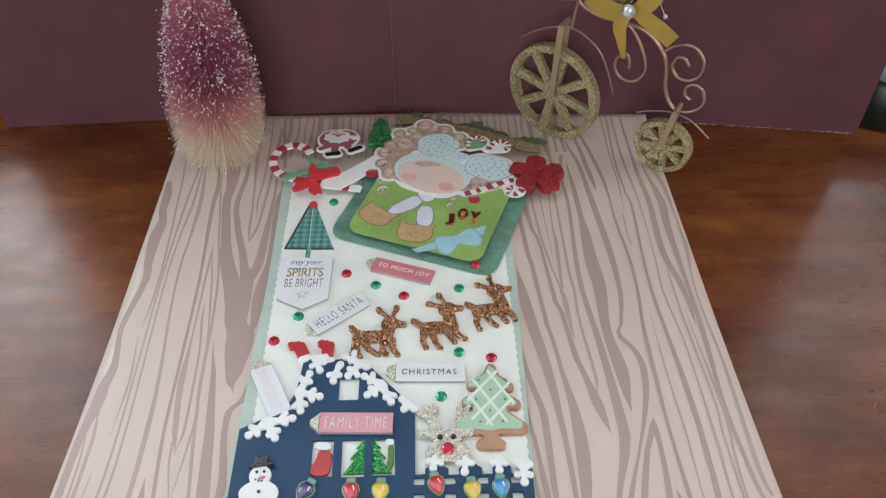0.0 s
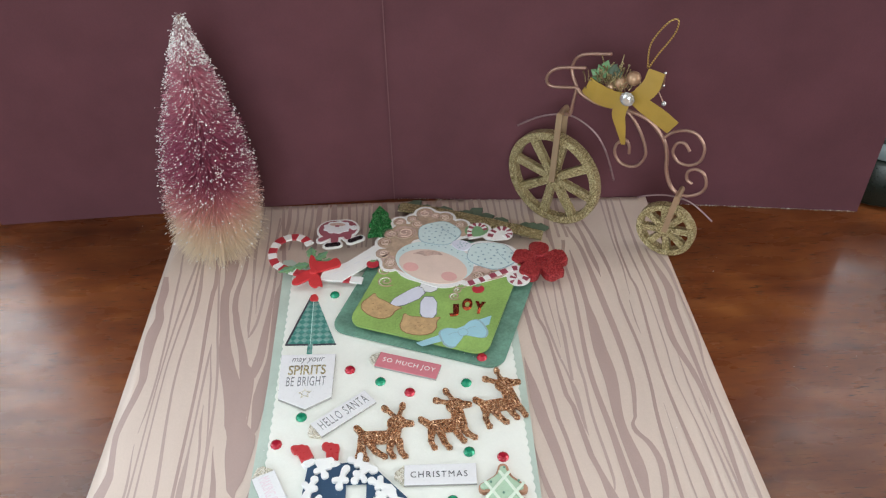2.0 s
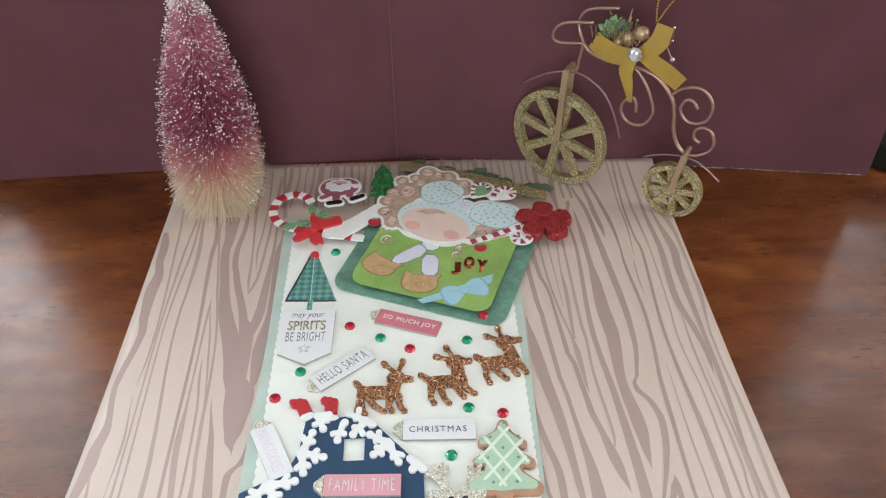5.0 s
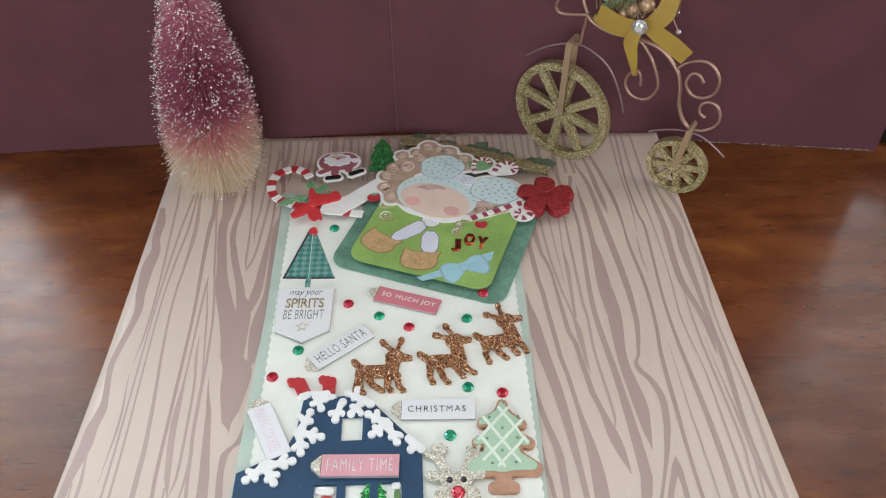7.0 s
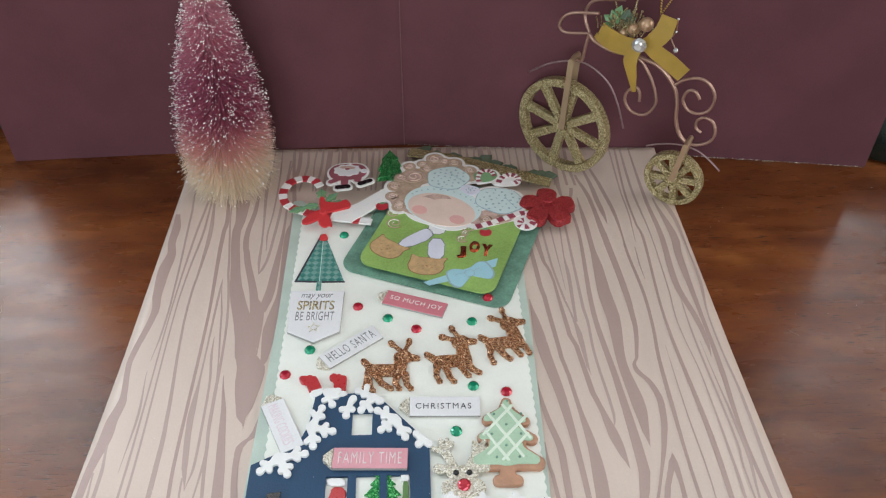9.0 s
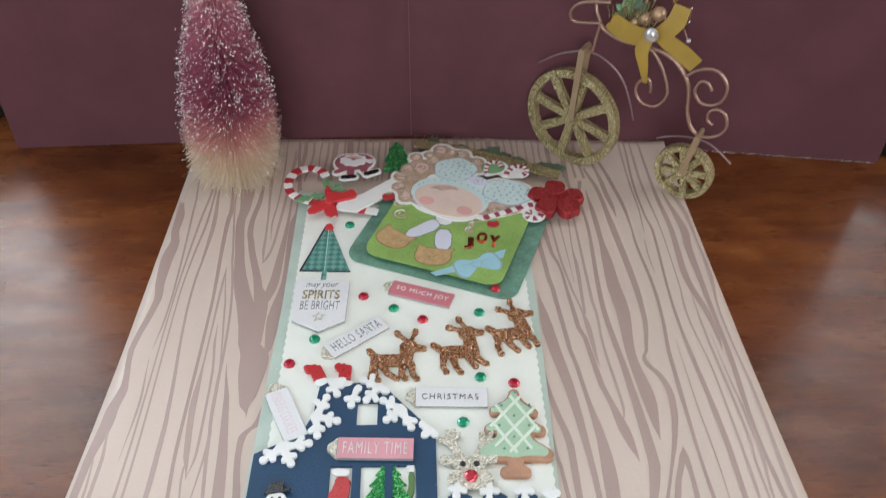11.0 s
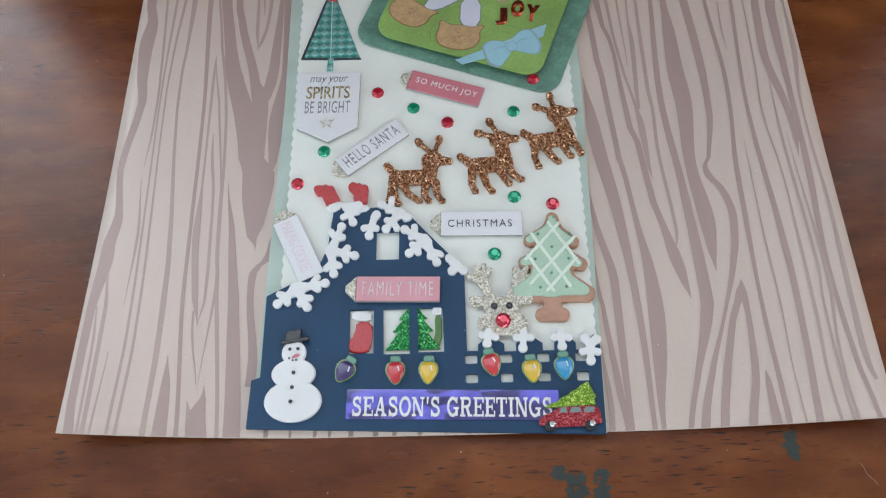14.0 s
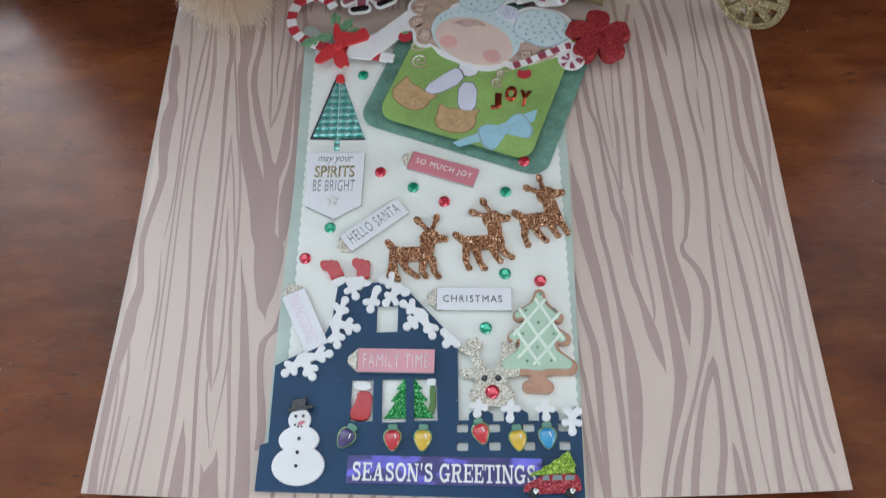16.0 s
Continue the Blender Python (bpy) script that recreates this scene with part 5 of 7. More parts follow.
part("small_tree", plate(bmesh.new(), place([(x * 2.0, y * 1.22) for x, y in PINE], -19.9, 43.4), 0.0027, 0.0038, 0.0002), G_GREEN, card, "green glitter tree behind the house windows")
sock = part("sock", plate(bmesh.new(), place(rounded([(-11.6, 49.5), (-8.8, 49.5), (-8.9, 37), (-12.6, 36.2), (-12.8, 38), (-11.3, 39.5)], 1)), 0.0027, 0.0036, 0.0003), M_VEIN, card, "green stocking behind the window")
part("cuff", plate(bmesh.new(), place(rrect(3.6, 3.2, 0.8, 3), -10.6, 50.6), 0.0027, 0.0040, 0.0003), M_FOAM, sock, "white cuff")

# pair of boots upside down in the chimney
for pts, cuff in (([(-62.0, 106.4), (-61.0, 108.0), (-58.2, 108.0), (-56.7, 107.0), (-54.3, 107.9), (-53.1, 106.9), (-52.2, 104.3), (-49.9, 100.1), (-55.8, 97.8), (-57.4, 101.2), (-58.2, 103.2), (-60.4, 103.4)], [(-56.6, 97.9), (-49.5, 100.5), (-48.9, 97.4), (-53.4, 94.3)]),
                  ([(-47.4, 107.4), (-45.6, 109.3), (-43.8, 108.5), (-42.9, 107.3), (-40.4, 107.9), (-38.7, 106.9), (-38.9, 102.7), (-39.1, 98.2), (-45.0, 97.8), (-44.6, 101.5), (-44.9, 104.5), (-46.9, 105.2)], [(-45.8, 97.7), (-38.4, 98.2), (-37.8, 95.2), (-44.4, 94.0)])):
    boot = part("boot", plate(bmesh.new(), place(rounded(pts, 1)), 0.0027, 0.0046, 0.0007, 3), M_RED, card, "red boot with white cuff in the chimney")
    part("cuff", plate(bmesh.new(), place(rounded(cuff, 1)), 0.0027, 0.0049, 0.0006, 3), M_FOAM, boot, "white cuff")

SHIFT[0] = (0.0, 0.0)
# gingerbread tree
TIERS = [(34.9, 82.0, 4.5, 26.0, 78.8, 2.6), (34.9, 82.0, 4.5, 42.8, 77.6, 2.6), (34.2, 73.0, 5.4, 23.4, 69.1, 2.7), (34.2, 73.0, 5.4, 45.1, 67.9, 2.8), (33.6, 62.5, 6.4, 20.6, 55.9, 3.3), (33.6, 62.5, 6.4, 46.6, 55.5, 3.3), (21.0, 55.6, 3.3, 46.0, 55.3, 3.2)]
CT = [(35.4, 88.5, 2.5, 34.9, 80.0, 5.4), (34.4, 78.0, 6.4, 33.6, 62.0, 9.0)] + TIERS + [(33.2, 54.0, 3.4, 32.7, 48.6, 3.8), (28.7, 47.2, 2.6, 36.8, 47.0, 2.6)]
cookie = part("cookie_tree", puffed(bmesh.new(), place(merged(CT, 0.8, 0.3)), 0.0027, 0.0050, 0.0008), M_COOKIE, card, "gingerbread tree sticker with green icing lattice")
IC = [(35.2, 88.0, 1.5, 34.6, 80.0, 4.4), (34.0, 78.0, 5.4, 33.2, 62.0, 8.0)] + [(ax - 0.4, ay, ar - 0.9, 33.6 + (bx - 33.6) * (0.92 if bx > 33 else 1.0) - 0.2, by + (0.4 if by > 57 else 1.3), br - 1.0) for ax, ay, ar, bx, by, br in TIERS[:-1]] + [(21.0, 57.2, 2.4, 44.4, 56.8, 2.2)]
part("icing", puffed(bmesh.new(), place(merged(IC, 0.8, 0.3)), 0.0048, 0.0056, 0.0005), M_ICING, cookie, "pale green icing")
for k, (ax, ay, bx, by) in enumerate(((-8.6, 12.5, 7.6, -9), (-2.0, 18, 10.6, 1.0), (-9.6, 3, 1.2, -11.5), (8.6, 12.5, -7.6, -9), (2.0, 18, -10.2, 1.0), (9.6, 3, -1.2, -11.5))):
    part("icing_line", plate(bmesh.new(), place(capsule(ax, ay, bx, by, 0.7), 33.8, 68.2, -6), 0.0054, 0.0059 + 0.00003 * k, 0.0002), M_LATTICE, cookie)
for x, y in ((0, 20.5), (-0.2, 7.2), (-6.6, 2.2), (6.6, 2.0), (0, -4.0), (6.5, 13), (-6, 13), (-4, -10), (6, -10)):
    part("dot", plate(bmesh.new(), place(ellipse(0.6, 0.6, 8, 0.0), 33.8 + x + 0.105 * y, 68.2 + y), 0.0055, 0.0060, 0.0001, 1), M_TEALPAPER, cookie)

# glitter reindeer face
FACE = [(8.6, 43.8, 4.7, 18.4, 43.5, 4.7), (10.2, 51.2, 3.7, 16.6, 51.2, 3.7), (2.9, 53.4, 2.4, 8.6, 53.0, 1.6), (23.2, 53.6, 2.3, 17.6, 53.0, 1.6),
        (9.3, 54.8, 1.9, 6.6, 61.0, 2.0), (6.6, 61.0, 2.0, 5.6, 64.6, 2.1), (5.4, 64.2, 1.7, 4.2, 68.0, 1.0), (5.8, 62.2, 1.7, 1.0, 63.6, 1.1), (5.8, 63.6, 1.8, 9.2, 66.4, 1.2), (6.0, 64.6, 1.4, 7.2, 68.4, 0.9),
        (17.2, 55.4, 1.9, 19.6, 60.4, 2.0), (19.6, 60.4, 2.0, 21.4, 62.8, 1.9), (19.8, 61.6, 1.6, 19.2, 66.4, 1.1), (21.2, 62.4, 1.6, 23.8, 66.8, 1.0), (21.2, 62.2, 1.7, 27.2, 62.9, 1.1)]
face = part("reindeer_face", puffed(bmesh.new(), place(merged(FACE, 0.5, 0.25)), 0.0042, 0.0053, 0.0003), G_PALEGOLD, card, "champagne glitter reindeer head with gem nose")
link(new("nose_gem", gem_mesh("nose_gem", 0.0030, M_RUBY)), face, Matrix.Translation((0.0137, 0.0450, 0.0052)))
for x in (10.5, 16.3):
    link(new("eye_gem", gem_mesh("eye_gem", 0.0014, M_BLACK, 8)), face, Matrix.Translation((x / 1000, 0.0509, 0.0052)))

LEVEL[0] = None
# ---- the card: upper corner with the coaster ----
A = -21.0
part("foam_pad", plate(bmesh.new(), place(rrect(70, 66, 4), 12, 207, A), 0.0027, 0.0032, 0), M_FOAM, card, "hidden white foam pad")
panel = part("teal_panel", plate(bmesh.new(), place(rrect(97, 97, 9), 13.2, 211.4, A), 0.0032, 0.0040, 0.0002), M_TEALPAPER, card, "dark teal patterned panel with rounded corners")
part("foam_pad", plate(bmesh.new(), place(rrect(56, 60, 4), 10, 209, A), 0.0040, 0.0062, 0), M_FOAM, card, "hidden white foam pad")
coaster = part("green_panel", plate(bmesh.new(), place(rrect(78.5, 82, 8), 12.0, 208.8, A), 0.0062, 0.0074, 0.0003), M_GREENPAPER, card, "moss green printed panel with rounded corners")
tagged(link(new("gem", RUBY), card, Matrix.Translation((0.0318, 0.1579, 0.0040))), "round faceted red gem")
Z = 0.0104


def printed(name, pts, material, level, parent, label="", soft=0.0):
    """A thin layer of the layered print, at its own level."""
    return part(name, plate(bmesh.new(), pts, Z - 0.0001, Z + 0.00006 * level, soft, 1), material, parent, label)


def inked(name, pts, r, material, level, parent, label=""):
    """A drawn line: a low ridge of ink."""
    line = smooth_line([(x, y, 0) for x, y in pts], 5)
    return part(name, tube(bmesh.new(), [Vector((p.x / 1000, p.y / 1000, Z + 0.00006 * level)) for p in line], r / 1000, 5), material, parent, label)


def curl(cx, cy, r, turns=1.6, start=0.0, way=1):
    n = 14
    return [(cx + r * (1 - 0.8 * i / n) * math.cos(start + way * turns * 6.283 * i / n), cy + 0.9 * r * (1 - 0.8 * i / n) * math.sin(start + way * turns * 6.283 * i / n)) for i in range(n + 1)]


# the printed picture is kept to plain patches of its colours
CURLS = ((34, 213, 4.2), (43, 213.5, 3.6), (-16, 226, 4.0), (-7, 255, 7.5), (-18.5, 246, 4.5), (-20, 236, 4.0), (-16, 229, 3.6), (6, 273, 5.0), (18, 268, 4.5), (-10, 265.5, 3.6), (27, 260, 4.2), (-15, 254, 4.0), (1, 263, 4.0), (12, 270, 3.4), (-2, 268, 3.2))
MANE = [(cx, cy, 1.12 * r, cx, cy, 1.12 * r) for cx, cy, r in CURLS[2:]] + [(-15, 230, 5.5, -8, 252, 7.0), (-6, 254, 8.0, 16, 262, 7.0), (18, 262, 6.0, 27, 254, 5.0)]
OUT = [(*a[:2], a[2] + 1.7, *a[3:5], a[5] + 1.7) for a in MANE] + [(4.3, 229.2, 18.4, 14.9, 224.0, 18.2), (2.2, 226.0, 15.2, 15.0, 219.2, 15.0), (13.6, 252.6, 13.0, 14.6, 252.6, 13.0), (39.0, 231.0, 13.0, 46.5, 228.6, 13.0), (34.0, 253.0, 6.0, 39.0, 255.0, 6.6), (45.0, 249.0, 5.0, 52.0, 250.6, 6.2), (28, 209, 4.0, 54, 217.5, 4.0), (57.0, 213.5, 6.4, 56.6, 210.0, 6.6)]
cut = part("cutout", plate(bmesh.new(), place(merged(OUT, 1.2, 0.5)), Z - 0.0001, Z + 0.0006, 0.0001, 1), M_WHITE, coaster, "white-edged die-cut paper piece")
Z = 0.0110
printed("patch", place(merged(MANE, 0.8, 0.5)), M_HAIR, 1, coaster, "tan curled print")
printed("patch", place(rounded([(-22, 230), (-16, 224), (-8, 218), (-2, 214), (-6, 222), (-12, 232), (-20, 236)], 1)), M_ROSEHAIR, 2, coaster)
printed("patch", place(rounded([(22, 211), (30, 208), (44, 209), (52, 214), (44, 220), (32, 222), (28, 216)], 1)), M_ROSEHAIR, 2, coaster)
for i, (cx, cy, r) in enumerate(CURLS):
    printed("patch", place(ellipse(r * 0.95, r * 0.8, 18), cx, cy), M_ROSEHAIR if i % 2 else M_HAIR, 2, coaster)
    for k, (q, mat_) in enumerate(((1.12, M_TAUPE), (0.98, M_ROSEHAIR), (0.86, M_CATDARK), (0.66, M_PEACH))):
        inked("curl", curl(cx, cy, r * q, 1.5, 0.9 * i + 0.5 * k, 1 if i % 2 else -1), (0.22, 0.30, 0.16, 0.3)[k], mat_, 3 + 0.2 * k, coaster)
printed("patch", place(ellipse(23.5, 17.6, 36), 9.6, 226.6, -26), M_BLUE, 4, coaster, "pale blue dotted band")
printed("patch", place(ellipse(20.8, 13.6, 36), 8.6, 222.6, -28), M_PEACH, 6, coaster, "plain peach oval")
for x, y in ((-4.0, 222.6), (17.4, 213.0)):
    printed("patch", place(ellipse(4.6, 3.8, 20), x, y, -28), M_CHEEK, 7, coaster, "plain rose spot")
printed("patch", place(rounded([(-4, 234), (3, 237), (12, 236), (16, 231), (10, 233), (5, 231), (1, 234)], 2)), M_ROSEHAIR, 7, coaster)
for q in range(14):
    a_ = math.pi * (0.12 + 0.80 * q / 13)
    (px, py), = place([(22.0 * math.cos(a_), 15.6 * math.sin(a_))], 9.3, 225.0, -26)
    printed("dot", place(ellipse(0.55, 0.5, 8), px * 1000, py * 1000), M_LINEBLUE, 5, coaster)
printed("leaf_patch", place(ellipse(7.5, 6.0, 20), 36.5, 254.5, 20), M_LEAF, 4, coaster, "green printed leaves")


def striped_cane(line, r, colours, name, parent, z0, z1, count, label):
    """A flat striped stick along a 2D line (mm): each stripe is a piece of its own."""
    pts = smooth_line([(x, y, 0) for x, y in line], 10)
    span = len(pts) - 1
    stick = None
    for i in range(count):
        a, b = round(i * span / count), round((i + 1) * span / count)
        seg = pts[a:b + 1]
        if len(seg) < 2:
            continue
        left, right = [], []
        for j, p in enumerate(seg):
            q = a + j
            d = (pts[min(q + 1, span)] - pts[max(q - 1, 0)]).normalized()
            left.append((p.x - d.y * r, p.y + d.x * r))
            right.append((p.x + d.y * r, p.y - d.x * r))
        piece = part(name if stick is None else "stripe", plate(bmesh.new(), place(left + right[::-1]), z0, z1 + 0.00002 * (i % 2), 0.0001, 1), colours[i % 2], stick or parent, label if stick is None else "")
        stick = stick or piece


striped_cane([(28, 206.5), (36, 209.5), (45, 213.5), (54, 217.5), (60, 217), (61.5, 211), (57.5, 206), (53, 207), (54, 211), (57, 211.5)], 1.7, (M_CANDY, M_WHITE), "candy_cane", coaster, 0.0108, 0.0116, 24, "plum and white striped cane print")
striped_cane([(43, 245), (46, 251.5), (51, 255), (55.5, 253), (56, 248.5), (52.5, 246.5)], 1.6, (M_WHITE, M_CANDY), "candy_cane", coaster, 0.0108, 0.0116, 15, "plum and white striped cane print")
striped_cane([(32.5, 246), (32, 253), (35, 259), (40, 258.5), (42, 254)], 1.4, (M_WHITE, M_CANDY), "candy_cane", coaster, 0.0108, 0.0116, 14, "plum and white striped cane print")
for x, y, w, h, a, seed in ((13.6, 252.6, 12.6, 11.0, 0, 1), (43.2, 229.8, 14.2, 11.4, -18, 2)):
    lobe = [(w * math.cos(q) * (1 + 0.04 * math.cos(5 * q)), h * math.sin(q) * (1 + 0.04 * math.cos(5 * q))) for q in (2 * math.pi * i / 32 for i in range(32))]
    printed("bow_loop", place(lobe, x, y, a, 1.035), M_LINEBLUE, 8, coaster)
    printed("bow_loop", place(lobe, x, y, a), M_BLUE, 9, coaster, "pale blue dotted bow")
    rnd = random.Random(seed)
    for i in range(30):
        q, d = 2.4 * i, 0.88 * math.sqrt((i + 0.5) / 30)
        (px, py), = place([(w * d * math.cos(q), h * d * math.sin(q))], x, y, a)
        printed("dot", place(ellipse(rnd.uniform(0.45, 0.85), rnd.uniform(0.4, 0.75), 8), px * 1000, py * 1000), M_LINEBLUE, 10, coaster)
    inked("fold", [place([(w * 0.1 * k, h * (0.55 - 0.3 * k))], x, y, a)[0] for k in range(3)] and [(p[0] * 1000, p[1] * 1000) for p in place([(w * 0.1, h * 0.5), (w * 0.35, h * 0.1), (w * 0.7, -h * 0.3)], x, y, a)], 0.18, M_LINEBLUE, 10, coaster)
printed("bow_knot", place(rounded([(20, 241), (25, 235), (31, 236), (33, 241), (27, 245), (22, 245)], 2)), M_LAVENDER, 11, coaster, "lavender bow knot")
for i in range(9):
    printed("dot", place(ellipse(0.5, 0.45, 8), 26.5 + 3.6 * math.cos(2.4 * i) * math.sqrt(i / 9), 240.4 + 3.0 * math.sin(2.4 * i) * math.sqrt(i / 9)), M_LINEBLUE, 12, coaster)
Z = 0.0104
# the rest of the print, as plain patches
# shading of the panel's creases, drawn as darker green lines
for q, (ax_, ay_, bx_, by_) in enumerate(((-26, 200, -31, 190), (14, 200, 40, 204), (14, 182, 30, 176), (-10, 184, -13, 174), (28, 182, 38, 188), (-24, 208, -16, 216))):
    inked("vein", [(ax_, ay_), (0.5 * (ax_ + bx_) + 1.6 * (-1) ** q, 0.5 * (ay_ + by_) + 1.4), (bx_, by_)], 1.0, M_SHADEGREEN, -15.3, coaster, "darker green line drawn as crease shading")
for pts, mat_, lv in (([(0, 203), (9, 201), (12, 209), (2, 211)], M_LILAC, 2), ([(-17, 195), (-12, 190), (4, 199), (1, 207), (-4, 205)], M_LAVENDER, 3), ([(0, 181), (8.5, 180), (10, 197), (1, 198)], M_LAVENDER, 4)):
    out_ = rounded(pts, 1)
    mx, my = sum(p[0] for p in out_) / len(out_), sum(p[1] for p in out_) / len(out_)
    printed("patch", place([(mx + (x - mx) * 1.07, my + (y - my) * 1.07) for x, y in out_]), M_GREYINK, lv - 1, coaster)
    printed("patch", place(out_), mat_, lv, coaster, "plain white patch")
for cx, cy, a in ((-22.8, 190.2, -38), (-1.0, 175.4, -10)):
    blob = [(10.2, 0), (9.0, 4.4), (11.4, 8.6), (5.6, 6.6), (0, 7.2), (-5.4, 6.6), (-9.4, 9.4), (-9.4, 3.4), (-10.2, -1), (-7.4, -5.4), (0, -7), (7.4, -5.2)]
    printed("patch", place(rounded(blob, 1), cx, cy, a, 1.01), M_CATDARK, 4, coaster)
    printed("patch", place(rounded(blob, 1), cx, cy, a, 0.96), M_CAT, 5, coaster, "ginger brown slipper-shaped patch")
    for k in range(10):
        q = 2.4 * k
        inked("stroke", [(p[0] * 1000, p[1] * 1000) for p in place([(6 * math.cos(q) * k / 10, 4 * math.sin(q) * k / 10), (6 * math.cos(q) * k / 10 + 1.2, 4 * math.sin(q) * k / 10 + 0.5)], cx, cy, a)], 0.12, M_CATDARK, 5, coaster)
for cx, cy, r, k in ((-19.2, 221, 4.2, 1), (-18.4, 212.2, 5.0, -1), (24, 207, 5.0, 1), (19.6, 197.4, 3.4, -1), (21.6, 202, 2.6, 1), (31, 208.5, 3.4, 1)):
    inked("swirl", curl(cx, cy, r, 1.5, 1.2 if k > 0 else -1.0, k), 0.5, M_TAUPE, 1, coaster, "taupe printed swirl")
    inked("swirl", curl(cx + 0.2, cy - 0.2, r * 0.92, 1.5, 1.2 if k > 0 else -1.0, k), 0.24, M_CREAM, 3, coaster)
    inked("swirl", curl(cx + 0.1, cy, r * 1.14, 1.3, 1.0 if k > 0 else -0.8, k), 0.16, M_CATDARK, 2, coaster)
for i, (c, x, y, a) in enumerate((("J", 18.7, 186.2, -4), ("O", 26.1, 190.3, -10), ("Y", 32.5, 187.4, -12))):
    word(c, x, y, 5.8 if i else 5.2, 9.4, a, 0.0104, M_COPPER, coaster, bold=0.07, thick=0.0004, label="raised copper foil letter")
# blue ribbon print
printed("ribbon", place([(-2.4, 163.4), (0.5, 160.8), (10, 163.5), (24, 168.5), (36.6, 174.5), (38.4, 181), (32, 178.5), (22, 173.6), (10, 168.4)]), M_SKY, 2, coaster, "sky blue ribbon print")
for sgn in (-1, 1):
    lobe = rounded([(0, -1.8), (4.6, -5.6), (8.6, -8.2), (12.0, -5.0), (12.2, 0.5), (11.2, 5.4), (7, 6.4), (3, 4.4), (0, 1.8)], 1)
    printed("bow_loop", place([(sgn * x, y) for x, y in lobe], 22.3, 169.4, 20, 1.06), M_LINEBLUE, 3, coaster)
    printed("bow_loop", place([(sgn * x, y) for x, y in lobe], 22.3, 169.4, 20, 0.98), M_SKY, 4, coaster, "sky blue printed bow")
    inked("fold", [(p[0] * 1000, p[1] * 1000) for p in place([(sgn * 2, 0.5), (sgn * 5, 1.6), (sgn * 8, 1.2)], 22.3, 169.4, 20)], 0.15, M_LINEBLUE, 4, coaster)
printed("bow_knot", place(rrect(5.2, 5.0, 1.8, 4), 22.3, 169.4, 20), M_LINEBLUE, 5, coaster)
printed("bow_knot", place(rrect(4.6, 4.4, 1.6, 4), 22.3, 169.4, 20), M_SKY, 6, coaster)
for x, y, r in ((-26, 227, 3.6), (33, 202, 3.4)):
    printed("fruit", place(ellipse(r, r * 0.85, 18), x, y), M_CANERED, 14, coaster, "red printed berry")
    printed("fruit_leaf", place(rounded([(-2.4, 2), (0, 3.6), (2.4, 2.4), (0.4, 1.2)], 1), x, y), M_LEAF, 15, coaster)
# the print is drawn a little small and laid on the panel
for piece in coaster.children:
    piece.matrix_basis = pose(0.0003, -0.0009, -0.0030) @ Matrix.Diagonal((1.02, 1.03, 1.0, 1.0))

# red glitter flower
flower = part("flower", plate(bmesh.new(), place(ellipse(8.5, 8.5, 24), 72.5, 229), 0.0052, 0.0086, 0.0009, 3), G_RED, card, "red glitter foam flower")
for i in range(5):
    q = 14 + 72 * i
    part("petal", plate(bmesh.new(), place(rounded([(3, -3.4), (8, -5.6), (13, -6.4), (16.6, -4.0), (16.0, 0.4), (17, 4.4), (13, 6.4), (8, 5.2), (3, 3.4)], 2), 72.5, 229, q), 0.0054, 0.0096 + 0.0002 * i, 0.0012, 3), G_RED, flower)

# gold ribbon and leaves behind the top edge
bm = bmesh.new()
strip_pts = smooth_line([(-10, 292, 0), (16, 284, 0), (42, 273, 0), (78, 256, 0)], 8)
up_, dn_ = [(p.x + 1.2, p.y + 3.6 + 0.5 * math.sin(p.x)) for p in strip_pts], [(p.x - 1.2, p.y - 4.2) for p in strip_pts]
part("glitter_ribbon", plate(bm, place(up_ + dn_[::-1]), 0.0052, 0.0066, 0.0003), G_GOLD, card, "gold glitter ribbon")
rnd = random.Random(11)
for i in range(16):
    t = i / 15
    x, y, a = -8 + 82 * t, 297 - 25 * t - 4 * t * t, rnd.uniform(-50, 40)
    leaf = [(0, -1.4), (3, -3.6), (4.5, -2.2), (7, -3.6), (11, 0), (7, 3.6), (4.5, 2.2), (3, 3.6), (0, 1.4)]
    part("leaf", plate(bmesh.new(), place(leaf, x - 3, y, a, rnd.uniform(0.9, 1.35)), 0.0012 + 0.0003 * (i % 4), 0.0028 + 0.0003 * (i % 4), 0.0003), M_DULLLEAF, card, "dull green fabric leaf")

# left cluster: cane, sticker, glitter tree, label, holly and bow
striped_cane([(-65, 255.5), (-69, 261), (-76, 263.5), (-84, 259.5), (-87, 250), (-85, 240), (-79, 234), (-70, 229.5), (-59, 226.5), (-46, 223), (-32, 220)], 2.5, (M_WHITE, M_CANERED), "candy_cane", card, 0.0058, 0.0070, 19, "red and white striped paper cane")
label_ = part("paper_label", plate(bmesh.new(), place([(-57, 221.5), (-55, 229), (-41, 236), (-22, 254), (-20, 241), (-44, 219)]), 0.0066, 0.0078, 0.0002), M_WHITE, card, "white paper label with faint marks")
for i in range(4):
    part("mark", plate(bmesh.new(), place(capsule(-49 + 6 * i, 225.5 + 4.2 * i, -46 + 6 * i, 227.4 + 4.2 * i, 0.4)), 0.0076, 0.00786, 0), M_LILAC, label_)
pine = [(0, 17), (5, 8), (3, 8.4), (7.4, -2), (4.6, -1.4), (8.4, -12), (2, -11), (2, -16), (-2, -16), (-2, -11), (-8.4, -12), (-4.6, -1.4), (-7.4, -2), (-3, 8.4), (-5, 8)]
part("glitter_tree", plate(bmesh.new(), place(pine, -21.8, 274, 3, 1.05), 0.0050, 0.0080, 0.0004), G_GREEN, card, "green glitter foam tree")
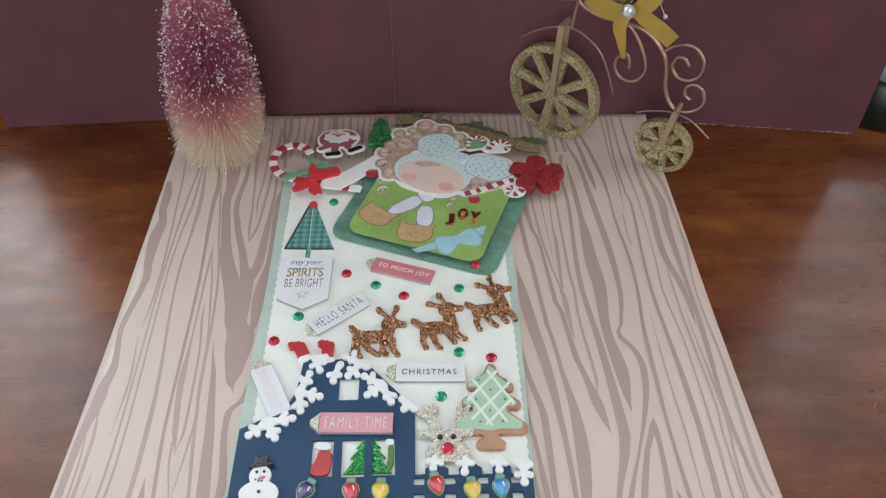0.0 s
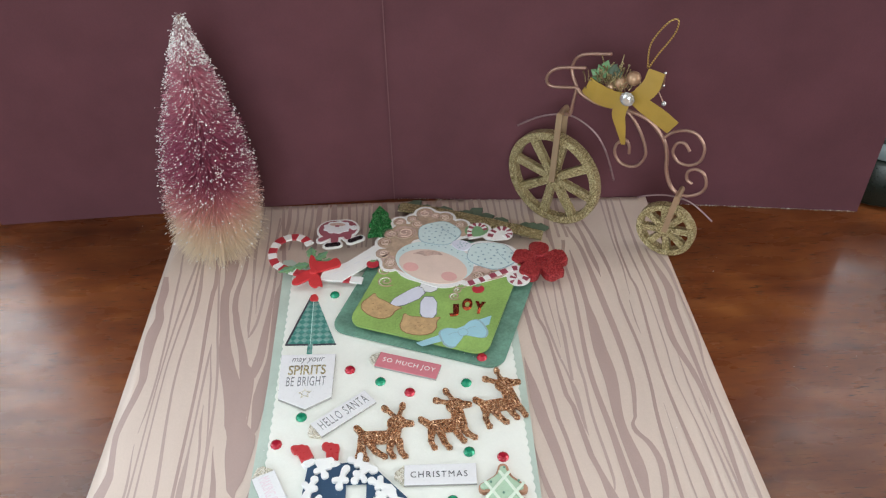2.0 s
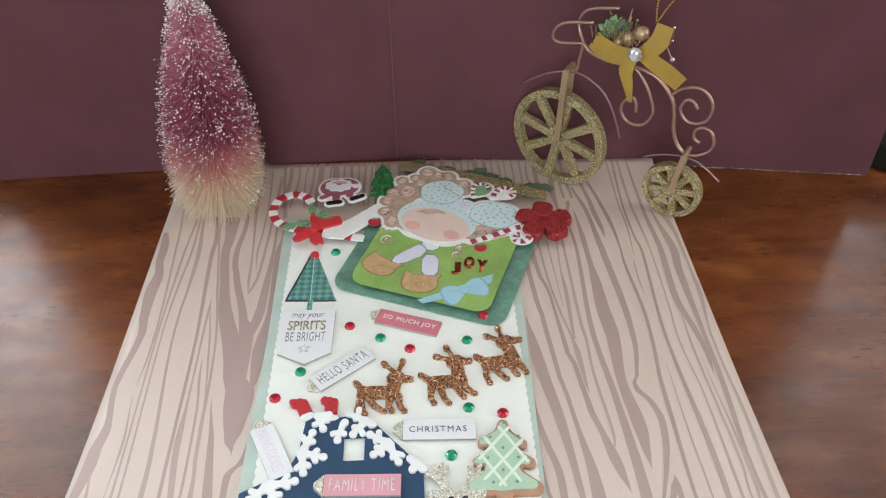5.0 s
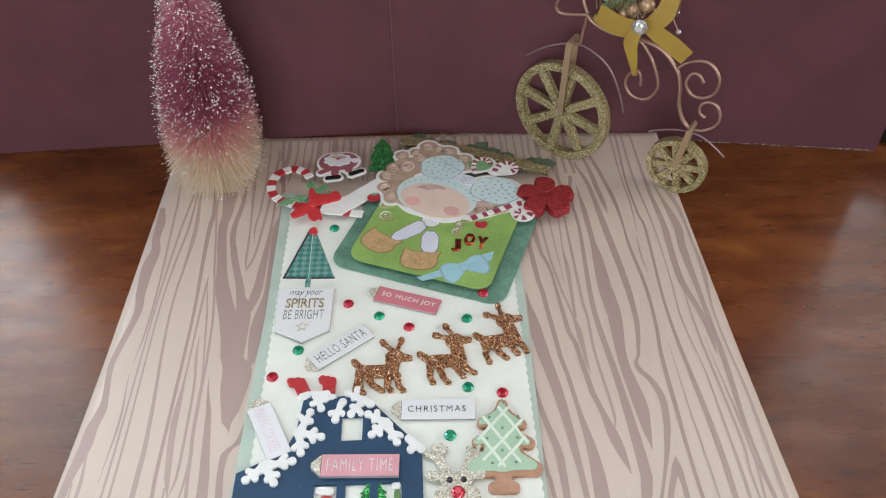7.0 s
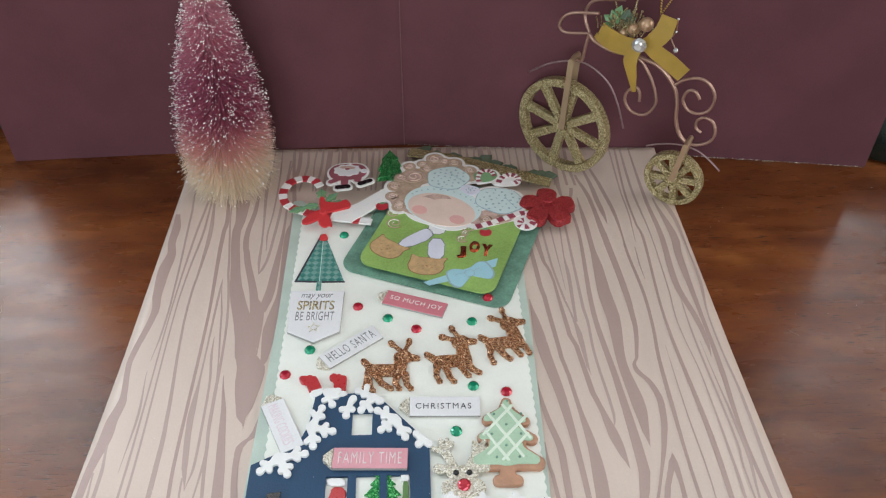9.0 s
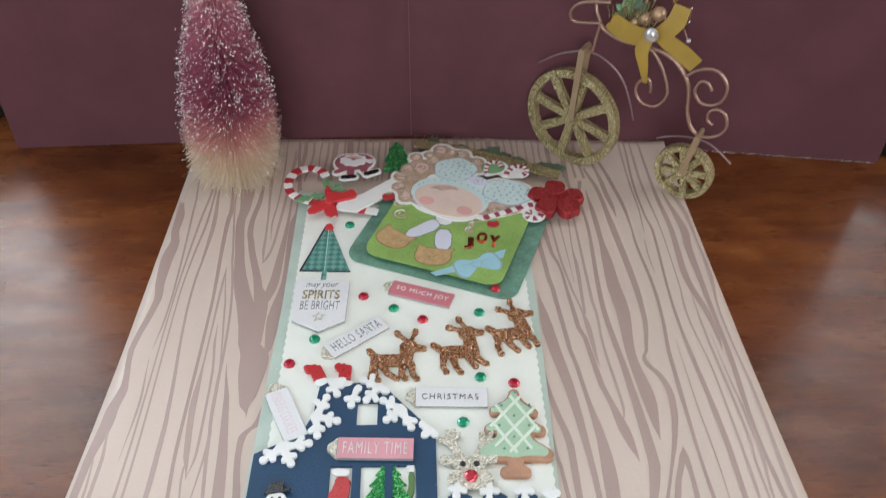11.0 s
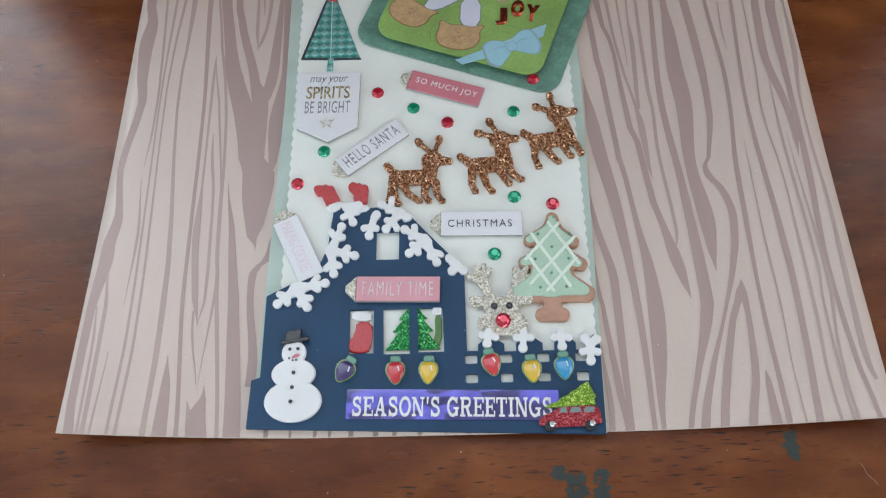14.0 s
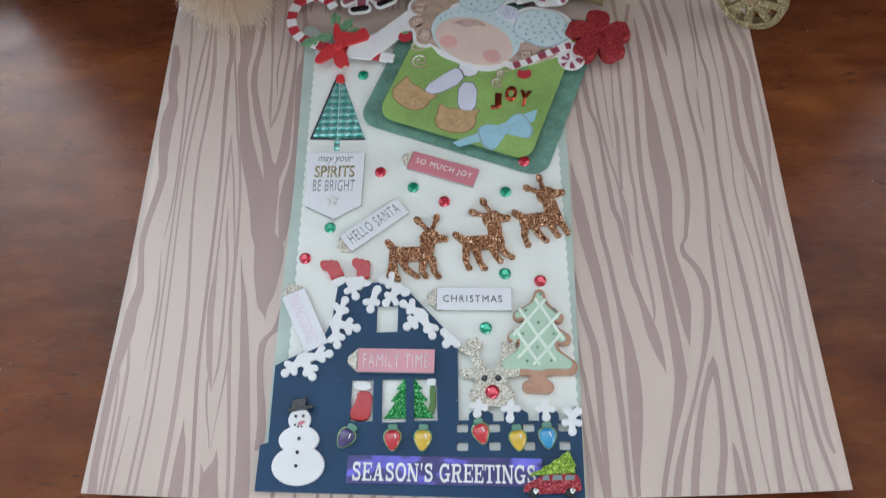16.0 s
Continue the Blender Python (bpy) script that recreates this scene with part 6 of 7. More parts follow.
# the sticker's print is kept to plain patches of its colours
PRINT = [(-51.8, 268.2, 8.6, -44.8, 268.8, 8.2), (-58.5, 258.3, 1.8, -53.5, 261.3, 1.8), (-50.1, 260.4, 2.4, -50.1, 256.4, 2.2), (-54.0, 252.6, 1.8, -48.0, 253.4, 1.9), (-42.1, 262.9, 2.4, -42.1, 259.9, 2.2), (-40.2, 256.0, 1.8, -34.4, 259.0, 1.7), (-38.6, 269.0, 2.2, -38.6, 269.0, 2.2)]
sticker = part("sticker", puffed(bmesh.new(), place(merged([(r[0], r[1], r[2] + 1.3, r[3], r[4], r[5] + 1.3) for r in PRINT], 0.6)), 0.0066, 0.0076, 0.0002), M_WHITE, card, "small die-cut paper sticker with a white border")
for k, rod_ in enumerate(PRINT):
    part("patch", plate(bmesh.new(), place(merged([rod_], 0.1)), 0.0075, 0.0077 + 0.00004 * k, 0), (M_SUIT, M_SUIT, M_SUIT, M_BLACK, M_SUIT, M_BLACK, M_LILAC)[k], sticker)
tuft = [(8.4 * math.cos(q) * (1 + 0.07 * math.cos(9 * q)), 6.0 * math.sin(q) * (1 + 0.07 * math.cos(9 * q))) for q in (2 * math.pi * i / 72 for i in range(72))]
part("patch", plate(bmesh.new(), place(tuft, -49.0, 269.9), 0.0077, 0.00806, 0), M_LILAC, sticker)
part("patch", plate(bmesh.new(), place(ellipse(5.0, 1.7, 20), -49.0, 272.5, -6), 0.0080, 0.00812, 0), M_ROSEHAIR, sticker)
part("patch", plate(bmesh.new(), place(ellipse(1.5, 1.0, 14), -49.0, 270.9), 0.0080, 0.00816, 0), M_SUIT, sticker)
for x, y, a in ((-63, 242, 95), (-64, 235, 190), (-57, 236, 15), (-72, 233, 200), (-60, 239, 50)):
    hol = [(0, -0.6), (2, -2.6), (3.2, -1.5), (5.2, -3), (6.4, -1.4), (9.5, 0), (6.4, 1.4), (5.2, 3), (3.2, 1.5), (2, 2.6), (0, 0.6)]
    leaf = part("holly_leaf", plate(bmesh.new(), place(hol, x, y, a, 1.05), 0.0070, 0.0080 + 0.0001 * (x % 3), 0.0003), M_LEAF, card, "pale green paper holly leaf")
    part("vein", plate(bmesh.new(), place(capsule(1, 0, 8.4, 0, 0.22), x, y, a, 1.05), 0.0078, 0.0084, 0), M_TEALPAPER, leaf)
bow = None
for pts, h in (([(-72.6, 220), (-69.2, 224.8), (-63.8, 229.5), (-59.9, 230.3), (-57.9, 226.1), (-62.4, 221.0), (-68.5, 216.6), (-72, 217)], 0.0104), ([(-62.9, 237.5), (-59.7, 236.5), (-51.9, 234.5), (-50.4, 238.0), (-46.8, 238.9), (-44.1, 231.9), (-49.9, 229.7), (-57.4, 227.0), (-62.0, 225.3)], 0.0107), ([(-61.4, 227), (-57.0, 225.5), (-53.8, 213.4), (-56.9, 215.6), (-58.3, 212.8), (-62.2, 216.0), (-63.3, 221.4)], 0.0101), ([(-63.5, 244.4), (-60.5, 241), (-59.0, 230.3), (-62.9, 230.0), (-64.2, 238.4)], 0.0098)):
    piece = part("red_bow" if bow is None else "bow_loop", plate(bmesh.new(), place(rounded(pts, 1)), 0.0078, h - 0.0014, 0.0005, 3), M_REDFELT, bow or card, "red fabric ribbon bow" if bow is None else "")
    bow = bow or piece
part("bow_knot", plate(bmesh.new(), place(ellipse(2.4, 2.8, 16), -60.6, 227.4), 0.0080, 0.0099, 0.0009, 4), M_REDFELT, bow)

# ---- bottle-brush tree ----
TX, TY = -0.1185, 0.268
tree = tagged(group_at("bottle_brush_tree", TX, TY), "pink and cream bottle-brush tree with silver glitter", "decoration")
PROFILE = [(0.0, 0.019), (0.006, 0.024), (0.018, 0.0280), (0.036, 0.0290), (0.058, 0.0270), (0.082, 0.0232), (0.100, 0.0182), (0.119, 0.0128), (0.141, 0.0048), (0.151, 0.0015)]


def tree_radius(h):
    for (a, ra), (b, rb) in zip(PROFILE, PROFILE[1:]):
        if h <= b:
            return ra + (rb - ra) * (h - a) / (b - a)
    return PROFILE[-1][1]


def axis_at(h):
    return Vector((TX - 0.003 + 0.033 * h, TY + 0.01 * h, 0.984 * h))


part("stem", tube(bmesh.new(), [axis_at(h) for h in (0.0, 0.05, 0.1, 0.151)], 0.0011, 8), M_WIRE, tree, "twisted wire stem")
rnd = random.Random(3)
verts, faces, bits_v, bits_f = [], [], [], []
for i in range(26000):
    h = 0.151 * (1 - rnd.random() ** 0.62)
    foot = max(0.0, 1 - h / 0.022)
    R = tree_radius(h) * rnd.uniform(0.86, 1.04) * (rnd.uniform(0.5, 1.0) if rnd.random() < 0.35 else 1.0) * (1 + foot * rnd.uniform(-0.15, 0.2))
    q = rnd.uniform(0, 2 * math.pi)
    out = Vector((math.cos(q), math.sin(q), 0))
    root = axis_at(min(0.149, max(0.003, h + (0.010 if h < 0.03 else -0.25 * R + 0.004 * rnd.random()))))
    stray = 0.0007 + 0.0030 * foot
    tip = axis_at(h) + out * R + Vector((rnd.gauss(0, stray), rnd.gauss(0, stray), rnd.gauss(0, 0.0012) - 0.004 * foot * rnd.random()))
    tip.z = max(0.0006, tip.z)
    mid = (root + tip) / 2 + Vector((0, 0, 0.0012 + 0.05 * R + 0.003 * foot))
    side = (tip - root).cross(Vector((rnd.gauss(0, 1), rnd.gauss(0, 1), rnd.gauss(0, 1)))).normalized() * rnd.uniform(0.00009, 0.00018)
    k = len(verts)
    verts += [root - side, root + side, mid + side, mid - side, tip + side * 0.5, tip - side * 0.5]
    faces += [(k, k + 1, k + 2, k + 3), (k + 3, k + 2, k + 4, k + 5)]
    # glitter clings in clumps, thickest towards the top
    clump = noise.noise((tip - Vector((TX, TY, 0))) * 130)
    share = 0.04 if h < 0.026 else 0.11 if h < 0.05 else 0.20 if h < 0.125 else 0.70
    if rnd.random() < share * (1.0 + 1.5 * clump):
        c = tip + out * 0.0004
        run = (tip - mid).normalized()
        e, w_ = rnd.uniform(0.0005, 0.0012), rnd.uniform(0.00028, 0.00062)
        ax = Vector((rnd.gauss(0, 1), rnd.gauss(0, 1), rnd.gauss(0, 1))).normalized()
        third = run.cross(ax).normalized()
        k = len(bits_v)
        bits_v += [c - run * e, c + third * w_ + ax * w_ * 0.4, c - third * w_ + ax * w_ * 0.4, c + run * e * 0.4 - ax * w_]
        bits_f += [(k, k + 1, k + 2), (k, k + 2, k + 3), (k + 1, k + 3, k + 2), (k, k + 3, k + 1)]
for name, v, f, mat_, lab in (("bristles", verts, faces, M_BRISTLE, "dyed bristles, cream below and plum above"), ("glitter", bits_v, bits_f, M_SILVERBIT, "silver glitter on the bristle tips")):
    me = bpy.data.meshes.new(name)
    me.from_pydata([tuple(p) for p in v], [], f)
    me.materials.append(mat_)
    tagged(link(new(name, me), tree, Matrix.Identity(4)), lab, kind="stuff")

# ---- penny-farthing ornament ----
CX, CY, UX, UY = 0.091, 0.2775, 0.854, -0.520
bike = tagged(group_at("bicycle_ornament", CX, CY), "gold glitter toy bicycle of curled wire with mustard bow", "decoration")


def bike_point(s_, z, off=0.0):
    """A place on the bicycle: millimetres along it, up, and sideways away from the viewer."""
    return Vector((CX + (UX * s_ - UY * off) / 1000, CY + (UY * s_ + UX * off) / 1000, z / 1000))


W = bike_point


def wheel(cs, cz, R, inner, thick, name, label, turn, hub_r, spoke_w, steer=0.0):
    mid, way = bike_point(cs, 0), Vector((UX * math.cos(radians(steer)) - UY * math.sin(radians(steer)), UX * math.sin(radians(steer)) + UY * math.cos(radians(steer)), 0))

    def W(s_, z, off=0.0):
        return mid + way * ((s_ - cs) / 1000) + Vector((-way.y, way.x, 0)) * (off / 1000) + Vector((0, 0, z / 1000))

    def ring(bm, ra, rb, t, n):
        loops = [[bm.verts.new(W(cs + r * math.cos(2 * math.pi * k / n), cz + r * math.sin(2 * math.pi * k / n), o)) for k in range(n)] for r, o in ((ra, -t / 2), (ra + 0.3, -t / 2 - 0.3), (rb - 0.3, -t / 2 - 0.3), (rb, -t / 2), (rb, t / 2), (ra, t / 2))]
        for a, b in zip(loops, loops[1:] + loops[:1]):
            for k in range(n):
                bm.faces.new((a[k], a[(k + 1) % n], b[(k + 1) % n], b[k]))
        bmesh.ops.recalc_face_normals(bm, faces=bm.faces)
        return bm
    w = part(name, ring(bmesh.new(), inner, R, thick, 48), G_GOLD, bike, label)
    for i in range(8):
        a = radians(turn + 45 * i)
        c, s_ = math.cos(a), math.sin(a)
        bm = bmesh.new()
        ra, rb, hw, ht = hub_r * 0.6, inner + 0.6, spoke_w / 2, thick * 0.36
        vs = [bm.verts.new(W(cs + r * c - q * s_, cz + r * s_ + q * c, o)) for o in (-ht, ht) for r, q in ((ra, -hw), (rb, -hw * 1.15), (rb, hw * 1.15), (ra, hw))]
        for f in ((0, 1, 2, 3), (7, 6, 5, 4), (0, 4, 5, 1), (1, 5, 6, 2), (2, 6, 7, 3), (3, 7, 4, 0)):
            bm.faces.new([vs[k] for k in f])
        bmesh.ops.recalc_face_normals(bm, faces=bm.faces)
        bmesh.ops.bevel(bm, geom=list(bm.edges), offset=0.0003, segments=1, affect="EDGES")
        part("spoke", bm, G_GOLD, w)
    bm = bmesh.new()
    a = [bm.verts.new(W(cs + hub_r * math.cos(2 * math.pi * k / 16), cz + hub_r * math.sin(2 * math.pi * k / 16), -thick * 0.45)) for k in range(16)]
    b = [bm.verts.new(W(cs + hub_r * math.cos(2 * math.pi * k / 16), cz + hub_r * math.sin(2 * math.pi * k / 16), thick * 0.45)) for k in range(16)]
    bm.faces.new(a)
    bm.faces.new(b[::-1])
    for k in range(16):
        bm.faces.new((a[k], b[k], b[(k + 1) % 16], a[(k + 1) % 16]))
    bmesh.ops.recalc_face_normals(bm, faces=bm.faces)
    part("hub", bm, G_GOLD, w)


wheel(-5.0, 32.4, 31.6, 26.6, 5.2, "front_wheel", "large spoked wheel coated in gold glitter", 35, 5.0, 5.0, -9)
wheel(68.2, 18.4, 17.6, 14.0, 5.2, "rear_wheel", "small spoked wheel coated in gold glitter", 11, 3.6, 3.9, -3)


def strap(name, pts, width, off, thick=1.0):
    """A flat strip of metal seen edge-on to the wheel's side."""
    bm = bmesh.new()
    rows = []
    for i, (s_, z) in enumerate(pts):
        a, b = pts[max(i - 1, 0)], pts[min(i + 1, len(pts) - 1)]
        d = Vector((b[0] - a[0], b[1] - a[1])).normalized()
        rows.append([bm.verts.new(W(s_ + k * d.y * width / 2, z - k * d.x * width / 2, o)) for k, o in ((-1, off - thick / 2), (1, off - thick / 2), (1, off + thick / 2), (-1, off + thick / 2))])
    for a, b in zip(rows, rows[1:]):
        for k in range(4):
            bm.faces.new((a[k], a[(k + 1) % 4], b[(k + 1) % 4], b[k]))
    bm.faces.new(rows[0][::-1])
    bm.faces.new(rows[-1])
    bmesh.ops.recalc_face_normals(bm, faces=bm.faces)
    return part(name, bm, M_FORK, bike, "gold painted fork strap")


for off in (-5.2, 5.2):
    strap("fork", [(-2.9, 79.3), (-3.6, 56), (-4.3, 32.6)], 3.6, off)
    strap("fork", [(71.8, 45.6), (70.0, 33), (68.2, 19.5)], 3.2, off)
part("fork_bridge", tube(bmesh.new(), [W(-2.9, 79.2, -5.6), W(-2.9, 79.8, 0), W(-2.9, 79.2, 5.6)], 0.0018, 8), M_FORK, bike)
part("fork_bridge", tube(bmesh.new(), [W(71.8, 45.4, -5.6), W(71.8, 45.8, 0), W(71.8, 45.4, 5.6)], 0.0015, 8), M_FORK, bike)


def rod(name, pts, r, off=0.0, material=None, label=""):
    line = smooth_line([(p[0], p[1], p[2] if len(p) > 2 else off) for p in pts], 8)
    return part(name, tube(bmesh.new(), [W(p.x, p.y, p.z) for p in line], r / 1000, 8), material or M_WIRE, bike, label, smooth=True)


rod("stem", [(-3.2, 78.4), (1.4, 78.6), (2.6, 87), (4.0, 96.4)], 1.0, label="rose gold wire stem")
rod("handlebar", [(9.3, 111, -3), (-7, 107.2, -3), (-13.2, 100.5, -3), (-10.5, 94.8, -2), (4.2, 96.4, 0)], 0.95)
rod("handlebar", [(20.8, 119.2, 3), (4.2, 115, 3), (-0.8, 108, 3), (0.2, 102, 2), (4.0, 97, 0)], 0.95)
rod("frame_tube", [(4.0, 96), (8, 92.5), (18.4, 89.4), (35, 89.6), (47.7, 86.3), (57.2, 77), (60.5, 68), (62, 57.5), (66, 48.5), (72.2, 43.6)], 1.15)
rod("scroll", [(34, 89), (38, 86), (44.4, 77), (48.7, 65.6), (46, 57.5), (41, 54.4), (34.5, 55.6), (30.8, 61), (31.4, 67), (36, 71), (38.6, 67.5), (39.2, 62.6)], 0.88)
rod("scroll", [(56.8, 78), (61.8, 83.2), (69, 86), (75, 84.6), (79.8, 78), (79, 69.5), (74, 65.2), (67.5, 65.4), (63.4, 70.8), (65, 77), (69, 77.8), (72.4, 73.8)], 0.88)
rod("scroll", [(66, 48.8), (70, 45.2), (76, 44.8), (82.7, 49), (85, 55), (82.6, 61.8), (77.6, 63.6), (73.8, 60.8), (74, 55.8), (77.4, 53.6)], 0.88)
rod("mudguard", [(-31.1, 62.3), (-20.4, 70.1), (-11.7, 74.6), (-4.0, 76.9), (4.0, 77.5), (13.0, 73.9), (20.6, 67.7), (27.0, 57.0), (32.7, 42.1)], 0.55, 0, M_GUARD, "thin bent wire mudguard")
rod("mudguard", [(48.3, 34.9), (53.7, 37.8), (61.7, 40.8), (69.7, 42.2), (78.1, 41.4), (85.2, 37.8), (92.8, 32.3)], 0.5, 0, M_GUARD, "thin bent wire mudguard")
rod("hanging_loop", [(42.0, 117), (41.2, 124.6), (41.7, 131.1), (44.8, 137.9), (49.1, 144.2), (52.8, 146.4), (53.9, 143.7), (52.9, 138.7), (50.1, 132.8), (46.2, 125.7), (42.6, 117.5)], 0.45, 0, M_TWINE, "twisted gold thread loop")


def band(name, centre, widths, offs, label=""):
    """A satin ribbon strip along the bicycle's side plane, bulging sideways."""
    bm = bmesh.new()
    line = smooth_line([(a, b, o) for (a, b), o in zip(centre, offs)], 6)
    n, rows = len(line), []
    for i, p in enumerate(line):
        d = line[min(i + 1, n - 1)] - line[max(i - 1, 0)]
        d = Vector((d.x, d.y)).normalized()
        t = i / (n - 1) * (len(widths) - 1)
        k = min(int(t), len(widths) - 2)
        w = widths[k] + (widths[k + 1] - widths[k]) * (t - k)
        rows.append([bm.verts.new(W(p.x - d.y * w * q, p.y + d.x * w * q, p.z + o)) for q, o in ((-0.5, 0), (0.5, 0), (0.5, 0.35), (-0.5, 0.35))])
    for a, b in zip(rows, rows[1:]):
        for k in range(4):
            bm.faces.new((a[k], a[(k + 1) % 4], b[(k + 1) % 4], b[k]))
    bm.faces.new(rows[0][::-1])
    bm.faces.new(rows[-1])
    bmesh.ops.recalc_face_normals(bm, faces=bm.faces)
    return part(name, bm, M_RIBBON, bike, label)


ribbon = band("ribbon_bow", [(11.0, 101.6), (18, 99.4), (26, 97.2), (34, 99.6)], [11.2, 11.8, 11.6, 6], [-4.5, -6.5, -5.5, -5], "mustard satin ribbon bow")
band("ribbon_back", [(8.6, 98.0), (16, 95.0), (24, 92.6), (33, 97)], [3, 4, 4, 3], [-3.0, -3.6, -3.5, -4], "back of the satin ribbon")
band("ribbon_loop", [(36.6, 100.6), (42, 103.6), (46.4, 109.6), (48.0, 118.2)], [5, 9.5, 10, 9.0], [-5, -6.2, -5.4, -4], "mustard satin ribbon loop")
band("ribbon_tail", [(36.6, 100.2), (44, 98.2), (53, 93.6), (61.8, 88.2)], [5, 9, 10, 9.4], [-5.4, -6, -5.5, -5], "mustard satin ribbon tail")
band("ribbon_tail", [(34.0, 98.0), (31.6, 90), (33.8, 81), (36.0, 70)], [6, 8, 5.6, 2.4], [-5.8, -6.5, -6, -4], "mustard satin ribbon tail")
gemk = link(new("jewel", gem_mesh("jewel", 0.0042, M_CLEAR, 10)), bike, Matrix.Translation(W(35.4, 100.4, -7.0)) @ Vector((-UY, UX, 0)).to_track_quat("-Z", "Y").to_matrix().to_4x4())
tagged(gemk, "clear faceted jewel on the bow")
for s_, z, r in ((23.9, 102.8, 2.9), (29.5, 106.2, 3.5), (35.9, 110.4, 4.0)):
    bm = bmesh.new()
    bmesh.ops.create_icosphere(bm, subdivisions=3, radius=r / 1000, matrix=Matrix.Translation(W(s_, z, -2)))
    part("berry", bm, M_BERRY, bike, "gold-pink berry", smooth=True)
rnd = random.Random(8)
for s_, z, a, k in ((19, 109, 80, 1.0), (18, 108, 165, 0.8), (20, 107, 125, 0.95), (22, 110, 60, 0.85), (24, 108, 40, 0.8), (18, 105, 178, 0.7), (27, 109, 100, 0.7)):
    bm = bmesh.new()
    prof = [(0, -0.6), (2, -2.2), (3.4, -1.4), (5.4, -2.6), (8.6, 0), (5.4, 2.6), (3.4, 1.4), (2, 2.2), (0, 0.6)]
    c, q = math.cos(radians(a)) * k, math.sin(radians(a)) * k
    front, back_ = [bm.verts.new(W(s_ + c * x - q * y, z + q * x + c * y, -1.5 - abs(y) * 0.4)) for x, y in prof], [bm.verts.new(W(s_ + c * x - q * y, z + q * x + c * y, -0.9 - abs(y) * 0.4)) for x, y in prof]
    bm.faces.new(front)
    bm.faces.new(back_[::-1])
    for i in range(len(prof)):
        j = (i + 1) % len(prof)
        bm.faces.new((front[i], back_[i], back_[j], front[j]))
    bmesh.ops.recalc_face_normals(bm, faces=bm.faces)
    part("leaf", bm, M_DULLLEAF if s_ > 21 else M_LEAF, bike, "green fabric leaf")
bm = bmesh.new()
for i in range(110):
    a = W(24 + rnd.gauss(0, 6), 104 + rnd.gauss(0, 3), -1 + rnd.gauss(0, 2))
    b = a + Vector((rnd.gauss(0, 0.002), rnd.gauss(0, 0.002), rnd.uniform(0.002, 0.0085)))
    if i % 2:
        bmesh.ops.create_icosphere(bm, subdivisions=1, radius=rnd.uniform(0.0004, 0.0008), matrix=Matrix.Translation(b))
    tube(bm, [a, (a + b) / 2 + Vector((0.0003, 0, 0)), b], 0.00035, 4)
tagged(part("gold_sprig", bm, G_GOLD, bike, "gold glitter sprigs"), kind="stuff")
for s_, z, r in ((53.7, 98.7, 1.5), (51.9, 109.1, 0.8), (51.7, 116.3, 0.8)):
    bm = bmesh.new()
    bmesh.ops.create_icosphere(bm, subdivisions=2, radius=r / 1000, matrix=Matrix.Translation(W(s_, z, 0)))
    part("bead", bm, M_CLEAR, bike, "clear bead", smooth=True)
part("bead_wire", tube(bmesh.new(), [W(53.5, 99, 0), W(49.8, 105, 0), W(51.9, 109, 0), W(51.7, 116, 0)], 0.0004, 6), M_WIRE, bike)

# ---- small things beyond the board ----


def turned(name, x, y, profile, mat_, parent=None, label="", n=32):
    bm = bmesh.new()
    rings = [[bm.verts.new((x + r * math.cos(2 * math.pi * k / n), y + r * math.sin(2 * math.pi * k / n), z)) for k in range(n)] for r, z in profile]
    for a, b in zip(rings, rings[1:]):
        for k in range(n):
            bm.faces.new((a[k], a[(k + 1) % n], b[(k + 1) % n], b[k]))
    bm.faces.new(rings[0][::-1])
    bm.faces.new(rings[-1])
    return part(name, bm, mat_, parent, label, smooth=True)


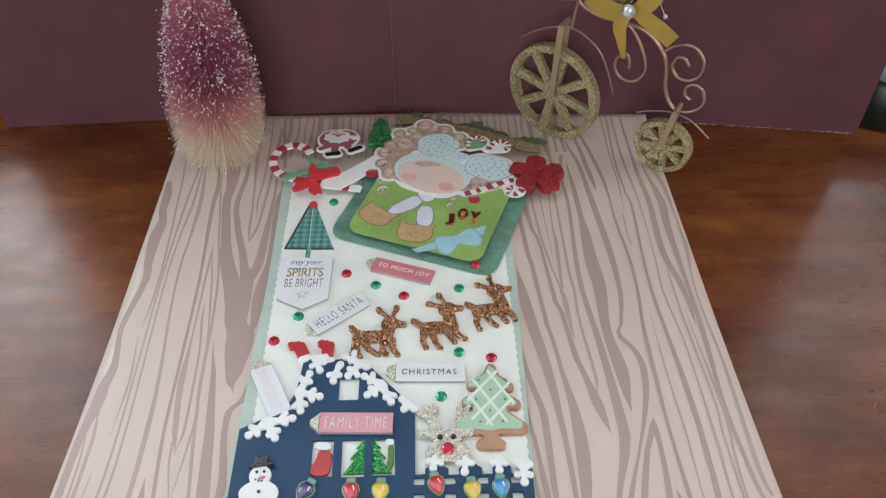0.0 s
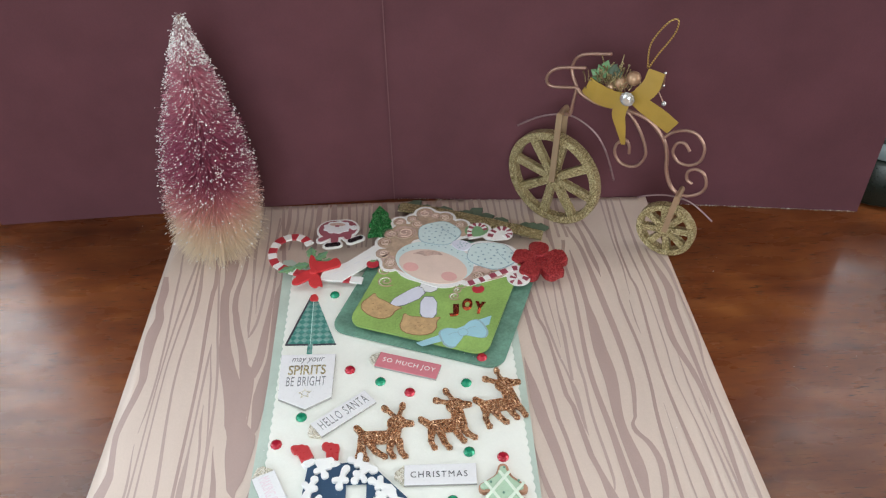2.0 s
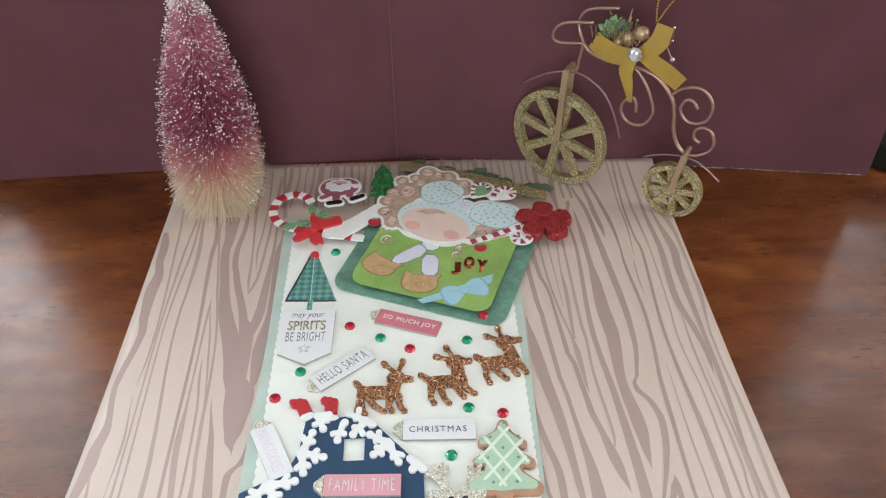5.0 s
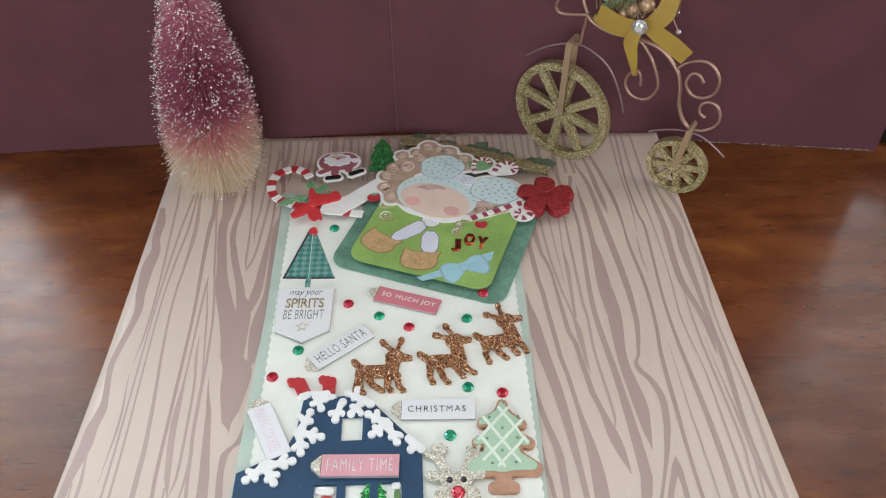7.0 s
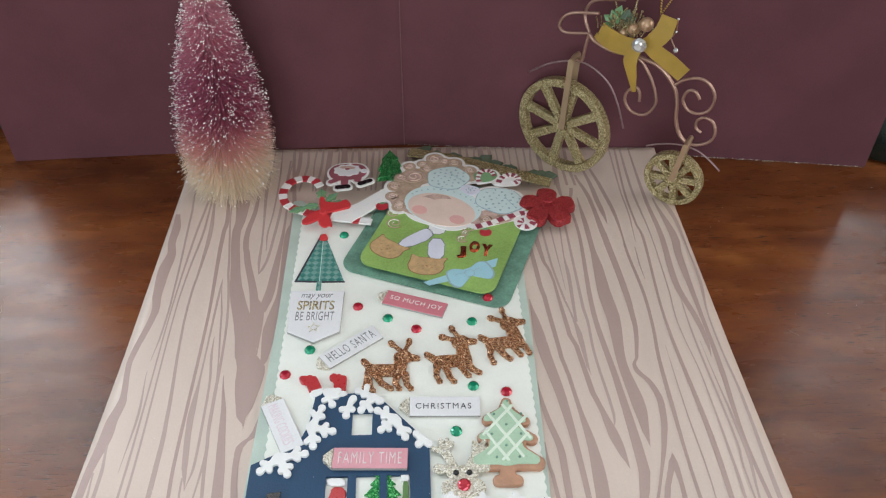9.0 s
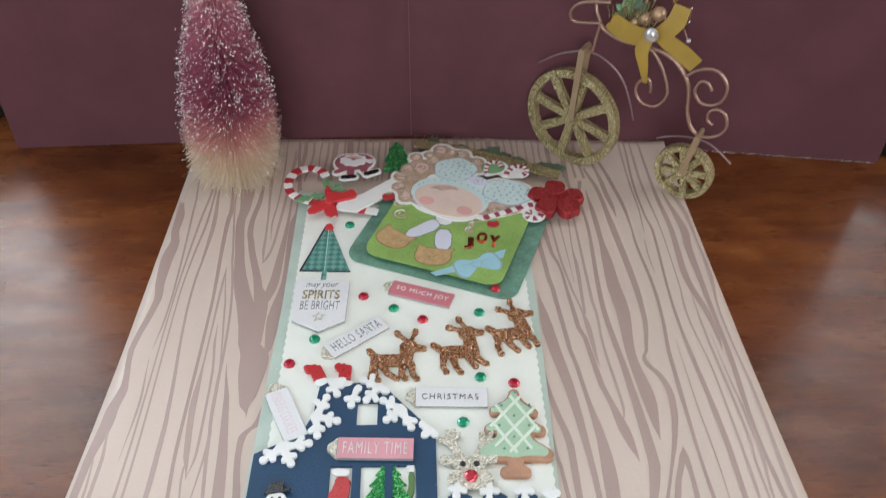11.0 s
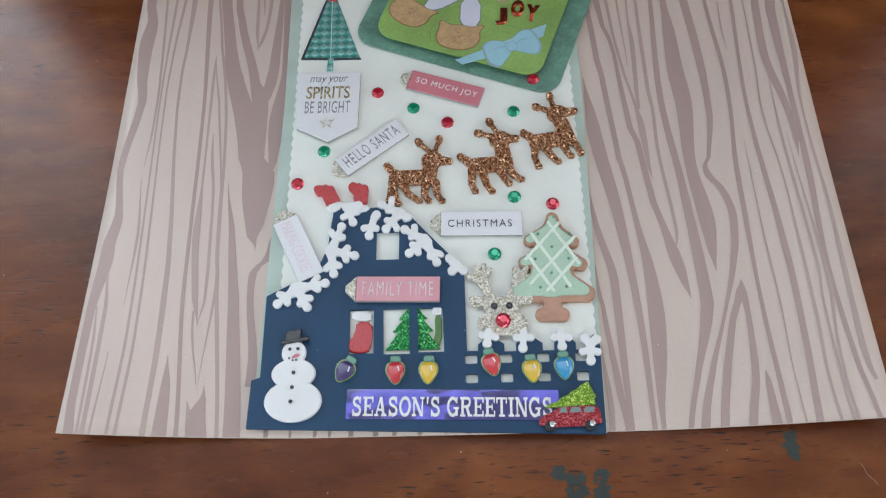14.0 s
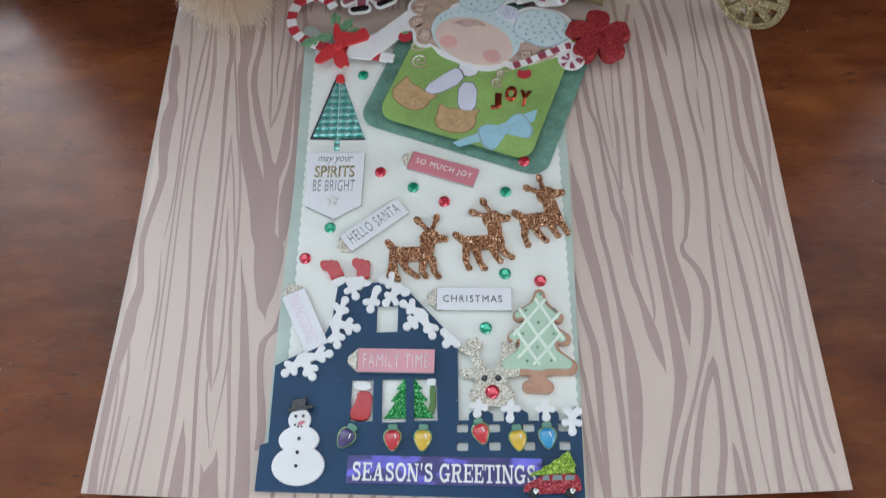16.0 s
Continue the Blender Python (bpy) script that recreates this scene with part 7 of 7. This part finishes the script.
pot = tagged(group_at("jar", 0.311, 0.306), "dark green jar with a pale lid, on the table", "jar")
turned("body", 0.311, 0.306, [(0.028, 0.0), (0.032, 0.003), (0.033, 0.032), (0.030, 0.035)], M_DARKTIN, pot)
turned("lid", 0.311, 0.306, [(0.0305, 0.035), (0.0315, 0.036), (0.0310, 0.042), (0.0285, 0.046)], M_LID, pot, "pale grey lid")
turned("rim", 0.311, 0.306, [(0.0290, 0.0455), (0.0295, 0.0465), (0.027, 0.048), (0.020, 0.049)], M_DARKTIN, pot, "dark rim of the lid")
bottle = tagged(group_at("bottle", 0.346, 0.366), "pink plastic bottle on the table", "bottle")
turned("body", 0.346, 0.366, [(0.017, 0.0), (0.019, 0.002), (0.022, 0.05), (0.023, 0.07), (0.014, 0.08), (0.012, 0.10), (0.011, 0.101)], M_BLUSH, bottle)
turned("tin", -0.318, 0.352, [(0.030, 0.0), (0.032, 0.002), (0.032, 0.07), (0.030, 0.072)], M_DARKTIN, None)
tagged(bpy.data.objects["tin"], "dark green tin on the table", "tin")

# ---- loose glitter ----
rnd = random.Random(21)
bm = bmesh.new()
for i in range(170):
    if i % 3:
        x, y, z = rnd.uniform(-0.30, 0.30), rnd.uniform(-0.06, 0.29), 0.0001
        if abs(x) < 0.158 and y > 0:
            continue
    else:
        x, y = rnd.gauss(-0.02, 0.07), rnd.uniform(0.02, 0.24)
        if abs(x) > 0.14:
            continue
        z = 0.0045 if -0.08 < x < 0.05 else 0.0007 + paper_lift(x, y)
    e, a = rnd.uniform(0.00012, 0.00032), rnd.uniform(0, 6.28)
    vs = [bm.verts.new((x + e * math.cos(a + k * 2.09), y + e * math.sin(a + k * 2.09), z + 0.0001 * k)) for k in range(3)]
    top = bm.verts.new((x, y, z + e))
    bm.faces.new(vs)
    for k in range(3):
        bm.faces.new((vs[k], vs[(k + 1) % 3], top))
thing("loose_glitter", bm, M_SILVERBIT, "loose silver glitter specks scattered on table and card", "glitter", "stuff")
bm = bmesh.new()
for x, y, a, n_ in ((-0.226, 0.158, 100, 14), (-0.216, 0.021, 80, 9), (-0.205, 0.028, 95, 8), (0.142, -0.018, 120, 10), (0.21, 0.06, 70, 9), (0.19, 0.13, 130, 7)):
    c, q = math.cos(radians(a)), math.sin(radians(a))
    line = [Vector((x + c * 0.001 * k + 0.0004 * math.sin(k), y + q * 0.001 * k, 0.00002)) for k in range(n_)]
    tube(bm, line, 0.00012, 4)
tagged(part("scratches", bm, M_SCRATCH, table, "pale scratches in the varnish"), kind="stuff")
